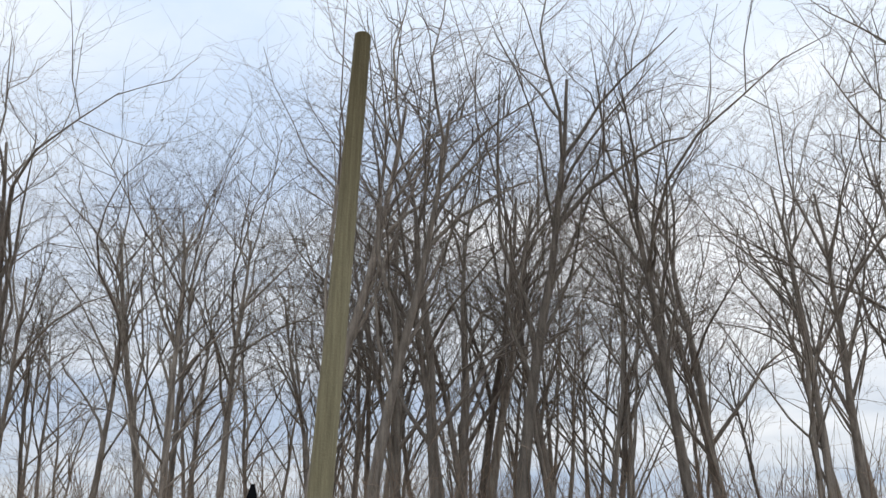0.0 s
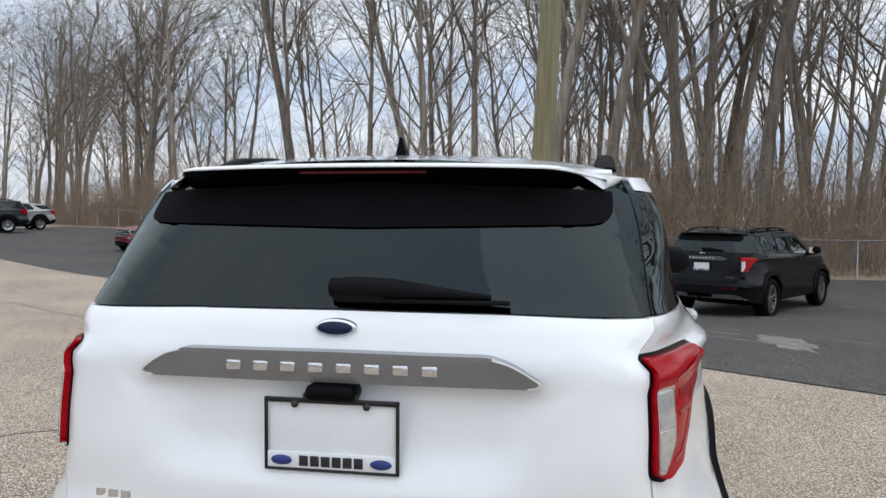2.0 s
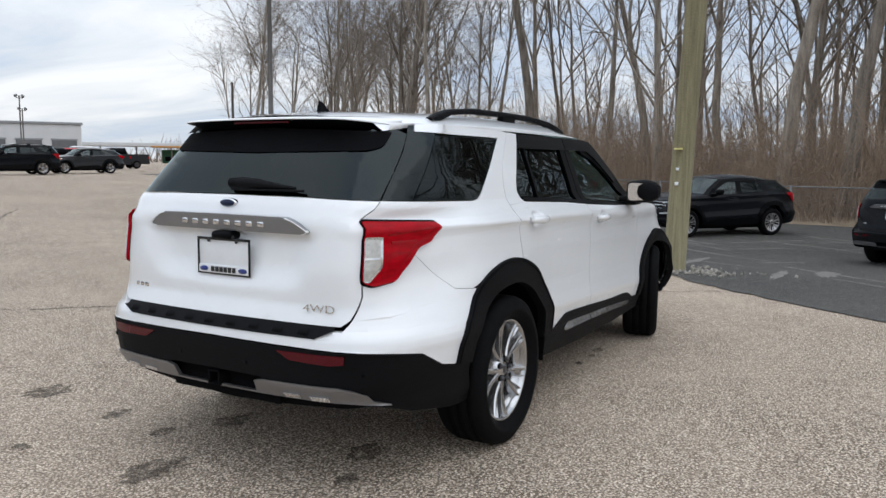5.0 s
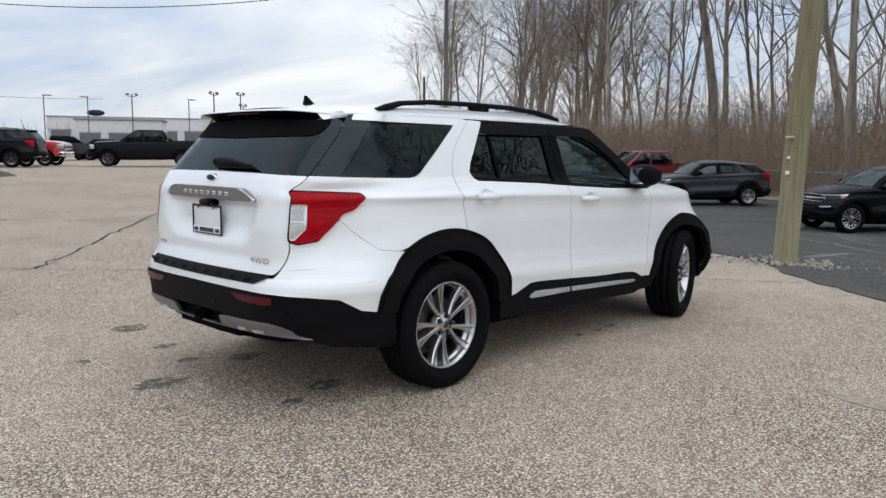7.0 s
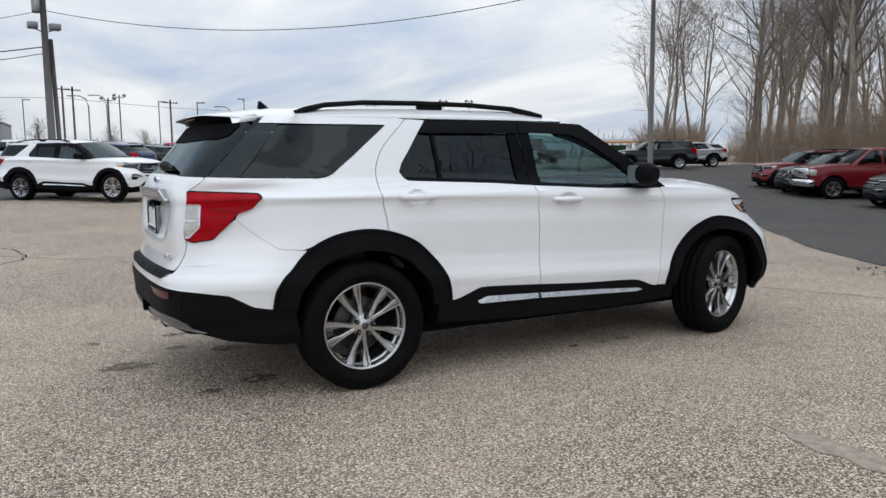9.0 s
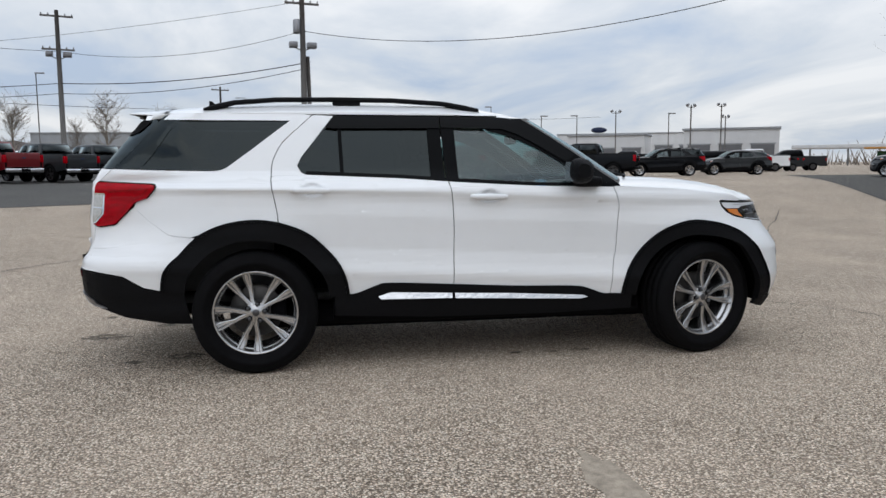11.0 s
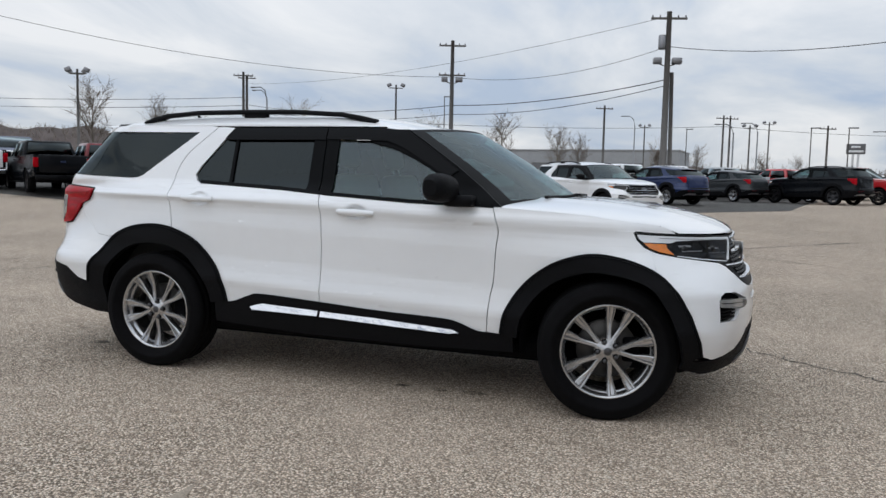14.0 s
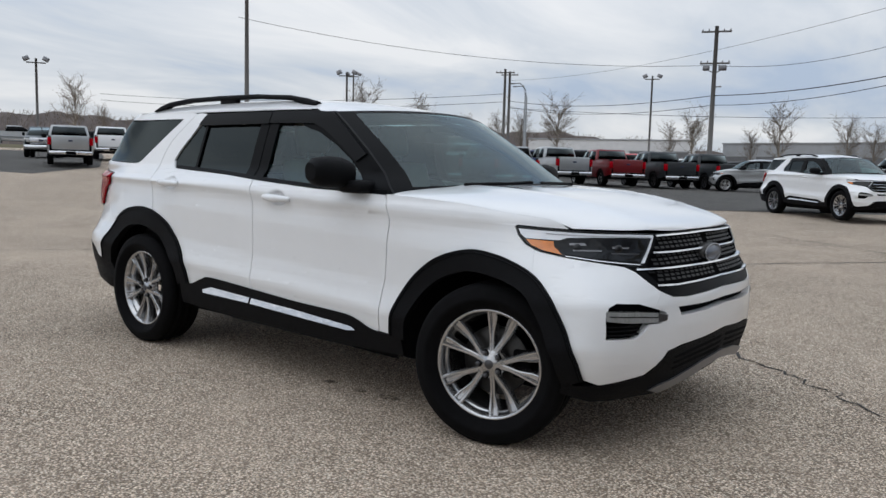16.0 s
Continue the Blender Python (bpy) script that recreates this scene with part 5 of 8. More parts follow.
    both("fog_lamp_recess", skin(fog_hole, flank, fine, 0, -0.045), M["under"], car)
    both("fog_lamp", skin(rounded([(2.022, 0.711), (2.158, 0.703), (2.243, 0.692), (2.287, 0.680), (2.283, 0.654), (2.25, 0.649), (2.206, 0.651), (2.134, 0.657), (2.020, 0.670)], 0.005, 2), flank, fine, 0.04, 0.002), M["fog_glass"], car, "slim clear fog lamp")
    if detail > 1:
        both("lamp_groove", skin([(2.035, 0.692), (2.158, 0.684), (2.24, 0.674), (2.24, 0.671), (2.158, 0.680), (2.035, 0.688)], flank, fine, 0.004, 0.004), M["lamp_dark"], car)
        both("lamp_surround", skin([(2.243, 0.690), (2.284, 0.678), (2.280, 0.657), (2.243, 0.653)], flank, fine, 0.004, 0.004), M["dark_alloy"], car, "grey inner end of the fog lamp")
    for z in (0.645, 0.627, 0.609):
        _ = detail > 1 and both("recess_slat", skin([(2.026, z), (2.172, z), (2.168, z - 0.007), (2.026, z - 0.007)], flank, fine, 0.02, -0.012), M["plastic"], car)
    both("bumper_slot", skin([(qn, 0.716), (2.61, 0.709), (2.345, 0.713), (2.368, 0.663), (2.62, 0.665), (qn, 0.676)], flank, fine, 0, -0.045), M["under"], car)
    li = [(qn, 0.550), (2.65, 0.535), (2.40, 0.524), (2.313, 0.508), (2.264, 0.45), (2.216, 0.403), (2.022, 0.373), (1.850, 0.371), (1.852, 0.325), (2.0, 0.292), (2.30, 0.300), (2.65, 0.372), (qn, 0.392)]
    both("lower_grille", skin(li, flank, fine, 0.03, 0.001), K, car, "matt black lower intake")
    for z in (0.498, 0.470, 0.442):
        _ = detail > 1 and both("intake_slat", skin([(2.345, z - 0.018), (2.55, z + 0.004), (qn - 0.03, z + 0.020), (qn - 0.03, z + 0.007), (2.55, z - 0.009), (2.36, z - 0.029)], flank, fine, 0.01, 0.003), M["under"], car)
    both("front_skid_plate", skin([(qn, 0.437), (2.625, 0.416), (2.290, 0.350), (2.25, 0.325), (2.306, 0.300), (2.65, 0.372), (qn, 0.392)], flank, fine, 0.03, 0.012), M["satin"] if detail > 1 else K, car, "satin silver front skid plate" if detail > 1 else "")

    # cowl and wipers
    part("cowl_panel", skin([(0.86, -0.84), (1.10, -0.5), (1.20, 0), (1.10, 0.5), (0.86, 0.84), (0.94, 0.85), (1.22, 0.45), (1.30, 0), (1.22, -0.45), (0.94, -0.85)], lambda a, b, o=0: Vector((a, b, 1.178 - 0.02 * abs(b) + o)), (0.2, 0.2), 0.01), K, car, "black plastic cowl")
    for y0, y1 in ((-0.62, -0.08), (0.02, 0.62)):
        b = bmesh.new()
        a0, a1 = screen_point(0.03, y0, 0.03), screen_point(0.035, y1, 0.03)
        add_tube(b, [a0, (a0 + a1) / 2 + Vector((0.06, 0, 0.0)), a1], 0.010, 6)
        part("wiper", b, M["plastic"], car, "black windscreen wiper")

    # running gear
    for hx in (HUB_R, HUB_F):
        for s in (-1, 1):
            wheel(car, (hx, s * 0.895, HUB_Z), s, steer if hx > 0 else 0.0, detail, rim_mat, 75 if hx > 0 else 115)

    # cabin
    part("headliner", patch(lambda u, v: top_panel(u, v * 0.93, -0.05), lin(-2.05, 0.25, 10), lin(-1, 1, 10)), M["liner"], car, "pale grey headliner")
    part("cabin_floor", box((-2.20, -0.66, 0.40), (1.0, 0.66, 0.46), 0.02), M["dark_trim"], car)
    both("door_card", box((-0.98, -0.90, 0.5), (0.85, -0.85, 1.16), 0.02), M["dark_trim"], car)
    both("boot_trim", box((-2.28, -0.72, 0.5), (-1.4, -0.66, 1.20), 0.03), M["dark_trim"], car)
    db = bmesh.new()
    rows = [[(x, y, z) for y in lin(-0.86, 0.86, 10)] for x, z in ((1.15, 1.13), (0.95, 1.165), (0.78, 1.150), (0.66, 1.09), (0.64, 0.95), (0.70, 0.70))]
    add_grid(db, rows)
    bmesh.ops.recalc_face_normals(db, faces=db.faces)
    part("dashboard", db, M["dark_trim"], car, "dark dashboard")
    part("centre_screen", box((0.62, -0.12, 1.02), (0.64, 0.14, 1.19), 0.01), M["screen"], car, "lit centre touchscreen")
    part("centre_console", box((-0.3, -0.14, 0.45), (0.7, 0.14, 0.78), 0.04), M["satin"], car)
    sw = bmesh.new()
    ring = [(0.52 + 0.08 * math.sin(a) * 0.5, 0.38 + 0.185 * math.cos(a), 1.02 + 0.175 * math.sin(a)) for a in lin(0, 2 * math.pi, 24)]
    add_tube(sw, ring, 0.016, 8, caps=False)
    add_tube(sw, [(0.50, 0.22, 1.02), (0.55, 0.38, 1.00), (0.50, 0.54, 1.02)], 0.02, 6)
    part("steering_wheel", sw, M["dark_trim"], car, "dark steering wheel")
    part("rear_view_mirror", box((0.36, -0.12, 1.46), (0.40, 0.12, 1.53), 0.02), M["gloss_black"], car, "black rear-view mirror")
    if detail > 1:
        for y in (0.40, -0.40):
            seat(car, -0.10, y, 0.54, M["beige"], 0.74, 0.62, 14, "front_seat")
            seat(car, -1.02, y, 0.50, M["beige"], 0.76, 0.60, 16, "middle_seat")
        for y in (0.245, -0.30):
            seat(car, -1.90, y, 0.46, M["beige"], 0.74, 0.50, 12, "third_row_seat")
    if name == "crossover":
        # shorter roof that falls to a raked tail, rounder nose
        for ob in car.children:
            if ob.name.startswith("wheel") and not ob.name.startswith("wheel_"):
                continue
            for v in ob.data.vertices:
                x, y, z = v.co
                t, h = smooth(-0.3, -2.4, x), max(0.0, z - 1.12) / 0.58
                f = smooth(0.9, 2.3, x)
                v.co = (x + 0.26 * t * h - 0.10 * f * max(0.0, z - 0.6), y * (1 - 0.05 * t * h), z - 0.09 * t * h + 0.05 * t * (1 - h) * (z > 0.8) - 0.05 * f * (z > 0.9))
            for sub in ob.children:
                for v in sub.data.vertices:
                    x, y, z = v.co
                    t, h = smooth(-0.3, -2.4, x), max(0.0, z - 1.12) / 0.58
                    f = smooth(0.9, 2.3, x)
                    v.co = (x + 0.26 * t * h - 0.10 * f * max(0.0, z - 0.6), y * (1 - 0.05 * t * h), z - 0.09 * t * h + 0.05 * t * (1 - h) * (z > 0.8) - 0.05 * f * (z > 0.9))
    return car


HERO_AT = pose(0, 0, -0.022, 0, 0.23, 0)
suv("white three-row SUV with black roof rails and arch trims", "white", HERO_AT, 2, 13.0)

# ---------- ground ----------


def spread(core, step, far):
    xs = [0.0]
    while xs[-1] < far:
        d = step if xs[-1] < core else max(step, xs[-1] * 0.14)
        xs.append(xs[-1] + d)
    return [-x for x in xs[:0:-1]] + xs


def aggregate(name, tones, scale, dark, patch_tone, rough=0.9, bump=0.6, joints=0.0):
    """Worn paving: pebbles as cells of different tones, with dirt and patches over them."""
    m = bpy.data.materials.new(name)
    m.use_nodes = True
    n, l = m.node_tree.nodes, m.node_tree.links
    b = n["Principled BSDF"]
    b.inputs["Roughness"].default_value = rough
    b.inputs["Specular IOR Level"].default_value = 0.25
    tc = n.new("ShaderNodeTexCoord")
    vor = n.new("ShaderNodeTexVoronoi")
    vor.inputs["Scale"].default_value = scale
    vor.inputs["Randomness"].default_value = 1.0
    warp = n.new("ShaderNodeTexNoise")
    warp.inputs["Scale"].default_value = scale * 1.3
    warp.inputs["Detail"].default_value = 2
    l.new(tc.outputs["Object"], warp.inputs["Vector"])
    bend = n.new("ShaderNodeVectorMath")
    bend.operation = "MULTIPLY_ADD"
    bend.inputs[1].default_value = (0.45 / scale, 0.45 / scale, 0.0)
    l.new(warp.outputs["Color"], bend.inputs[0])
    l.new(tc.outputs["Object"], bend.inputs[2])
    l.new(bend.outputs[0], vor.inputs["Vector"])
    sep = n.new("ShaderNodeSeparateColor")
    l.new(vor.outputs["Color"], sep.inputs[0])
    rmp = n.new("ShaderNodeValToRGB")
    els = rmp.color_ramp.elements
    els[0].position, els[0].color = 0.0, (*tones[0], 1)
    els[1].position, els[1].color = 1.0, (*tones[-1], 1)
    for k, t in enumerate(tones[1:-1]):
        e = els.new((k + 1) / (len(tones) - 1))
        e.color = (*t, 1)
    l.new(sep.outputs[0], rmp.inputs[0])
    # dark binder between the pebbles
    mr = n.new("ShaderNodeMapRange")
    mr.inputs["From Min"].default_value = 0.33
    mr.inputs["From Max"].default_value = 0.64
    l.new(vor.outputs["Distance"], mr.inputs["Value"])
    mx = n.new("ShaderNodeMix")
    mx.data_type = "RGBA"
    l.new(mr.outputs[0], mx.inputs["Factor"])
    l.new(rmp.outputs[0], mx.inputs["A"])
    mx.inputs["B"].default_value = (*dark, 1)
    # broad patches and mid-size dirt
    last = mx.outputs["Result"]
    for sc, lo, hi, tone, amt in ((0.35, 0.42, 0.70, patch_tone, 0.40), (2.3, 0.50, 0.75, dark, 0.28), (9.0, 0.55, 0.8, tones[-1], 0.12), (58.0, 0.52, 0.64, dark, 0.55), (84.0, 0.53, 0.64, tones[-1], 0.50)):
        nz = n.new("ShaderNodeTexNoise")
        nz.inputs["Scale"].default_value = sc
        nz.inputs["Detail"].default_value = 6
        nz.inputs["Roughness"].default_value = 0.6
        l.new(tc.outputs["Object"], nz.inputs["Vector"])
        r2 = n.new("ShaderNodeMapRange")
        r2.inputs["From Min"].default_value = lo
        r2.inputs["From Max"].default_value = hi
        r2.inputs["To Max"].default_value = amt
        l.new(nz.outputs["Fac"], r2.inputs["Value"])
        m2 = n.new("ShaderNodeMix")
        m2.data_type = "RGBA"
        l.new(r2.outputs[0], m2.inputs["Factor"])
        l.new(last, m2.inputs["A"])
        m2.inputs["B"].default_value = (*tone, 1)
        last = m2.outputs["Result"]
    l.new(last, b.inputs["Base Color"])
    bp = n.new("ShaderNodeBump")
    bp.inputs["Strength"].default_value = bump
    bp.inputs["Distance"].default_value = 0.006
    inv = n.new("ShaderNodeMath")
    inv.operation = "SUBTRACT"
    inv.inputs[0].default_value = 1.0
    l.new(vor.outputs["Distance"], inv.inputs[1])
    l.new(inv.outputs[0], bp.inputs["Height"])
    l.new(bp.outputs[0], b.inputs["Normal"])
    return m


M["ground"] = aggregate("exposed_aggregate", [(0.09, 0.066, 0.047), (0.42, 0.325, 0.242), (0.63, 0.502, 0.385), (0.80, 0.652, 0.51), (1.0, 0.90, 0.75)], 88, (0.120, 0.091, 0.067), (0.60, 0.48, 0.375), bump=1.0)
M["asphalt"] = aggregate("dark_asphalt", [(0.025, 0.024, 0.023), (0.066, 0.063, 0.059), (0.11, 0.104, 0.096), (0.26, 0.245, 0.22)], 62, (0.032, 0.031, 0.030), (0.125, 0.117, 0.106), 0.85, bump=0.9)
M["crack"] = material("crack_filler", (0.035, 0.032, 0.03), 0.9, noise_scale=6, noise_amt=0.4)
M["oil"] = aggregate("oily_aggregate", [(0.03, 0.022, 0.016), (0.10, 0.077, 0.056), (0.16, 0.127, 0.095), (0.24, 0.195, 0.15), (0.50, 0.42, 0.33)], 104, (0.045, 0.035, 0.027), (0.17, 0.136, 0.105), 0.7, bump=1.0)
def blotched(m, scale, lo, hi):
    """Let the paving show through a stain in an uneven pattern."""
    n, l = m.node_tree.nodes, m.node_tree.links
    tc = n.new("ShaderNodeTexCoord")
    nz = n.new("ShaderNodeTexNoise")
    nz.inputs["Scale"].default_value = scale
    nz.inputs["Detail"].default_value = 8
    nz.inputs["Roughness"].default_value = 0.7
    l.new(tc.outputs["Object"], nz.inputs["Vector"])
    mr = n.new("ShaderNodeMapRange")
    mr.inputs["From Min"].default_value, mr.inputs["From Max"].default_value = lo, hi
    l.new(nz.outputs["Fac"], mr.inputs["Value"])
    l.new(mr.outputs[0], n["Principled BSDF"].inputs["Alpha"])


blotched(M["oil"], 16.0, 0.36, 0.66)
M["streak"] = material("worn_paint_streak", (0.46, 0.385, 0.30), 0.9, noise_scale=22, noise_amt=0.5, bump=0.6, bump_scale=120)
M["pale"] = material("worn_paint", (0.24, 0.225, 0.205), 0.9, noise_scale=5, noise_amt=0.45, bump=0.5, bump_scale=70)

gx = spread(50, 1.25, 2500)
bm = bmesh.new()
add_grid(bm, [[(x, y, ground_z(x, y)) for y in gx] for x in gx])
bm.normal_update()
bm.faces.ensure_lookup_table()
if bm.faces[0].normal.z < 0:
    bmesh.ops.reverse_faces(bm, faces=bm.faces)
tagged(new("ground", mesh_of("ground", bm, M["ground"])), "worn tan lot surface of exposed aggregate", "ground", kind="structure")


def on_ground(x, y, off=0.0):
    # the height of the sheet itself, between its grid points
    def cell(v):
        i = max(0, min(len(gx) - 2, int(np.searchsorted(gx, v, side="right") - 1)))
        return i, (v - gx[i]) / (gx[i + 1] - gx[i])
    i, s = cell(x)
    j, t = cell(y)
    h00, h10, h01, h11 = (ground_z(gx[i + a], gx[j + c]) for a, c in ((0, 0), (1, 0), (0, 1), (1, 1)))
    z = (h00 * (1 - s) + h10 * s) * (1 - t) + (h01 * (1 - s) + h11 * s) * t
    return Vector((x, y, z + off))


def sheet(name, poly, mat, label, off, step=1.25):
    bm = skin(poly, on_ground, (step, step), 0.0, off)
    return tagged(new(name, mesh_of(name, bm, mat)), label, "pavement", kind="structure")


EDGE = curve2([(-3.0, -13.0), (0.6, -7.0), (2.0, -4.4), (2.95, -3.05), (3.75, -1.95), (4.60, -1.05), (5.05, -0.60), (6.45, 0.35), (7.1, 1.3), (7.65, 2.0), (9.0, 3.75), (11.3, 6.0), (14.0, 9.25), (16.5, 13.0), (21.0, 22.0), (28.0, 38.0)], 5)
rng = random.Random(4)
EDGE = [(x + rng.uniform(-0.05, 0.05), y + rng.uniform(-0.05, 0.05)) for x, y in EDGE]
sheet("road_east", EDGE + [(46.0, 36.0), (37.0, 20.0), (29.0, 10.0), (22.4, 0.0), (21.3, -9.0), (19.5, -30.0), (5.0, -30.0)], M["asphalt"], "dark worn asphalt lane along the fence", 0.010)
FAR = [(-88, 66), (-27, 16.6), (-14, 15.6), (-8, 18), (-4, 20), (0, 22), (5, 27), (8, 44), (12, 90), (14, 130), (-140, 130)]
sheet("road_west", [(-30, 10.5), (-33.5, 15.2), (-50, 24), (-60, 29), (-75, 22), (-60, 8), (-40, 6)], M["asphalt"], "dark asphalt beside the driveway", 0.010, 2.5)
sheet("road_north", FAR, M["asphalt"], "dark asphalt of the far rows", 0.010, 2.5)


def ribbon(name, pts, width, mat, label, off, seed, wob=0.05):
    r = random.Random(seed)
    line = curve2(pts, 10)
    fine = []
    for i, p in enumerate(line):
        fine.append((p[0] + r.uniform(-wob, wob), p[1] + r.uniform(-wob, wob)))
    rows = []
    for i, p in enumerate(fine):
        a, b = Vector(fine[max(i - 1, 0)]), Vector(fine[min(i + 1, len(fine) - 1)])
        t = (b - a).normalized()
        w = width * r.uniform(0.35, 1.3) / 2
        rows.append([on_ground(p[0] - t.y * w, p[1] + t.x * w, off), on_ground(p[0] + t.y * w, p[1] - t.x * w, off)])
    bm = bmesh.new()
    add_grid(bm, rows)
    return tagged(new(name, mesh_of(name, bm, mat)), label, "crack", kind="structure")


for k, (pts, w) in enumerate((
        ([(-6, 9.8), (-3.4, 7.5), (-1.29, 5.25), (-0.35, 4.22), (1.0, 2.65), (1.77, 1.86), (2.32, 1.45), (2.88, 0.98), (3.4, 0.5), (3.9, -0.4), (4.4, -1.0)], 0.020),
        ([(-9, -1.5), (-7.7, 0.5), (-6.9, 1.9), (-6.2, 3.05), (-5.4, 3.9), (-4.6, 5.2), (-3.95, 6.22), (-3.6, 6.8)], 0.03),
        ([(-3.95, 6.22), (-3.24, 7.28), (-3.52, 8.67), (-4.27, 9.83)], 0.03),
        ([(-1.6, 5.7), (-0.21, 7.63), (1.33, 9.8), (5.44, 15.17), (8, 18.5)], 0.05),
        ([(-8, 18.2), (-2.44, 14.16), (1.22, 11.34), (5, 8.3)], 0.035),
        ([(-2.0, 16.9), (3.76, 16.3), (7.1, 15.75), (11, 15.2)], 0.04),
        ([(-14, 11), (-9, 7.4), (-5.0, 4.4)], 0.03),
        ([(6, 6), (9.0, 10.0), (14, 17)], 0.03))):
    ribbon("crack", pts, w, M["crack"], "dark open joint in the paving", 0.004, k)

# pale crumbled seams in the old asphalt of the lane
rng = random.Random(31)
for k in range(34):
    s = rng.uniform(0, 1)
    x, y = 4.6 + 9.5 * s + rng.uniform(0.6, 8.5), -1.6 + 9.5 * s - rng.uniform(0.6, 6.5)
    a = rng.choice((rng.gauss(0.75, 0.12), rng.gauss(0.75, 0.12), rng.gauss(2.3, 0.15)))
    n_ = rng.uniform(0.5, 1.9)
    ribbon("pale_seam", [(x + math.cos(a) * n_ * t, y + math.sin(a) * n_ * t + rng.uniform(-0.06, 0.06)) for t in (-1, -0.35, 0.3, 1)], rng.uniform(0.03, 0.11), M["pale"], "pale crumbled seam in the asphalt", 0.0145, 50 + k, 0.025)

rng = random.Random(11)
for x, y, rx, ry, mat, nm, lb in ((-2.2, 1.89, 0.15, 0.12, "oil", "oil_stain", "dark oil stain on the paving"),
                                  (-2.27, 1.15, 0.09, 0.06, "oil", "oil_stain", "small dark oil stain on the paving"),
                                  (-2.72, 0.32, 0.16, 0.11, "oil", "oil_stain", "dark oil stain on the paving"),
                                  (-2.01, 0.51, 0.12, 0.08, "oil", "oil_stain", "dark oil stain on the paving"),
                                  (-2.02, -0.41, 0.12, 0.09, "oil", "oil_stain", "dark oil stain on the paving"),
                                  (-2.35, -0.53, 0.075, 0.05, "oil", "oil_stain", "small dark oil stain on the paving"),
                                  (-2.86, 1.12, 0.05, 0.05, "oil", "oil_stain", "small dark oil stain on the paving"),
                                  (-2.34, 0.69, 0.08, 0.05, "oil", "oil_stain", "small dark oil stain on the paving"),
                                  (0.23, -0.74, 0.05, 0.03, "oil", "oil_stain", "small dark oil stain on the paving"),
                                  (0.48, -0.75, 0.05, 0.03, "oil", "oil_stain", "small dark oil stain on the paving"),
                                  (0.7, -0.73, 0.07, 0.035, "oil", "oil_stain", "small dark oil stain on the paving"),
                                  (0.03, -3.05, 0.10, 0.42, "streak", "worn_patch", "pale worn paint streak on the paving"), (6.3, -3.2, 0.9, 0.28, "pale", "worn_patch", "pale worn patch on the asphalt"), (8.0, -2.0, 0.7, 0.16, "pale", "worn_patch", "pale worn patch on the asphalt"),
                                  (9.2, 0.2, 1.2, 0.10, "pale", "worn_patch", "pale worn patch on the asphalt"), (7.2, -1.4, 0.9, 0.08, "pale", "worn_patch", "pale worn patch on the asphalt")):
    n = 22
    ph = rng.uniform(0, 6)
    pts = [(x + rx * math.cos(2 * math.pi * k / n) * (1 + 0.22 * math.sin(3 * k + ph) + rng.uniform(-0.12, 0.12)), y + ry * math.sin(2 * math.pi * k / n) * (1 + 0.22 * math.sin(2 * k + ph) + rng.uniform(-0.12, 0.12))) for k in range(n)]
    tagged(new(nm, mesh_of(nm, skin(pts, on_ground, (0.2, 0.2), 0, 0.0135 if mat == "pale" else 0.0035), M[mat])), lb, "stain", kind="structure")

# ---------- bare woods, fence ----------
M["bark"] = material("grey_bark", (0.34, 0.29, 0.235), 0.9, noise_scale=1.5, noise_amt=0.5, bump=0.8, bump_scale=30, random_amt=0.3, stretch=(4, 4, 0.6), color2=(0.12, 0.098, 0.078))
M["twig"] = material("brown_twigs", (0.235, 0.195, 0.16), 0.9, noise_scale=1.2, noise_amt=0.4, random_amt=0.2)
M["brush"] = material("dry_brush", (0.38, 0.285, 0.205), 0.9, noise_scale=0.5, noise_amt=0.5, color2=(0.22, 0.158, 0.112))
M["galv"] = material("galvanised_steel", (0.26, 0.265, 0.27), 0.45, metal=0.7, noise_scale=4, noise_amt=0.25)


class Tubes:
    """Many thin tubes gathered into one mesh."""

    def __init__(self):
        self.v, self.f = [], []

    def add(self, pts, radii, n):
        base = len(self.v)
        up = Vector((0, 0, 1))
        for i, p in enumerate(pts):
            d = (pts[min(i + 1, len(pts) - 1)] - pts[max(i - 1, 0)]).normalized()
            ref = up if abs(d.z) < 0.9 else Vector((1, 0, 0))
            u = d.cross(ref).normalized()
            w = u.cross(d)
            for k in range(n):
                a = 2 * math.pi * k / n
                self.v.append(p + radii[i] * (math.cos(a) * u + math.sin(a) * w))
        for i in range(len(pts) - 1):
            for k in range(n):
                j = (k + 1) % n
                self.f.append((base + i * n + k, base + i * n + j, base + (i + 1) * n + j, base + (i + 1) * n + k))

    def mesh(self, name, mat):
        me = bpy.data.meshes.new(name)
        me.from_pydata(self.v, [], self.f)
        for p in me.polygons:
            p.use_smooth = True
        me.materials.append(mat)
        return me


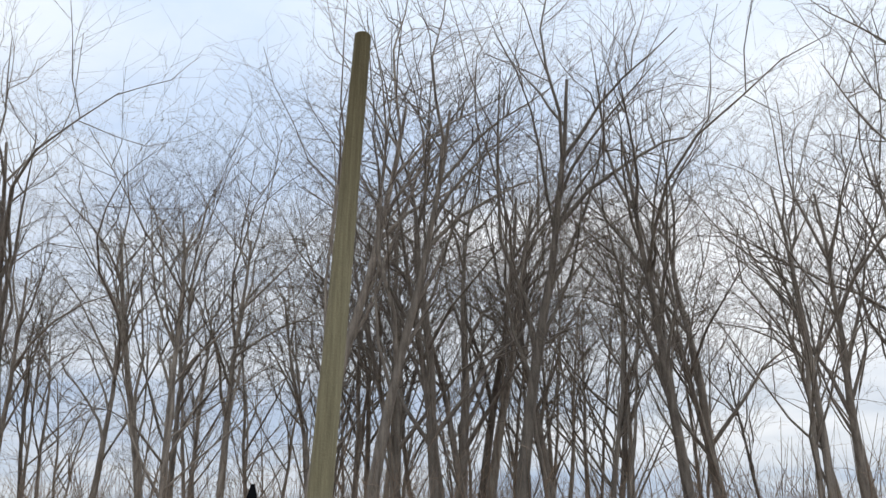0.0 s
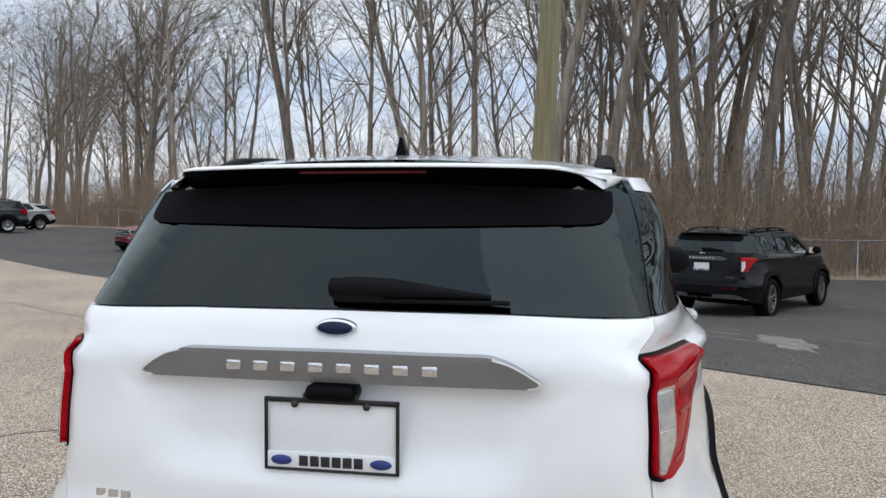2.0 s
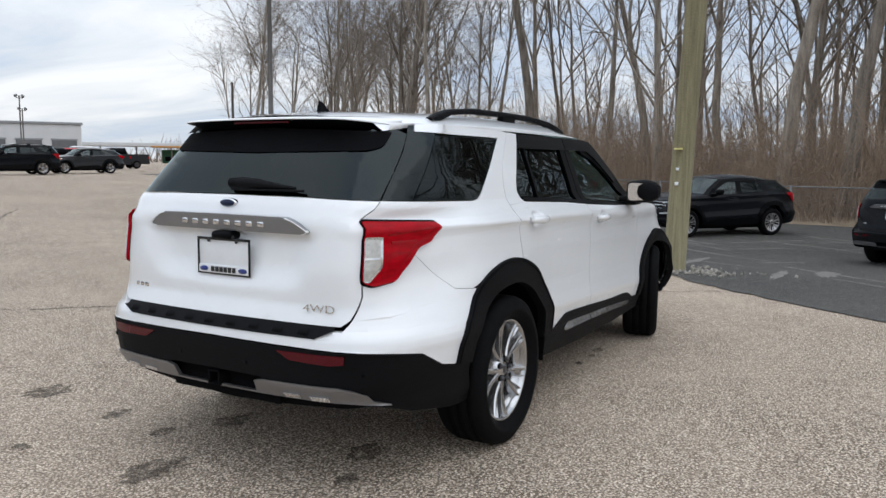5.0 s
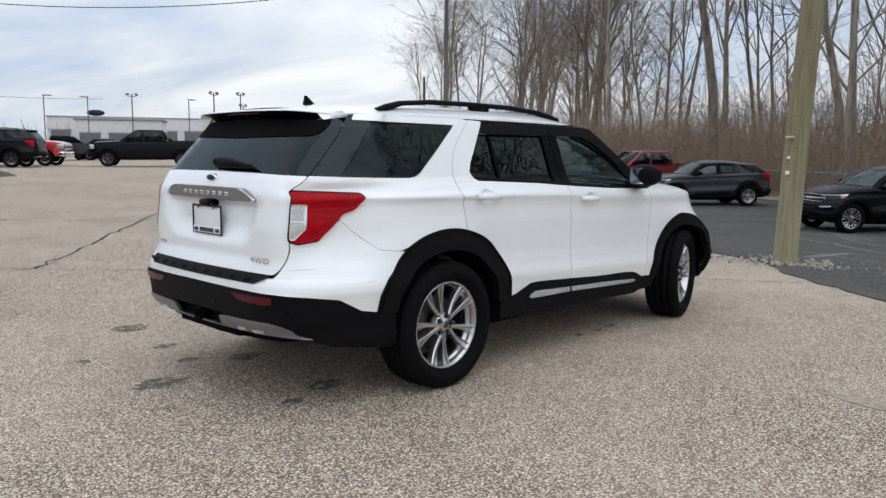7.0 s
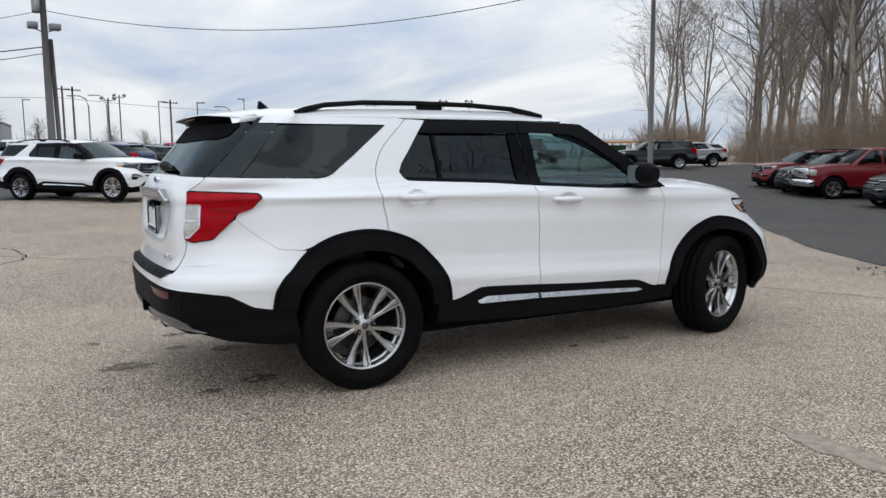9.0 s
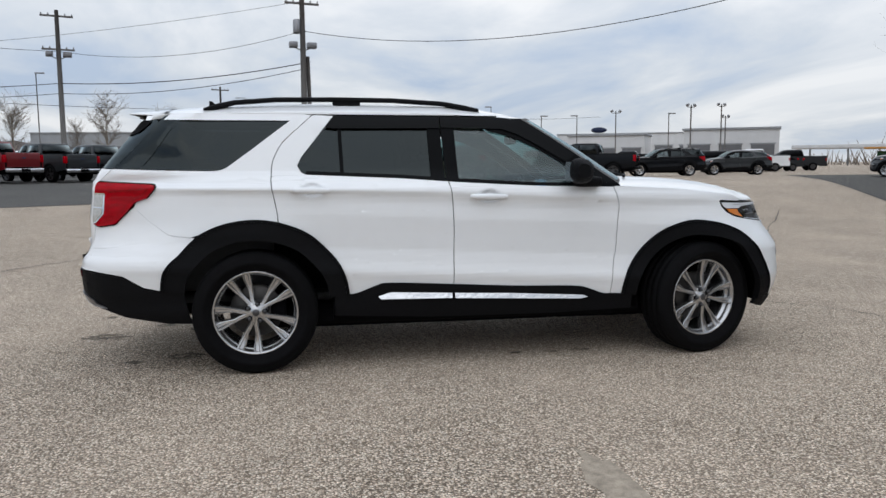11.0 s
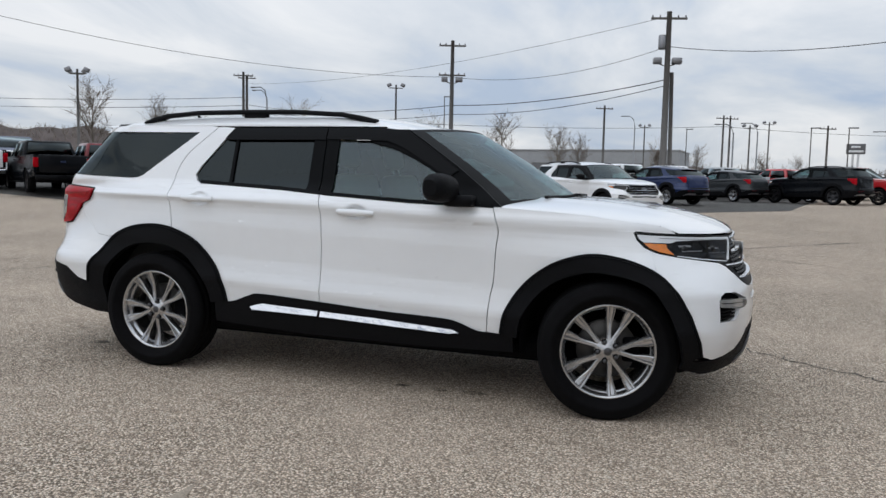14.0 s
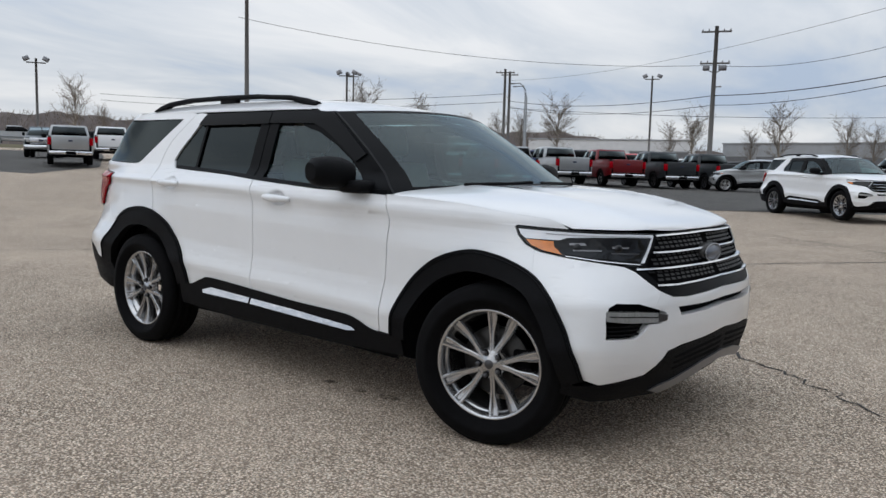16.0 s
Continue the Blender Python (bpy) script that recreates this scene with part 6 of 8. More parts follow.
def grow(rng, wood, twigs, start, way, length, radius, level, last, least=0.0055, street=False):
    segs = [8, 5, 4, 3, 1][level]
    pts, rad = [start], [radius]
    d = way.normalized()
    wob = [0.03, 0.08, 0.14, 0.2, 0.2][level] if street else [0.055, 0.18, 0.28, 0.34, 0.3][level]
    for i in range(segs):
        d = (d + Vector((rng.gauss(0, wob), rng.gauss(0, wob), rng.gauss(0.12 if level == 0 else 0.06 if level == 1 else 0.02, wob * 0.7)))).normalized()
        pts.append(pts[-1] + d * length / segs)
        rad.append(radius * (1 - (0.80 if level < 2 else 0.7) * ((i + 1) / segs) ** 0.9))
    (wood if level <= 1 else twigs).add(pts, rad, [9, 6, 4, 3, 3][level])
    if level == last:
        return
    count = [rng.randint(10, 12), rng.randint(5, 6), rng.choice((3, 4)), rng.choice((2, 3))][level]
    if street:
        count = [22, 6, 4, 2][level]
    for k in range(count):
        t = rng.uniform(0.26 if level == 0 and not street else 0.2, 1.0)
        i = min(segs - 1, int(t * segs))
        p = pts[i].lerp(pts[i + 1], t * segs - i)
        ax = (pts[i + 1] - pts[i]).normalized()
        side = Vector((rng.gauss(0, 1), rng.gauss(0, 1), 0)).normalized()
        open_ = rng.uniform(0.5, 1.35) if level else rng.uniform(0.4, 1.0)
        w = (ax + side * open_ + Vector((0, 0, 0.15 if level < 2 else 0.0))).normalized()
        if street and level == 0:
            w = (ax + side * rng.uniform(0.45, 1.0)).normalized()
        ln = length * (rng.uniform(0.32, 0.60) if level == 0 else rng.uniform(0.42, 0.68)) * (1.25 - 0.5 * t if level == 0 else 1)
        if street and level == 0:
            ln *= 0.78
        grow(rng, wood, twigs, p, w, ln, max(least, min(rad[i] * 0.75, radius * rng.uniform(0.24, 0.40))), level + 1, last, least, street)


def bare_tree(seed, height, radius, last=4, least=0.0070, street=False):
    rng = random.Random(seed)
    wood, twigs = Tubes(), Tubes()
    stems = 1 if street or rng.random() < 0.6 else 2
    for k in range(stems):
        lean = Vector((rng.gauss(0, 0.045), rng.gauss(0, 0.045), 1))
        grow(rng, wood, twigs, Vector((0.3 * k, 0.1 * k, -0.3)), lean, height * rng.uniform(0.82, 0.95), radius * (1 if k == 0 else 0.7), 0, last, least, street)
    return wood.mesh("trunk", M["bark"]), twigs.mesh("crown", M["twig"])


TREE_KINDS = [bare_tree(100 + k, h, r) for k, (h, r) in enumerate(((21, 0.27), (23, 0.32), (19, 0.21), (22, 0.25), (17, 0.17), (24, 0.37)))]
SMALL_KINDS = [bare_tree(200 + k, 9.5, 0.20, 3, 0.022, True) for k in range(3)]
DEEP_KINDS = [bare_tree(300 + k, 21 + k, 0.18 + 0.03 * k, 3, 0.008) for k in range(3)]


def plant(kind, x, y, size, turn, label, group):
    tk, ck = kind
    tree = holder("bare_tree", label, "tree", pose(x, y, ground_z(x, y) - 0.1, 0, 0, turn) @ Matrix.Diagonal((size, size, size, 1)), group)
    for nm, me in (("trunk", tk), ("crown", ck)):
        ob = new(nm, me)
        ob.parent = tree
    return tree


FENCE = [(19.6, -30.0), (21.4, -9.0), (22.5, 0.0), (29.2, 10.0), (37.2, 20.0), (46.5, 36.0)]
WOOD_LINE = FENCE + [(70, 62), (112, 96)]


def along(line, d):
    for a, b in zip(line, line[1:]):
        a, b = Vector(a), Vector(b)
        if d <= (b - a).length:
            t = (b - a).normalized()
            return a + t * d, t
        d -= (b - a).length
    return Vector(line[-1]), (Vector(line[-1]) - Vector(line[-2])).normalized()


rng = random.Random(21)
total = sum((Vector(b) - Vector(a)).length for a, b in zip(WOOD_LINE, WOOD_LINE[1:]))
d = 1.0
while d < total:
    for depth in (rng.uniform(2.5, 7), rng.uniform(7, 14), rng.uniform(14, 24)):
        p, t = along(WOOD_LINE, min(total, d + rng.uniform(-1.5, 1.5)))
        nrm = Vector((t.y, -t.x))
        q = p + nrm * depth
        plant(rng.choice(TREE_KINDS), q.x, q.y, rng.uniform(0.8, 1.12), rng.uniform(0, 360), "tall bare grey-barked tree behind the fence", "woods behind the fence")
    d += rng.uniform(4.2, 6.2) if d < 40 else rng.uniform(7.5, 11)

for k in range(28):
    p, t = along(WOOD_LINE, rng.uniform(6, 80))
    q = p + Vector((t.y, -t.x)) * rng.uniform(18, 40)
    plant(rng.choice(DEEP_KINDS), q.x, q.y, rng.uniform(0.8, 1.1), rng.uniform(0, 360), "slender bare tree deep in the wood", "woods behind the fence")

for x, y in ((47.5, 46.5), (52.0, 49.5), (57.0, 55.5), (50.5, 44.5), (62.0, 60.5), (66.0, 66.5), (55.0, 50.0)):
    plant(rng.choice((TREE_KINDS[2], TREE_KINDS[4])), x, y, rng.uniform(0.75, 0.95), rng.uniform(0, 360), "tall bare grey-barked tree behind the fence", "woods behind the fence")

# thicket of thin stems, too many to count
brush = Tubes()
rng = random.Random(5)
for k in range(8000):
    dd = rng.uniform(0, 95)
    p, t = along(WOOD_LINE, dd)
    q = p + Vector((t.y, -t.x)) * (0.6 + abs(rng.gauss(0, 1)) * 7)
    h = rng.uniform(1.2, 4.2) if rng.random() < 0.85 else rng.uniform(4, 6.5)
    b = Vector((q.x, q.y, ground_z(q.x, q.y) - 0.05))
    lean = Vector((rng.gauss(0, 0.22), rng.gauss(0, 0.22), 1))
    pts = [b]
    for s in range(3):
        lean = (lean + Vector((rng.gauss(0, 0.16), rng.gauss(0, 0.16), 0))).normalized()
        pts.append(pts[-1] + lean * h / 3)
    r = rng.uniform(0.008, 0.02)
    brush.add(pts, [r, r * 0.8, r * 0.55, r * 0.25], 3)
    for s in range(2):
        i = rng.choice((1, 2))
        w = (lean + Vector((rng.gauss(0, 0.7), rng.gauss(0, 0.7), 0))).normalized()
        brush.add([pts[i], pts[i] + w * h * 0.28], [r * 0.6, r * 0.2], 3)
for k in range(5200):
    dd = rng.uniform(0, 95)
    p, t = along(WOOD_LINE, dd)
    q = p + Vector((t.y, -t.x)) * rng.uniform(6, 34)
    h = rng.uniform(2.0, 5.5) if rng.random() < 0.7 else rng.uniform(5, 10)
    b = Vector((q.x, q.y, ground_z(q.x, q.y) - 0.05))
    w = Vector((rng.gauss(0, 0.3), rng.gauss(0, 0.3), 1)).normalized()
    m_ = b + w * h * 0.55 + Vector((rng.gauss(0, 0.15), rng.gauss(0, 0.15), 0))
    r = rng.uniform(0.015, 0.04)
    brush.add([b, m_, b + (w + Vector((rng.gauss(0, 0.12), rng.gauss(0, 0.12), 0))) * h], [r, r * 0.7, r * 0.3], 3)
    w2 = Vector((rng.gauss(0, 0.8), rng.gauss(0, 0.8), 0.9)).normalized()
    brush.add([m_, m_ + w2 * h * 0.35], [r * 0.5, r * 0.2], 3)
# tangled vines and bent twigs low between the stems
for k in range(8500):
    dd = rng.uniform(0, 75)
    p, t = along(WOOD_LINE, dd)
    q = p + Vector((t.y, -t.x)) * (0.6 + abs(rng.gauss(0, 1)) * 6)
    a = Vector((q.x, q.y, ground_z(q.x, q.y) + abs(rng.gauss(0, 2.1))))
    w = Vector((rng.gauss(0, 1), rng.gauss(0, 1), rng.gauss(0.25, 0.6))).normalized()
    pts = [a]
    for s in range(3):
        w = (w + Vector((rng.gauss(0, 0.5), rng.gauss(0, 0.5), rng.gauss(-0.1, 0.4)))).normalized()
        pts.append(pts[-1] + w * rng.uniform(0.25, 0.55))
    r = rng.uniform(0.006, 0.014)
    brush.add(pts, [r, r, r * 0.8, r * 0.4], 3)
for k in range(1500):
    x, y = rng.uniform(46, 84), 0.0
    y = x * rng.uniform(0.93, 1.06) - 2
    h = rng.uniform(2.0, 5.0)
    b = Vector((x, y, ground_z(x, y) - 0.05))
    w = Vector((rng.gauss(0, 0.3), rng.gauss(0, 0.3), 1)).normalized()
    brush.add([b, b + w * h * 0.6, b + w * h + Vector((rng.gauss(0, 0.3), rng.gauss(0, 0.3), 0))], [0.035, 0.025, 0.01], 3)
tagged(new("thicket", brush.mesh("thicket", M["brush"])), "dense brown leafless thicket behind the fence", "brush", kind="stuff")

# far woods: a low bank of fine upright stems all along the horizon
far = Tubes()
for k in range(6000):
    a = radians(rng.uniform(-60, 200))
    D = rng.uniform(190, 330)
    x, y = D * math.cos(a), D * math.sin(a)
    h = rng.uniform(2.5, 9) * (0.75 + 0.35 * math.sin(a * 9) * math.sin(a * 23 + 1))
    b = Vector((x, y, -0.5))
    w = Vector((rng.gauss(0, 0.35), rng.gauss(0, 0.35), 1)).normalized()
    far.add([b, b + w * h * 0.5, b + w * h], [0.22, 0.14, 0.03], 3)
def bank_height(g_):
    wave = math.sin(g_ * 0.9) * 0.5 + math.sin(g_ * 2.3 + 1) * 0.35 + math.sin(g_ * 6.1) * 0.10
    return 4.6 + 3.2 * smooth(70, 100, g_) + 6.0 * smooth(103, 124, g_) + wave


for k in range(5200):
    g_ = rng.uniform(77, 175)
    D = rng.uniform(206, 232)
    h = bank_height(g_) * smooth(204, 231, D)
    b = Vector((D * math.cos(radians(g_)), D * math.sin(radians(g_)), h - 1.2))
    w = Vector((rng.gauss(0, 0.3), rng.gauss(0, 0.3), 1)).normalized()
    tall = rng.uniform(0.9, 2.3)
    far.add([b, b + w * tall * 0.6, b + w * tall + Vector((rng.gauss(0, 0.4), rng.gauss(0, 0.4), 0))], [0.10, 0.07, 0.03], 3)
tagged(new("far_woods", far.mesh("far_woods", M["twig"])), "low line of far bare woods on the horizon", "woods", kind="stuff")

bank = bmesh.new()
add_grid(bank, [[(D * math.cos(radians(g_)), D * math.sin(radians(g_)), z * bank_height(g_) - 0.6) for D, z in ((205, 0.0), (222, 0.62), (230, 1.0), (245, 0.9), (270, 0.0))] for g_ in [76 + 0.25 * k for k in range(401)]])
bmesh.ops.recalc_face_normals(bank, faces=bank.faces)
M["far_bank"] = material("far_bare_wood", (0.135, 0.110, 0.100), 0.95, noise_scale=0.35, noise_amt=0.6, bump=1.0, bump_scale=1.2, stretch=(1, 1, 0.25), color2=(0.070, 0.055, 0.050))
tagged(new("backdrop", mesh_of("backdrop", bank, M["far_bank"])), "far low bank under bare brown woods", "woods", kind="structure")

# earth under the trees, and the fence
M["earth"] = material("leaf_litter", (0.24, 0.175, 0.12), 0.95, noise_scale=1.2, noise_amt=0.5, bump=0.6, bump_scale=20, color2=(0.36, 0.28, 0.19))
outer = [(150, 100), (150, -60), (30, -60)]
sheet("verge", [(19.6, -60)] + [(p[0] - 0.25, p[1]) for p in FENCE] + [(70, 62), (112, 96)] + outer, M["earth"], "brown leaf litter under the trees", 0.022, 5.0)


def fence_run():
    f = holder("fence", "galvanised chain-link fence with round posts", "fence", Matrix.Identity(4))
    length = sum((Vector(b) - Vector(a)).length for a, b in zip(FENCE, FENCE[1:]))
    post = bmesh.new()
    add_tube(post, [(0, 0, -0.1), (0, 0, 1.24), (0, 0, 1.28)], [0.03, 0.03, 0.012], 8)
    me = mesh_of("post", post, M["galv"])
    k = 0.0
    tops = []
    while k < length:
        p, t = along(FENCE, k)
        ob = new("post", me)
        ob.parent = f
        ob.matrix_basis = Matrix.Translation((p.x, p.y, ground_z(p.x, p.y)))
        tops.append(Vector((p.x, p.y, ground_z(p.x, p.y) + 1.22)))
        k += 3.0
    rail = bmesh.new()
    add_tube(rail, tops, 0.021, 6)
    part("top_rail", rail, M["galv"], f)
    net = Tubes()
    k = 8.0
    while k < min(length, 62):
        for s in (-1, 1):
            p, t = along(FENCE, k)
            q, t = along(FENCE, max(0, k + s * 1.17))
            net.add([Vector((p.x, p.y, ground_z(p.x, p.y) + 0.04)), Vector((q.x, q.y, ground_z(q.x, q.y) + 1.21))], [0.0022, 0.0022], 3)
        k += 0.11
    ob = new("chain_link", net.mesh("chain_link", M["galv"]))
    ob.parent = f
    ob["kind"] = "stuff"
    return f


fence_run()

# ---------- parked vehicles ----------


def tapered(bm, lo, hi, zlo, zhi, inset_f, inset_r, inset_s, bevel=0.05):
    """A cabin block: a box whose top is drawn in at the front, rear and sides."""
    r = bmesh.ops.create_cube(bm, size=1.0)
    for v in r["verts"]:
        top = v.co.z > 0
        x = hi[0] - (inset_f if top else 0) if v.co.x > 0 else lo[0] + (inset_r if top else 0)
        y = (hi[1] - (inset_s if top else 0)) if v.co.y > 0 else (lo[1] + (inset_s if top else 0))
        v.co = (x, y, zhi if top else zlo)
    if bevel:
        bmesh.ops.bevel(bm, geom=list({e for v in r["verts"] for e in v.link_edges}), offset=bevel, segments=2, affect="EDGES", profile=0.5)


def quad_panel(pts, thick_dir, t=0.01):
    bm = bmesh.new()
    a = [bm.verts.new(p) for p in pts]
    b = [bm.verts.new(Vector(p) + Vector(thick_dir) * t) for p in pts]
    n = len(pts)
    bm.faces.new(b)
    bm.faces.new(a[::-1])
    for k in range(n):
        bm.faces.new((a[k], a[(k + 1) % n], b[(k + 1) % n], b[k]))
    bmesh.ops.recalc_face_normals(bm, faces=bm.faces)
    return bm


def pickup(label, paint, m, group="rows of parked vehicles", rim="alloy", lower=None):
    """A crew-cab pickup truck, x forward, standing on z 0."""
    P = M[paint]
    car = holder("pickup_truck", label, "pickup truck", m, group)
    R = 0.41
    hx_f, hx_r = 1.95, -1.73
    side_line = [(2.78, 0.62), (2.84, 0.95), (2.76, 1.18), (2.55, 1.24), (1.25, 1.32), (1.10, 1.30), (-0.98, 1.30), (-0.99, 1.36), (-2.88, 1.36), (-2.93, 1.0), (-2.93, 0.62)]
    cut_f = arc(hx_f, R, 0.52, 12, 168, 12)
    cut_r = arc(hx_r, R, 0.52, 12, 168, 12)
    outline = side_line + [(hx_r - 0.55, 0.52)] + [p for p in cut_r[::-1]] + [(hx_r + 0.55, 0.46), (hx_f - 0.55, 0.46)] + [p for p in cut_f[::-1]] + [(hx_f + 0.54, 0.5)]
    ZB, WB = [0.3, 0.55, 0.8, 1.0, 1.15, 1.3, 1.4], [0.93, 0.985, 1.0, 0.998, 0.985, 0.955, 0.94]

    def flat_side(a, z, off=0.0):
        w = float(np.interp(z, ZB, WB)) - 0.16 * smooth(2.3, 2.95, a) - 0.06 * smooth(-2.7, -3.0, a)
        return Vector((a, -(w + off), z))
    both("body_side", skin(outline, flat_side, (0.3, 0.15), 0.05), P, car)
    part("chassis", box((-2.75, -0.80, 0.38), (2.5, 0.80, 0.62), 0.06), M["under"], car)
    for hx in (hx_f, hx_r):
        both("wheel_liner", box((hx - 0.5, -0.93, 0.5), (hx + 0.5, -0.50, 0.98), 0.05), M["under"], car)
    hb = bmesh.new()
    rows = []
    for x in lin(1.18, 2.72, 8):
        zc = float(np.interp(x, [1.1, 1.4, 2.3, 2.6, 2.8], [1.37, 1.36, 1.31, 1.26, 1.16]))
        ye = float(np.interp(x, [1.1, 2.3, 2.72], [0.955, 0.93, 0.84]))
        rows.append([(x, v * ye, (zc if abs(v) < 0.8 else zc - 0.045 * (abs(v) - 0.8) / 0.2)) for v in lin(-1, 1, 10)])
    add_grid(hb, rows)
    bmesh.ops.recalc_face_normals(hb, faces=hb.faces)
    part("hood", hb, P, car)
    cab = bmesh.new()
    tapered(cab, (-1.0, -0.955), (1.36, 0.955), 1.28, 1.935, 0.86, 0.20, 0.17, 0.07)
    part("cab", cab, P, car)
    for s in (-1, 1):
        def cab_at(x, z, s=s):
            t = (z - 1.28) / 0.655
            return (x, s * (0.957 - 0.17 * t), z)
        part("side_window", quad_panel([cab_at(-0.86, 1.36), cab_at(0.12, 1.36), cab_at(0.12, 1.83), cab_at(-0.70, 1.83)], (0, s, 0), 0.012), M["tint"], car, "dark side window")
        part("side_window", quad_panel([cab_at(0.20, 1.36), cab_at(1.10, 1.36), cab_at(0.58, 1.83), cab_at(0.20, 1.83)], (0, s, 0), 0.012), M["tint"], car, "dark side window")
        mb = box((0.86, s * 1.0 - 0.02, 1.34), (1.02, s * 1.0 + s * 0.2 + 0.02, 1.54), 0.05)
        part("door_mirror", mb, M["plastic"], car)
        for hxx in (-0.62, 0.34):
            part("door_handle", box((hxx - 0.12, s * 0.99 - 0.02, 1.19), (hxx + 0.10, s * 0.99 + 0.03, 1.225), 0.01), P, car)
    part("windshield", quad_panel([(1.34, -0.86, 1.33), (1.34, 0.86, 1.33), (0.60, 0.70, 1.88), (0.60, -0.70, 1.88)], (0.6, 0, 0.8), 0.014), M["tint"], car, "dark windscreen")
    part("rear_window", quad_panel([(-0.985, -0.80, 1.42), (-0.985, 0.80, 1.42), (-0.855, 0.70, 1.85), (-0.855, -0.70, 1.85)], (-1, 0, 0.2), 0.014), M["tint"], car, "dark rear window")
    bed = bmesh.new()
    add_box(bed, (-2.88, -0.90, 0.72), (-1.02, 0.90, 0.78))
    add_box(bed, (-1.06, -0.92, 0.72), (-1.00, 0.92, 1.36))
    both("bed_wall", box((-2.90, -0.94, 0.72), (-1.0, -0.87, 1.375), 0.02), M["plastic"], car)
    part("cargo_bed", bed, M["plastic"], car, "open cargo bed")
    part("tailgate", box((-2.955, -0.80, 0.72), (-2.89, 0.80, 1.375), 0.03), P, car, "closed tailgate")
    part("tailgate_badge", box((-2.966, -0.09, 1.10), (-2.95, 0.09, 1.17), 0.03), M["emblem_blue"], car)
    part("rear_bumper", box((-3.08, -0.92, 0.48), (-2.90, 0.92, 0.66), 0.05), M["chrome" if paint != "black_paint" else "plastic"], car, "rear bumper")
    part("number_plate_recess", box((-3.09, -0.22, 0.50), (-3.05, 0.22, 0.64), 0.01), M["under"], car)
    for s in (-1, 1):
        part("tail_lamp", box((-2.955, s * 0.81 if s > 0 else -0.97, 0.93), (-2.80, 0.97 if s > 0 else -0.81, 1.27), 0.02), M["red_lens"], car, "tall red tail lamp")
        part("headlamp", box((2.55, s * 0.62 if s > 0 else -0.93, 0.90), (2.80, 0.93 if s > 0 else -0.62, 1.14), 0.04), M["clear_lens"], car, "clear headlamp")
    part("grille", box((2.70, -0.62, 0.82), (2.84, 0.62, 1.18), 0.04), M["gloss_black" if paint in ("black_paint", "gray_paint") else "chrome"], car, "broad front grille")
    for z in (0.92, 1.02, 1.10):
        part("grille_bar", box((2.83, -0.58, z), (2.86, 0.58, z + 0.03), 0.008), M["satin"], car)
    part("grille_emblem", box((2.85, -0.12, 0.97), (2.875, 0.12, 1.06), 0.04), M["emblem_blue"], car)
    part("front_bumper", box((2.60, -0.93, 0.48), (2.92, 0.93, 0.76), 0.07), M["chrome" if paint != "black_paint" else "plastic"], car, "front bumper")
    part("running_board", box((-0.9, -1.03, 0.36), (1.3, -0.86, 0.42), 0.02), M["plastic"], car)
    part("running_board", box((-0.9, 0.86, 0.36), (1.3, 1.03, 0.42), 0.02), M["plastic"], car)
    for hx in (hx_f, hx_r):
        for s in (-1, 1):
            w = wheel(car, (hx, s * 0.90, R), s, 0.0, 1, rim)
            w.matrix_basis = w.matrix_basis @ Matrix.Diagonal((R / 0.389, 1.0, R / 0.389, 1))
    return car


def park(x, y, heading, sx=1.0, sy=1.0, sz=1.0):
    return pose(x, y, ground_z(x, y) + 0.008, 0, 0, heading) @ Matrix.Diagonal((sx, sy, sz, 1))


GR = "rows of parked vehicles"
CROSS = (0.905, 0.94, 0.945)
# along the fence
suv("black three-row SUV parked on the asphalt by the fence", "black_paint", park(13.15, -4.25, -32.5), 1, 0.0, GR)
suv("black compact crossover parked nose to the lane", "black_paint", park(17.2, 1.42, 138.5, *CROSS), 1, 0.0, GR, name="crossover", clad="gloss_black")
suv("dark grey mid-size crossover parked by the fence", "gray_paint", park(22.85, 9.0, 140.5, 0.95, 0.97, 0.955), 0, 0.0, GR, name="crossover")
pickup("deep red crew-cab pickup truck with chrome grille", "red_paint", park(25.9, 13.1, 148))
suv("grey three-row SUV in the row by the fence", "gray_paint", park(26.3, 15.0, 148), 0, 0.0, GR)
suv("deep red three-row SUV in the row by the fence", "red_paint", park(28.0, 17.6, 148), 0, 0.0, GR)
suv("dark grey three-row SUV far down the lane", "gray_paint", park(31.0, 30.4, 141), 0, 0.0, GR)
suv("pale compact crossover far down the lane", "silver_paint", park(36.0, 32.2, 146, *CROSS), 0, 0.0, GR, name="crossover")
# the middle of the lot
suv("white three-row SUV parked across the lot", "white", park(-1.43, 19.79, -42.6), 1, 0.0, GR)
suv("dark blue compact crossover seen from behind", "blue_paint", park(-0.2, 30.2, 140.5, *CROSS), 0, 0.0, GR, name="crossover")
suv("dark grey compact crossover seen from behind", "gray_paint", park(2.7, 38.6, 139.5, *CROSS), 0, 0.0, GR, name="crossover")
suv("large black SUV with bright window line", "black_paint", park(7.0, 37.9, 142, 1.04, 1.02, 1.08), 0, 0.0, GR, rim_mat="dark_alloy")
pickup("black crew-cab pickup truck standing across the lot", "black_paint", park(14.5, 36.3, 150), rim="dark_alloy")
BR = pickup("bright red crew-cab pickup truck in the far row", "bright_red_paint", park(9.1, 40.8, -37))
SP = pickup("silver crew-cab pickup truck showing its tailgate", "silver_paint", park(-18.1, 32.4, 142))
RP = pickup("deep red crew-cab pickup truck showing its tailgate", "red_paint", park(-16.2, 34.6, 141))
GP = pickup("dark grey crew-cab pickup truck showing its tailgate", "gray_paint", park(-14.2, 36.8, 140), rim="dark_alloy")
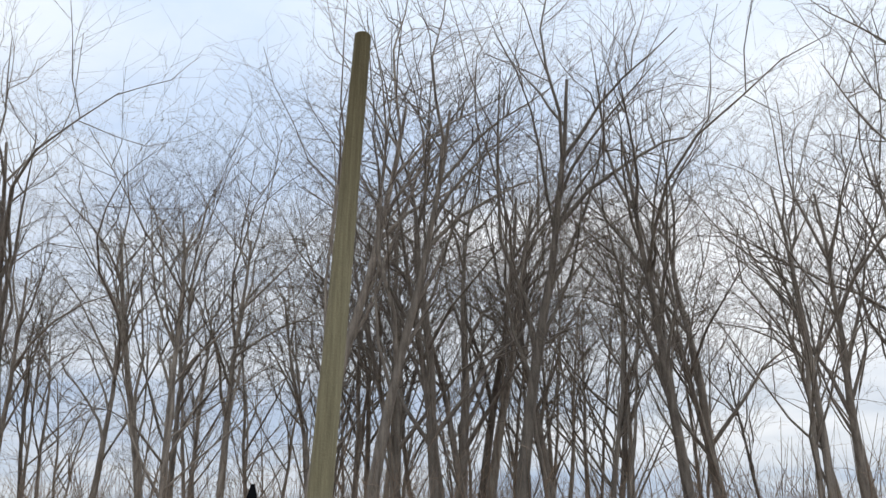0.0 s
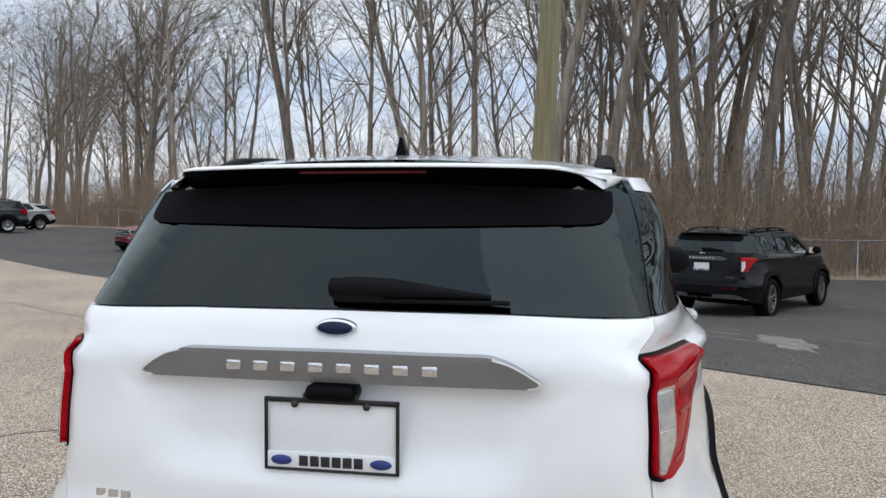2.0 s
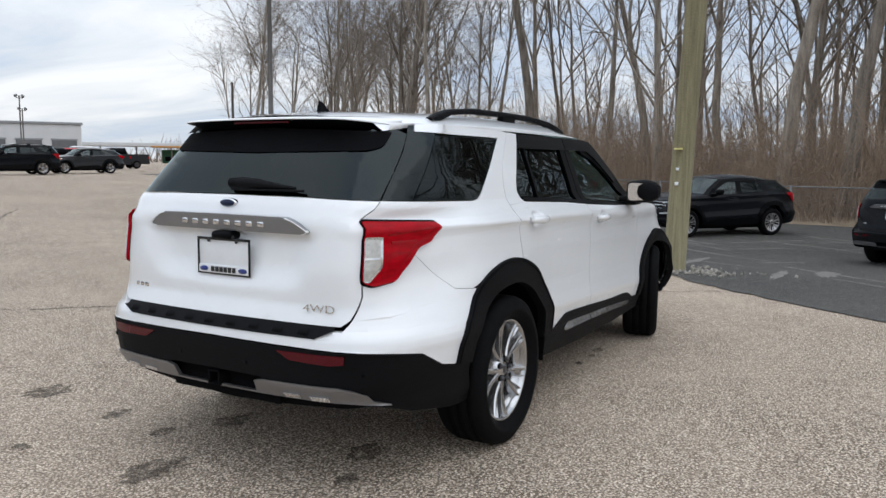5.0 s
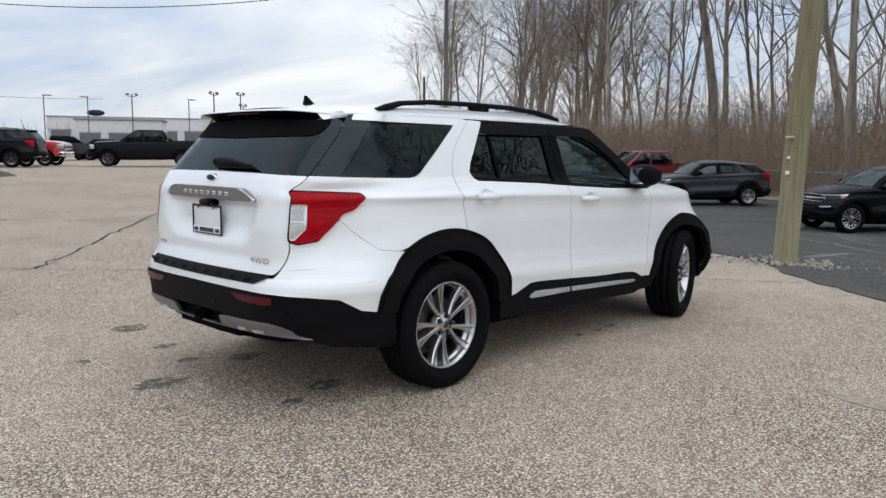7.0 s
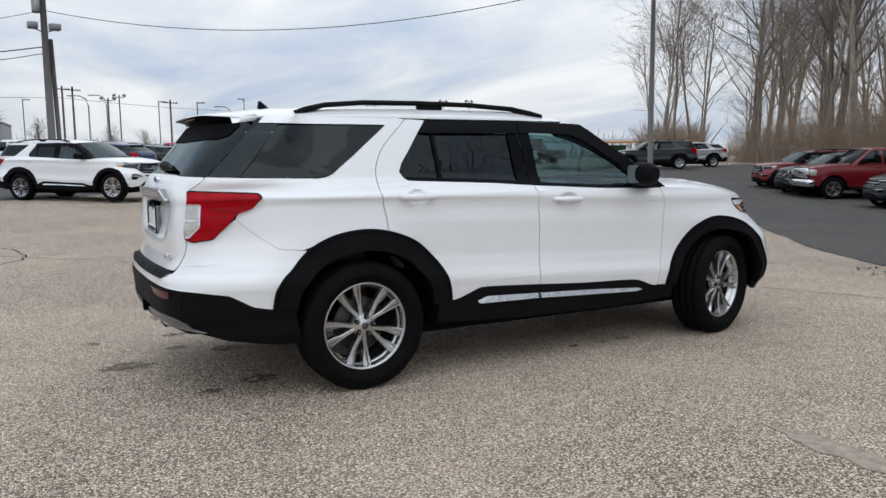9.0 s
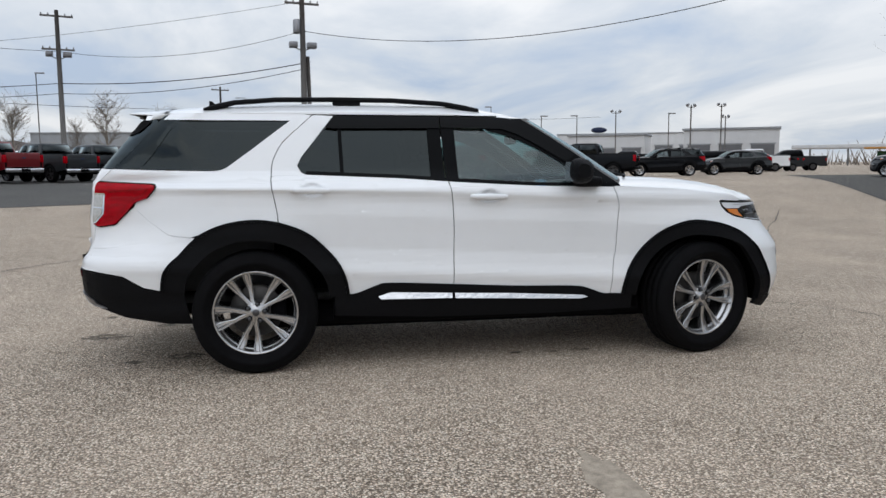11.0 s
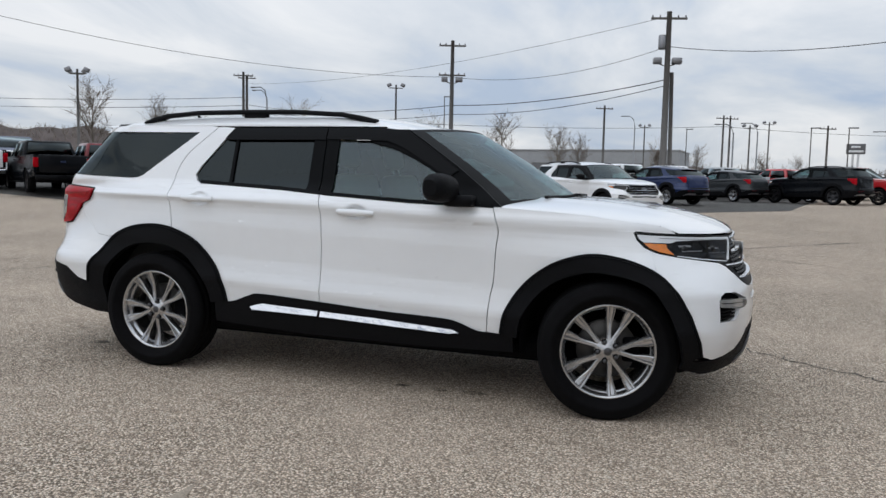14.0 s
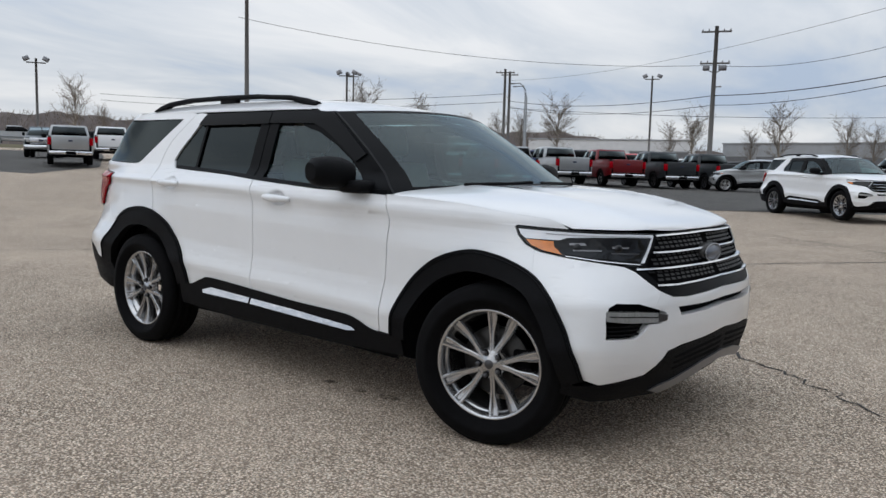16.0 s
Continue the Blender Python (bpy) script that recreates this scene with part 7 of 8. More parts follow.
copy_thing(GP, park(-12.4, 39.2, 141))
BP = pickup("dark blue crew-cab pickup truck showing its tailgate", "blue_paint", park(-16.2, 24.0, 146), rim="dark_alloy")
copy_thing(GP, park(-18.6, 22.0, 146))
suv("silver compact crossover at the end of the pickup row", "silver_paint", park(-8.8, 36.2, 205, *CROSS), 0, 0.0, GR, name="crossover")
copy_thing(RP, park(-21.2, 20.0, 147))
pickup("black crew-cab pickup truck showing its tailgate", "black_paint", park(-22.5, 18.3, 148), rim="dark_alloy")
WP = pickup("white crew-cab pickup truck showing its tailgate", "white", park(-26.5, 18.4, 146))
suv("white large SUV behind the white pickup", "white", park(-36.5, 24.5, 146, 1.0, 1.0, 1.04), 0, 0.0, GR)
copy_thing(BP, park(-31.0, 24.5, -35))
pickup("dark pickup truck facing the lot", "teal_paint", park(-47.5, 18.8, -28), rim="dark_alloy")
copy_thing(WP, park(-41.5, 20.0, 155))
copy_thing(SP, park(-35.6, 14.7, 156))
copy_thing(RP, park(-44.5, 12.2, -28))
# second row behind the crossovers
copy_thing(WP, park(-2.9, 41.5, 140))
copy_thing(WP, park(-0.4, 44.0, 140))
copy_thing(SP, park(2.6, 45.8, 140))
copy_thing(BR, park(6.2, 48.0, 145))
copy_thing(WP, park(-6.6, 43.6, 140))
suv("black three-row SUV standing across the lot", "black_paint", park(21.0, 40.0, 165), 0, 0.0, GR)
suv("dark grey compact crossover beside the black SUV", "gray_paint", park(26.8, 41.5, 162, *CROSS), 0, 0.0, GR, name="crossover")
# far rows: simpler vehicles


def far_vehicle(kind, paint):
    """A vehicle of the far rows: body, glazing, lamps and wheels."""
    names = {"pickup": ("pickup_truck", "pickup truck"), "suv": ("suv", "car"), "car": ("saloon_car", "car")}
    car = holder(names[kind][0], f"{paint.replace('_paint', '').replace('_', ' ')} {names[kind][1]} parked in the far rows", names[kind][1], park(0, 0, 0), GR)
    L, H = {"pickup": (5.9, 1.95), "suv": (4.9, 1.75), "car": (4.8, 1.48)}[kind]
    h = L / 2
    prof = {"pickup": [(-h, 0.5), (-h, 1.36), (-0.95, 1.36), (-0.95, 1.30), (1.3, 1.32), (h - 0.2, 1.25), (h, 1.1), (h, 0.5)],
            "suv": [(-h, 0.45), (-h, 1.0), (-h + 0.08, 1.2), (1.0, 1.15), (h - 0.35, 1.05), (h, 0.9), (h, 0.4)],
            "car": [(-h, 0.4), (-h, 0.98), (-1.0, 1.0), (0.8, 0.95), (h - 0.25, 0.85), (h, 0.65), (h, 0.35)]}[kind]
    both("body_side", skin(prof, lambda a, z, o=0.0: Vector((a, -(0.95 + o - 0.05 * smooth(0.9, 1.3, z)), z)), (3, 3), 0.95), M[paint], car)
    cab = bmesh.new()
    x0, x1, zb, fi, ri = {"pickup": (-1.0, 1.35, 1.28, 0.85, 0.2), "suv": (-h + 0.06, 1.05, 1.12, 0.75, 0.35), "car": (-1.75, 1.15, 0.92, 0.95, 0.75)}[kind]
    tapered(cab, (x0, -0.90), (x1, 0.90), zb, H, fi, ri, 0.17, 0.05)
    part("cabin", cab, M[paint], car)
    gl = bmesh.new()
    tapered(gl, (x0 + 0.05, -0.915), (x1 - 0.0, 0.915), zb + 0.07, H - 0.10, fi * 0.86, ri * 0.8, 0.135, 0.0)
    part("glazing", gl, M["gloss_black"], car, "dark glazing")
    fb = bmesh.new()
    tapered(fb, (x0 - 0.02, -0.76), (x1 + 0.03, 0.76), zb + 0.07, H - 0.10, fi * 0.86, ri * 0.8, 0.06, 0.0)
    part("windshield", fb, M["gloss_black"], car, "dark screens")
    both("tail_lamp", box((-h - 0.01, -0.94, 0.92), (-h + 0.1, -0.74, 1.16), 0.02), M["red_lens"], car, "red tail lamp")
    both("headlamp", box((h - 0.2, -0.92, 0.75), (h + 0.01, -0.62, 0.92), 0.02), M["clear_lens"], car, "clear headlamp")
    part("bumper", box((-h - 0.08, -0.92, 0.42), (-h + 0.1, 0.92, 0.64), 0.04), M["plastic"], car)
    part("bumper", box((h - 0.1, -0.92, 0.40), (h + 0.08, 0.92, 0.66), 0.04), M["plastic"], car)
    part("grille", box((h - 0.05, -0.55, 0.72), (h + 0.03, 0.55, 1.0), 0.02), M["lamp_dark"], car)
    R = 0.39 if kind == "pickup" else 0.35
    tyre = mesh_of("tyre", lathe([(0.0, -0.10), (R * 0.66, -0.10), (R * 0.68, -0.12), (R * 0.95, -0.11), (R, -0.06), (R, 0.1), (0, 0.1)], 16), M["tyre"])
    rim = mesh_of("rim", lathe([(0.0, -0.125), (R * 0.3, -0.12), (R * 0.62, -0.128)], 12), M["dark_alloy"])
    for wx in (-L * 0.3, L * 0.32):
        for s in (-1, 1):
            w = new("wheel", tyre)
            w.parent = car
            w.matrix_basis = pose(wx, s * 0.86, R, 0, 0, 0 if s < 0 else 180)
            r_ = new("rim", rim)
            r_.parent = w
    return car


kinds = [far_vehicle(k, p) for k, p in (("pickup", "white"), ("pickup", "silver_paint"), ("pickup", "gray_paint"), ("pickup", "bright_red_paint"), ("suv", "white"), ("suv", "gray_paint"), ("suv", "bright_red_paint"), ("suv", "blue_paint"), ("suv", "black_paint"), ("car", "gray_paint"))]
rng = random.Random(8)
spots = []
for row, (x0, y0, dx, dy, n, head) in enumerate(((-30, 40, 3.0, 2.6, 9, 140), (-42, 46, 3.1, 2.4, 12, 140), (-4, 52, 3.0, 0.6, 6, 140), (2, 62, 3.2, 1.0, 4, 150), (28, 66, 3.4, 1.6, 8, 150), (-12, 70, 3.3, 1.4, 11, 145), (30, 52, 3.4, 2.0, 5, 160), (12, 57, 3.3, 1.2, 6, 150), (-40, 62, 3.2, 1.8, 9, 140))):
    for k in range(n):
        spots.append((x0 + dx * k + rng.uniform(-0.3, 0.3), y0 + dy * k + rng.uniform(-0.3, 0.3), head + (180 if rng.random() < 0.25 else 0) + rng.uniform(-2, 2)))
for i, (x, y, hd) in enumerate(spots):
    src = kinds[i] if i < len(kinds) else rng.choice(kinds)
    at = pose(x, y, ground_z(x, y) + 0.008, 0, 0, hd)
    if i < len(kinds):
        src.matrix_basis = at
    else:
        copy_thing(src, at)

# raised road beyond the driveway, with its guard rail and traffic standing on it
ROAD_A, ROAD_B = Vector((-90.0, 16.0)), Vector((-61.0, 72.0))
road_dir = (ROAD_B - ROAD_A).normalized()
road_out = Vector((-road_dir.y, road_dir.x))
M["verge_grass"] = material("winter_verge", (0.15, 0.125, 0.075), 0.95, noise_scale=0.8, noise_amt=0.5, bump=0.6, bump_scale=14, color2=(0.09, 0.085, 0.045))
mound = bmesh.new()
add_grid(mound, [[Vector((*(ROAD_A + road_dir * u + road_out * v), z)) for v, z in ((-7.0, 0.6), (-3.0, 2.25), (-1.0, 2.65), (9.0, 2.75), (16.0, 0.8))] for u in lin(0, (ROAD_B - ROAD_A).length, 16)])
bmesh.ops.recalc_face_normals(mound, faces=mound.faces)
tagged(new("road_bank", mesh_of("road_bank", mound, M["verge_grass"])), "low grassy bank that carries the road", "bank", kind="structure")
guard = holder("guard_rail", "galvanised road guard rail on steel posts", "guard rail", Matrix.Identity(4))
for zz in (3.05, 3.45):
    gb = bmesh.new()
    add_tube(gb, [Vector((*(ROAD_A + road_dir * u - road_out * 0.5), zz)) for u in lin(0, (ROAD_B - ROAD_A).length, 12)], 0.10, 6)
    part("rail", gb, M["galv"], guard)
stake = mesh_of("post", box((-0.07, -0.07, 2.3), (0.07, 0.07, 3.6), 0.01), M["galv"])
for u in lin(0, (ROAD_B - ROAD_A).length, 16):
    ob = new("post", stake)
    ob.parent = guard
    at = ROAD_A + road_dir * u - road_out * 0.65
    ob.matrix_basis = Matrix.Translation((at.x, at.y, 0))
road_head = math.degrees(math.atan2(road_dir.y, road_dir.x))
for u, v, k in ((10, 2.5, 4), (17, 2.5, 1), (24, 6, 5), (31, 2.5, 4), (37.5, 2.5, 7), (46, 6, 0), (53, 2.5, 9)):
    at = ROAD_A + road_dir * u + road_out * v
    copy_thing(kinds[k], pose(at.x, at.y, 2.70 + 0.01 * v, 0, 0, road_head + (180 if v > 4 else 0)))

# ---------- poles, wires, lamps ----------
M["wood_pole"] = material("weathered_pole_wood", (0.27, 0.24, 0.14), 0.9, noise_scale=3.5, noise_amt=0.4, bump=0.9, bump_scale=30, stretch=(8, 8, 0.35), color2=(0.15, 0.13, 0.075))
M["grey_pole"] = material("grey_pole", (0.16, 0.15, 0.14), 0.8, noise_scale=2, noise_amt=0.3, stretch=(5, 5, 0.5))
M["wire"] = material("black_cable", (0.02, 0.02, 0.022), 0.6, noise_scale=4, noise_amt=0.2)
M["gravel"] = material("pale_gravel", (0.40, 0.37, 0.32), 0.9, noise_scale=12, noise_amt=0.4, random_amt=0.35)

near = holder("utility_pole", "greenish weathered round wooden pole in gravel", "pole", Matrix.Translation((6.70, 0.03, ground_z(6.7, 0.03))))
pb = bmesh.new()
add_tube(pb, [(0, 0, -0.2), (0.03, -0.07, 1.9), (0.08, -0.20, 5.0), (0.14, -0.36, 9.5)], [0.165, 0.158, 0.148, 0.13], 20)
part("shaft", pb, M["wood_pole"], near)
part("tag", box((-0.19, -0.02, 1.80), (-0.14, 0.10, 1.825), 0.004, pose(0, 0, 0, 0, 0, 25)), material("yellow_tag", (0.65, 0.60, 0.22), 0.5, noise_scale=20, noise_amt=0.2), near, "small yellow tag")
part("tag", box((-0.175, 0.02, 1.50), (-0.145, 0.06, 1.54), 0.004, pose(0, 0, 0, 0, 0, 25)), M["plate"], near, "small white tag")
part("tag", box((-0.175, 0.02, 1.28), (-0.145, 0.07, 1.33), 0.004, pose(0, 0, 0, 0, 0, 25)), M["plate"], near, "small white tag")
rng = random.Random(3)
stone = bmesh.new()
bmesh.ops.create_icosphere(stone, subdivisions=1, radius=1.0)
for v in stone.verts:
    v.co *= rng.uniform(0.7, 1.15)
stone_me = mesh_of("stone", stone, M["gravel"], False)
heap = holder("gravel_heap", "loose pale stones round the pole's foot", "gravel", Matrix.Identity(4))
for k in range(230):
    a, r = rng.uniform(0, 6.28), 0.2 + abs(rng.gauss(0, 0.34))
    x, y = 6.68 + r * math.cos(a) * 1.15 - 0.1, 0.0 + r * math.sin(a) * 1.3 - 0.15
    ob = new("stone", stone_me)
    ob.parent = heap
    sz = rng.uniform(0.012, 0.045)
    ob.matrix_basis = Matrix.Translation(on_ground(x, y, 0.012 + sz * 0.3)) @ pose(0, 0, 0, rng.uniform(0, 90), rng.uniform(0, 90), rng.uniform(0, 360)) @ Matrix.Diagonal((sz, sz * 0.8, sz * 0.6, 1))


def line_pole(x, y, top, arms=1, lamps=0, label="tall grey utility pole with crossarms", r=0.17, turn=25, box_at=0.0):
    g = ground_z(x, y)
    p = holder("utility_pole", label, "utility pole", pose(x, y, g, 0, 0, turn), "utility poles along the lot")
    bm = bmesh.new()
    add_tube(bm, [(0, 0, -0.2), (0, 0, (top - g) * 0.5), (0, 0, top - g)], [r * 1.15, r, r * 0.8], 10)
    part("shaft", bm, M["grey_pole"], p)
    for k in range(arms):
        z = top - g - 0.45 - 2.6 * k
        part("crossarm", box((-1.2, -0.07, z - 0.07), (1.2, 0.07, z + 0.07), 0.02), M["grey_pole"], p)
        for s in (-1.1, -0.6, 0.6, 1.1):
            b = lathe([(0.0, 0.0), (0.05, 0.0), (0.055, 0.1), (0.03, 0.16), (0.0, 0.18)], 8, axis="z", m=Matrix.Translation((s, 0, z + 0.07)))
            part("insulator", b, M["satin"], p)
    for k in range(lamps):
        s = -1 if k % 2 else 1
        z = (top - g) * 0.72
        b = box((s * 0.35 - 0.05, -0.25, z), (s * 0.95, 0.25, z + 0.42), 0.06, pose(0, 0, 0, 0, 0, 0))
        part("flood_lamp", b, M["satin"], p, "grey flood lamp")
        ab = bmesh.new()
        add_tube(ab, [(0, 0, z - 0.2), (s * 0.5, 0, z)], 0.04, 6)
        part("bracket", ab, M["grey_pole"], p)
    if box_at:
        tb = lathe([(0.0, 0), (0.24, 0), (0.26, 0.1), (0.26, 0.85), (0.2, 0.95), (0.0, 0.97)], 14, axis="z", m=Matrix.Translation((-0.4, 0, box_at - g)))
        part("transformer", tb, M["satin"], p, "grey transformer can")
    return p


UB = line_pole(-1.1, 50.0, 12.9, 1, 2, "tall weathered utility pole with flood lamps and a transformer", 0.21, 15, 10.4)
ub2 = bmesh.new()
add_tube(ub2, [(0.55, 0.2, -0.2), (0.35, 0.1, 8.4)], [0.15, 0.13], 10)
part("stub_pole", ub2, M["grey_pole"], UB)
line_pole(-20.3, 61.5, 13.7, 2, 2, "tall utility pole with two crossarms and flood lamps", 0.2, 20)
line_pole(-58.3, 87.0, 15.0, 1, 0, r=0.2)
line_pole(-53.3, 78.6, 14.1, 1, 0, r=0.18)
line_pole(24.3, 23.6, 12.5, 0, 0, "tall thin grey pole by the fence row", 0.12)
line_pole(58.7, 59.7, 9.8, 0, 0, "short grey pole by the wood's edge", 0.16)
line_pole(-44.65, 32.3, 15.0, 0, 0, "tall plain steel pole", 0.16)
line_pole(-12.2, 104.0, 12.0, 1, 0, r=0.16)
line_pole(3.6, 124.0, 12.2, 1, 0, r=0.16)
line_pole(17.0, 113.0, 9.8, 1, 0, r=0.15)
line_pole(4.4, 115.0, 11.4, 1, 0, r=0.15)


def lot_lamp(x, y, top, kind, turn):
    g = ground_z(x, y)
    p = holder("lamp_post", "grey lot lamp on a thin steel post", "lamp post", pose(x, y, g, 0, 0, turn), "lamp posts of the lot")
    h = top - g
    bm = bmesh.new()
    if kind == "curved":
        add_tube(bm, [(0, 0, -0.1), (0, 0, h * 0.86), (0.25, 0, h * 0.96), (0.8, 0, h), (1.7, 0, h)], [0.11, 0.08, 0.07, 0.06, 0.05], 8)
        part("post", bm, M["galv"], p)
        part("lamp_head", box((1.5, -0.12, h - 0.08), (2.1, 0.12, h + 0.06), 0.04), M["satin"], p)
    elif kind == "flood":
        add_tube(bm, [(0, 0, -0.1), (0, 0, h)], [0.10, 0.075], 8)
        part("post", bm, M["grey_pole"], p)
        part("crossbar", box((-0.6, -0.04, h - 0.33), (0.6, 0.04, h - 0.25), 0.01), M["grey_pole"], p)
        for s in (-1, 1):
            part("flood_lamp", box((-0.2, -0.13, -0.13), (0.2, 0.13, 0.17), 0.04, pose(s * 0.6, 0, h - 0.05, 0, s * 25, 0)), M["satin"], p)
    else:
        add_tube(bm, [(0, 0, -0.1), (0, 0, h)], [0.085, 0.06], 8)
        part("post", bm, M["grey_pole"], p)
        part("lamp_head", box((-0.1, -0.16, h - 0.05), (0.95, 0.16, h + 0.1), 0.03), M["satin"], p)
    return p


for x, y, top, kind, turn in ((-39.7, 37.8, 8.4, "flood", 30), (-53.6, 52.1, 10.6, "flood", 30), (-51.4, 20.1, 8.0, "flood", 60), (-25.0, 59.8, 9.7, "flood", 20), (-50.7, 79.8, 12.0, "curved", 180),
                              (-45.6, 71.6, 11.3, "curved", 180), (-9.0, 114.5, 11.4, "curved", 180), (-32.5, 95.0, 12.5, "plain", 0), (-6.4, 100.0, 9.0, "flood", 0), (-1.7, 120.0, 9.8, "plain", 0), (8.7, 100.0, 9.3, "flood", 10),
                              (5.8, 84.4, 7.8, "flood", 0), (4.3, 89.5, 8.3, "curved", 180), (13.9, 103.5, 8.8, "plain", 0), (16.5, 92.0, 8.0, "plain", 0), (27.2, 111.2, 10.0, "plain", 180), (7.6, 104.0, 9.5, "curved", 180),
                              (33.0, 104.0, 8.2, "plain", 0), (37.0, 100.0, 8.0, "plain", 180), (42.0, 98.0, 8.6, "flood", 0), (48.0, 94.0, 8.0, "plain", 0), (53.5, 90.0, 9.0, "flood", 20), (46.0, 84.0, 8.4, "flood", 20), (57.0, 95.0, 7.8, "flood", 20), (22.0, 98.0, 8.0, "curved", 180)):
    lot_lamp(x, y, top, kind, turn)


def cable(a, b, sag, r=0.018):
    a, b = Vector(a), Vector(b)
    pts = [a.lerp(b, t) - Vector((0, 0, 4 * sag * t * (1 - t))) for t in lin(0, 1, 20)]
    bm = bmesh.new()
    add_tube(bm, pts, r, 5)
    tagged(new("overhead_cable", mesh_of("overhead_cable", bm, M["wire"])), "thin black overhead cable between poles", "cable", "overhead cables")


cable((-1.1, 50, 10.6), (24.3, 23.6, 10.3), 2.0, 0.022)
cable((-1.1, 50, 10.6), (-20.3, 61.5, 10.5), 1.0)
cable((-1.1, 50, 8.4), (-20.3, 61.5, 8.0), 0.5, 0.035)
cable((-1.1, 50, 8.0), (-20.3, 61.5, 7.2), 0.6, 0.025)
cable((-1.1, 50, 12.6), (-60, 90, 14.2), 1.2, 0.015)
cable((-20.3, 61.5, 8.0), (-58.3, 87, 11.0), 0.8, 0.03)
cable((-20.3, 61.5, 7.2), (-58.3, 87, 10.2), 0.9, 0.025)
cable((-20.3, 61.5, 10.5), (-45.0, 31.8, 12.0), 1.2)
cable((-53.3, 78.6, 11.0), (-120, 60, 12.0), 1.0, 0.03)
cable((-53.3, 78.6, 10.0), (-120, 60, 11.0), 1.0, 0.03)
cable((-58.3, 87, 11.5), (-53.3, 78.6, 11.0), 0.2, 0.03)
cable((-58.3, 87, 10.0), (3.6, 124, 10.5), 1.0, 0.03)
cable((3.6, 124, 10.5), (60, 150, 11), 1.0, 0.03)

# ---------- buildings and far trees ----------
M["wall_white"] = material("white_cladding", (0.60, 0.60, 0.60), 0.7, noise_scale=0.6, noise_amt=0.12)
M["wall_grey"] = material("grey_cladding", (0.30, 0.31, 0.32), 0.7, noise_scale=0.6, noise_amt=0.15)
M["door_grey"] = material("roller_door", (0.12, 0.12, 0.125), 0.6, noise_scale=2, noise_amt=0.2)
M["green"] = material("green_fascia", (0.02, 0.14, 0.06), 0.5, noise_scale=1, noise_amt=0.2)
M["orange"] = material("orange_fascia", (0.55, 0.26, 0.05), 0.5, noise_scale=1, noise_amt=0.2)


def hall(label, x, y, turn, w, d, h, doors, wall="wall_white", band=None):
    b = holder("building", label, "building", pose(x, y, ground_z(x, y) - 0.1, 0, 0, turn))
    part("wall", box((-w / 2, 0, 0), (w / 2, d, h), 0.03), M[wall], b)
    part("roof", box((-w / 2 - 0.2, -0.2, h), (w / 2 + 0.2, d, h + 0.35), 0.05), M["wall_grey"] if band is None else M[band], b)
    for k in range(doors):
        cx = -w / 2 + w * (k + 0.5) / doors
        part("roller_door", box((cx - w / doors * 0.36, -0.08, 0), (cx + w / doors * 0.36, 0.02, h * 0.62), 0.02), M["door_grey"], b)
        part("door_frame", box((cx - w / doors * 0.39, -0.10, h * 0.62), (cx + w / doors * 0.39, -0.02, h * 0.66), 0.02), M["wall_grey"], b)
    return b


hall("white service hall with grey roller doors", 59.5, 97.8, -32, 13, 10, 5.6, 3)
hall("long low white workshop behind the lot", 45.8, 111.0, -32, 12, 8, 5.2, 3, "wall_white")
dl = hall("white dealership showroom with a dark glazed front", 94.0, 214.0, -28, 42, 22, 9.6, 6)
sg = lathe([(0.0, 0.25), (1.0, 0.25), (1.05, 0.15), (1.05, -0.25), (0.0, -0.25)], 28, m=Matrix.Diagonal((2.2, 1.0, 0.82, 1)))
bmesh.ops.transform(sg, matrix=Matrix.Translation((-8.4, -0.4, 10.9)), verts=sg.verts)
part("oval_sign", sg, M["emblem_blue"], dl, "plain dark blue oval sign")
hall("far grey factory hall", -35.0, 190.0, -5, 60, 20, 8.0, 8, "wall_grey")
hall("far pale flat-roofed warehouse", -85.0, 170.0, 20, 40, 20, 7.0, 5, "wall_white")
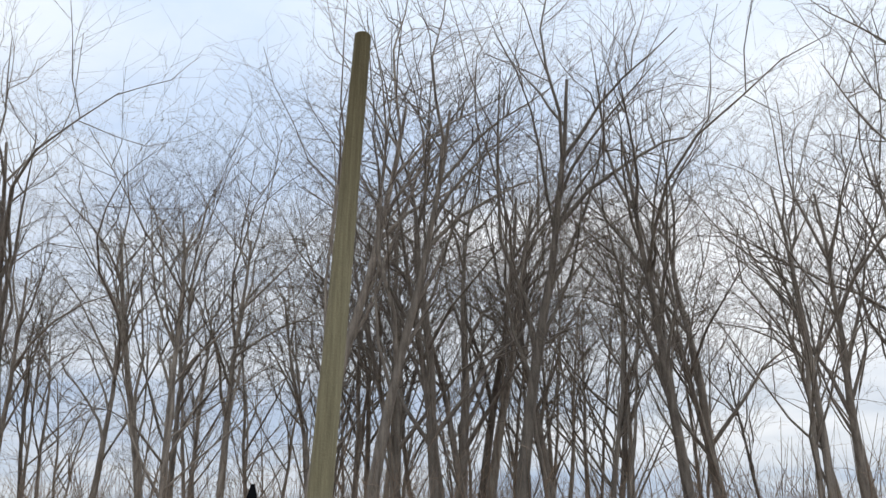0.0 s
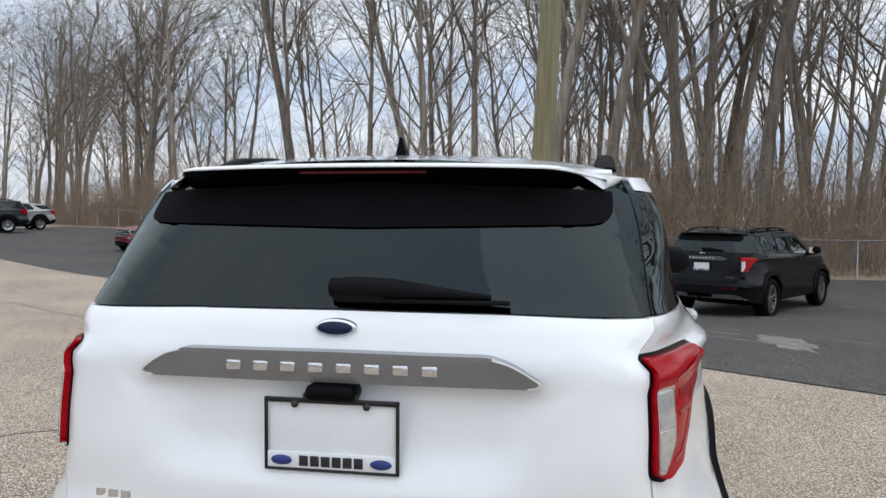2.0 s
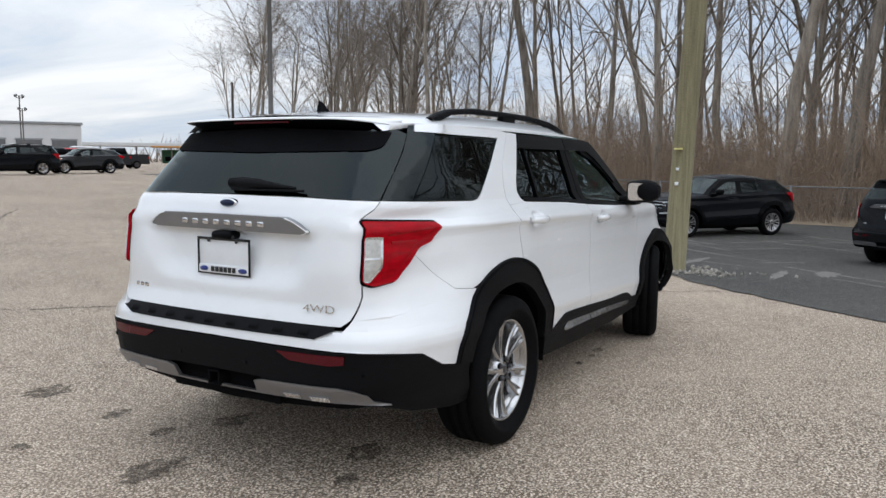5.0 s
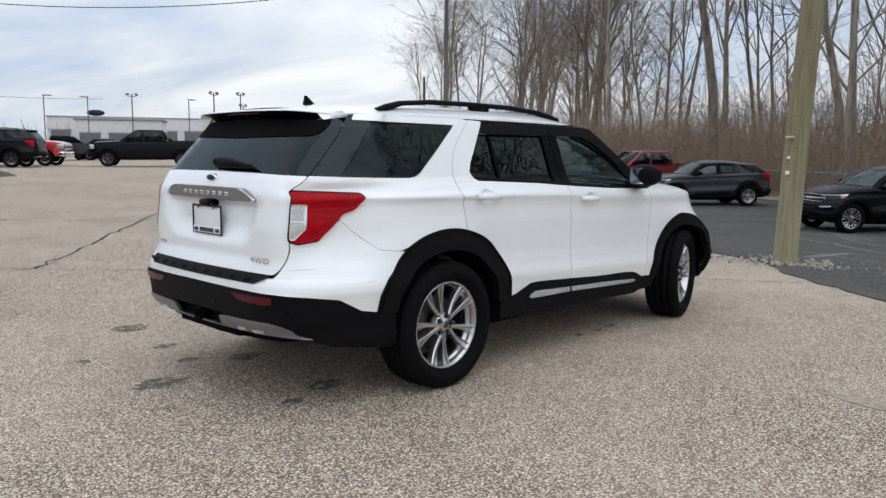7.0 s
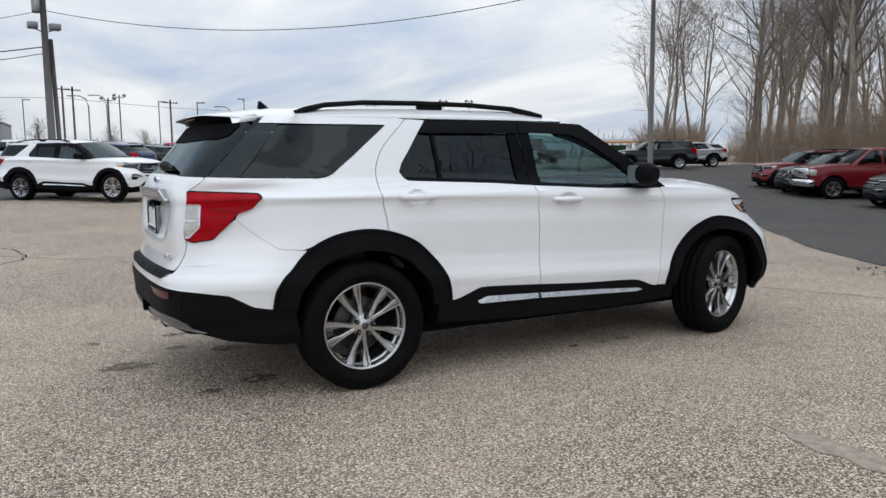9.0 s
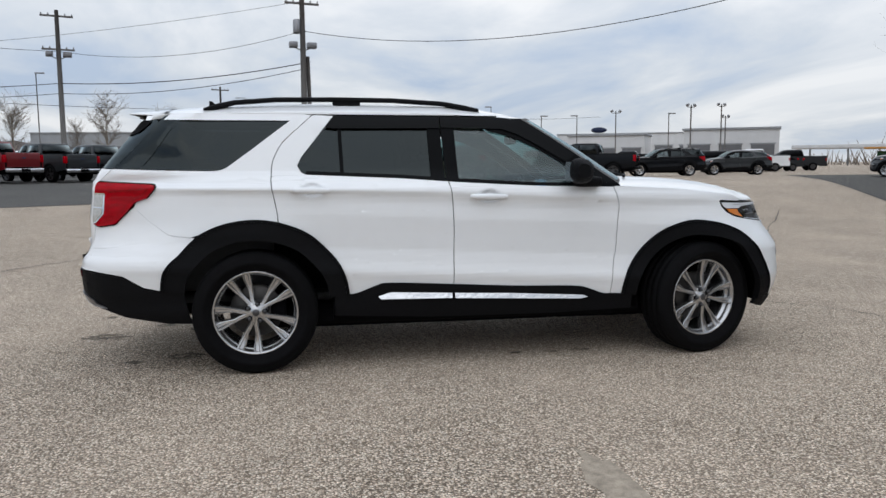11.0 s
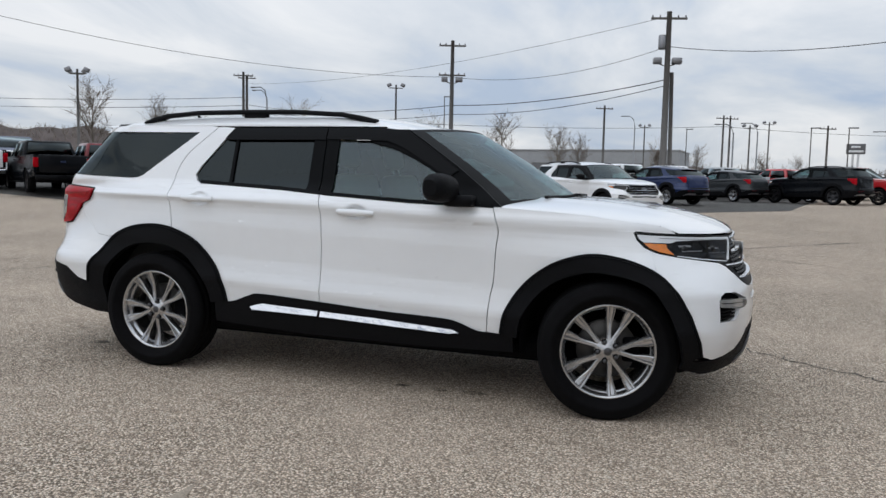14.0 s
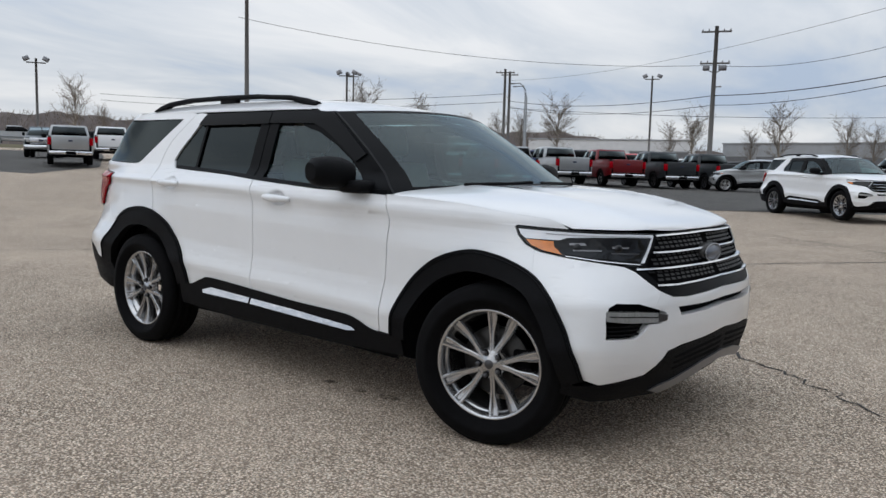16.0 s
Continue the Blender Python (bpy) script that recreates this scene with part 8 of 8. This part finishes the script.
st = holder("filling_station", "filling station canopy with green and orange fascia", "building", pose(111.0, 130.0, 0, 0, 0, -42))
part("canopy", box((-16, -4, 3.9), (9, 4, 4.7), 0.08), M["wall_white"], st, "pale canopy roof")
part("fascia", box((-3, -4.06, 3.75), (9.05, 4.05, 4.05), 0.02), M["orange"], st)
part("kiosk", box((-1, 2, 0), (6, 8, 3.3), 0.05), M["green"], st, "green kiosk")
part("shop_window", box((-0.4, 1.93, 0.9), (5.4, 2.02, 1.9), 0.02), M["gloss_black"], st, "dark shop window")
for cx in (-13, -6, 1, 7):
    part("column", box((cx - 0.15, -0.15, 0), (cx + 0.15, 0.15, 3.9), 0.03), M["wall_grey"], st)
bs = holder("pylon_sign", "dark sign board on two posts", "sign", pose(22.0, 122.0, 0.4, 0, 0, -15))
part("board", box((-1.25, -0.2, 5.9), (1.25, 0.2, 7.4), 0.06), M["door_grey"], bs)
part("post", box((-0.5, -0.15, 0), (-0.2, 0.15, 5.9), 0.02), M["wall_white"], bs)
part("post", box((0.2, -0.15, 0), (0.5, 0.15, 5.9), 0.02), M["wall_white"], bs)
part("plain_bar", box((-1.0, -0.24, 6.15), (1.0, -0.19, 6.45), 0.01), M["plate"], bs)
part("plain_bar", box((-0.6, -0.24, 6.8), (0.6, -0.19, 7.1), 0.01), M["plate"], bs)

rng = random.Random(17)
for x, y, top in ((-49.4, 49.4, 9.6), (-45.6, 52.8, 8.8), (-52.5, 90.7, 12.6), (-62.3, 96.6, 10.6), (-95.5, 43.9, 11.8), (-39.7, 107.5, 11.0), (-28.7, 111.3, 11.7), (-20.3, 113.3, 10.0), (-17.5, 116, 9.0), (-72, 104, 11.0), (-45, 112, 9.5), (-6, 118, 8.0), (0, 121, 7.5),
                  (-100, 50, 9), (-66, 88, 9.5), (-80, 96, 10), (9, 112, 6.5), (14, 118, 6.0), (-88, 70, 10), (-34, 116, 8.5)):
    plant(rng.choice(SMALL_KINDS), x, y, (top - 0.4 - ground_z(x, y)) / 9.8, rng.uniform(0, 360), "bare rounded street tree beyond the lot", "street trees beyond the lot")
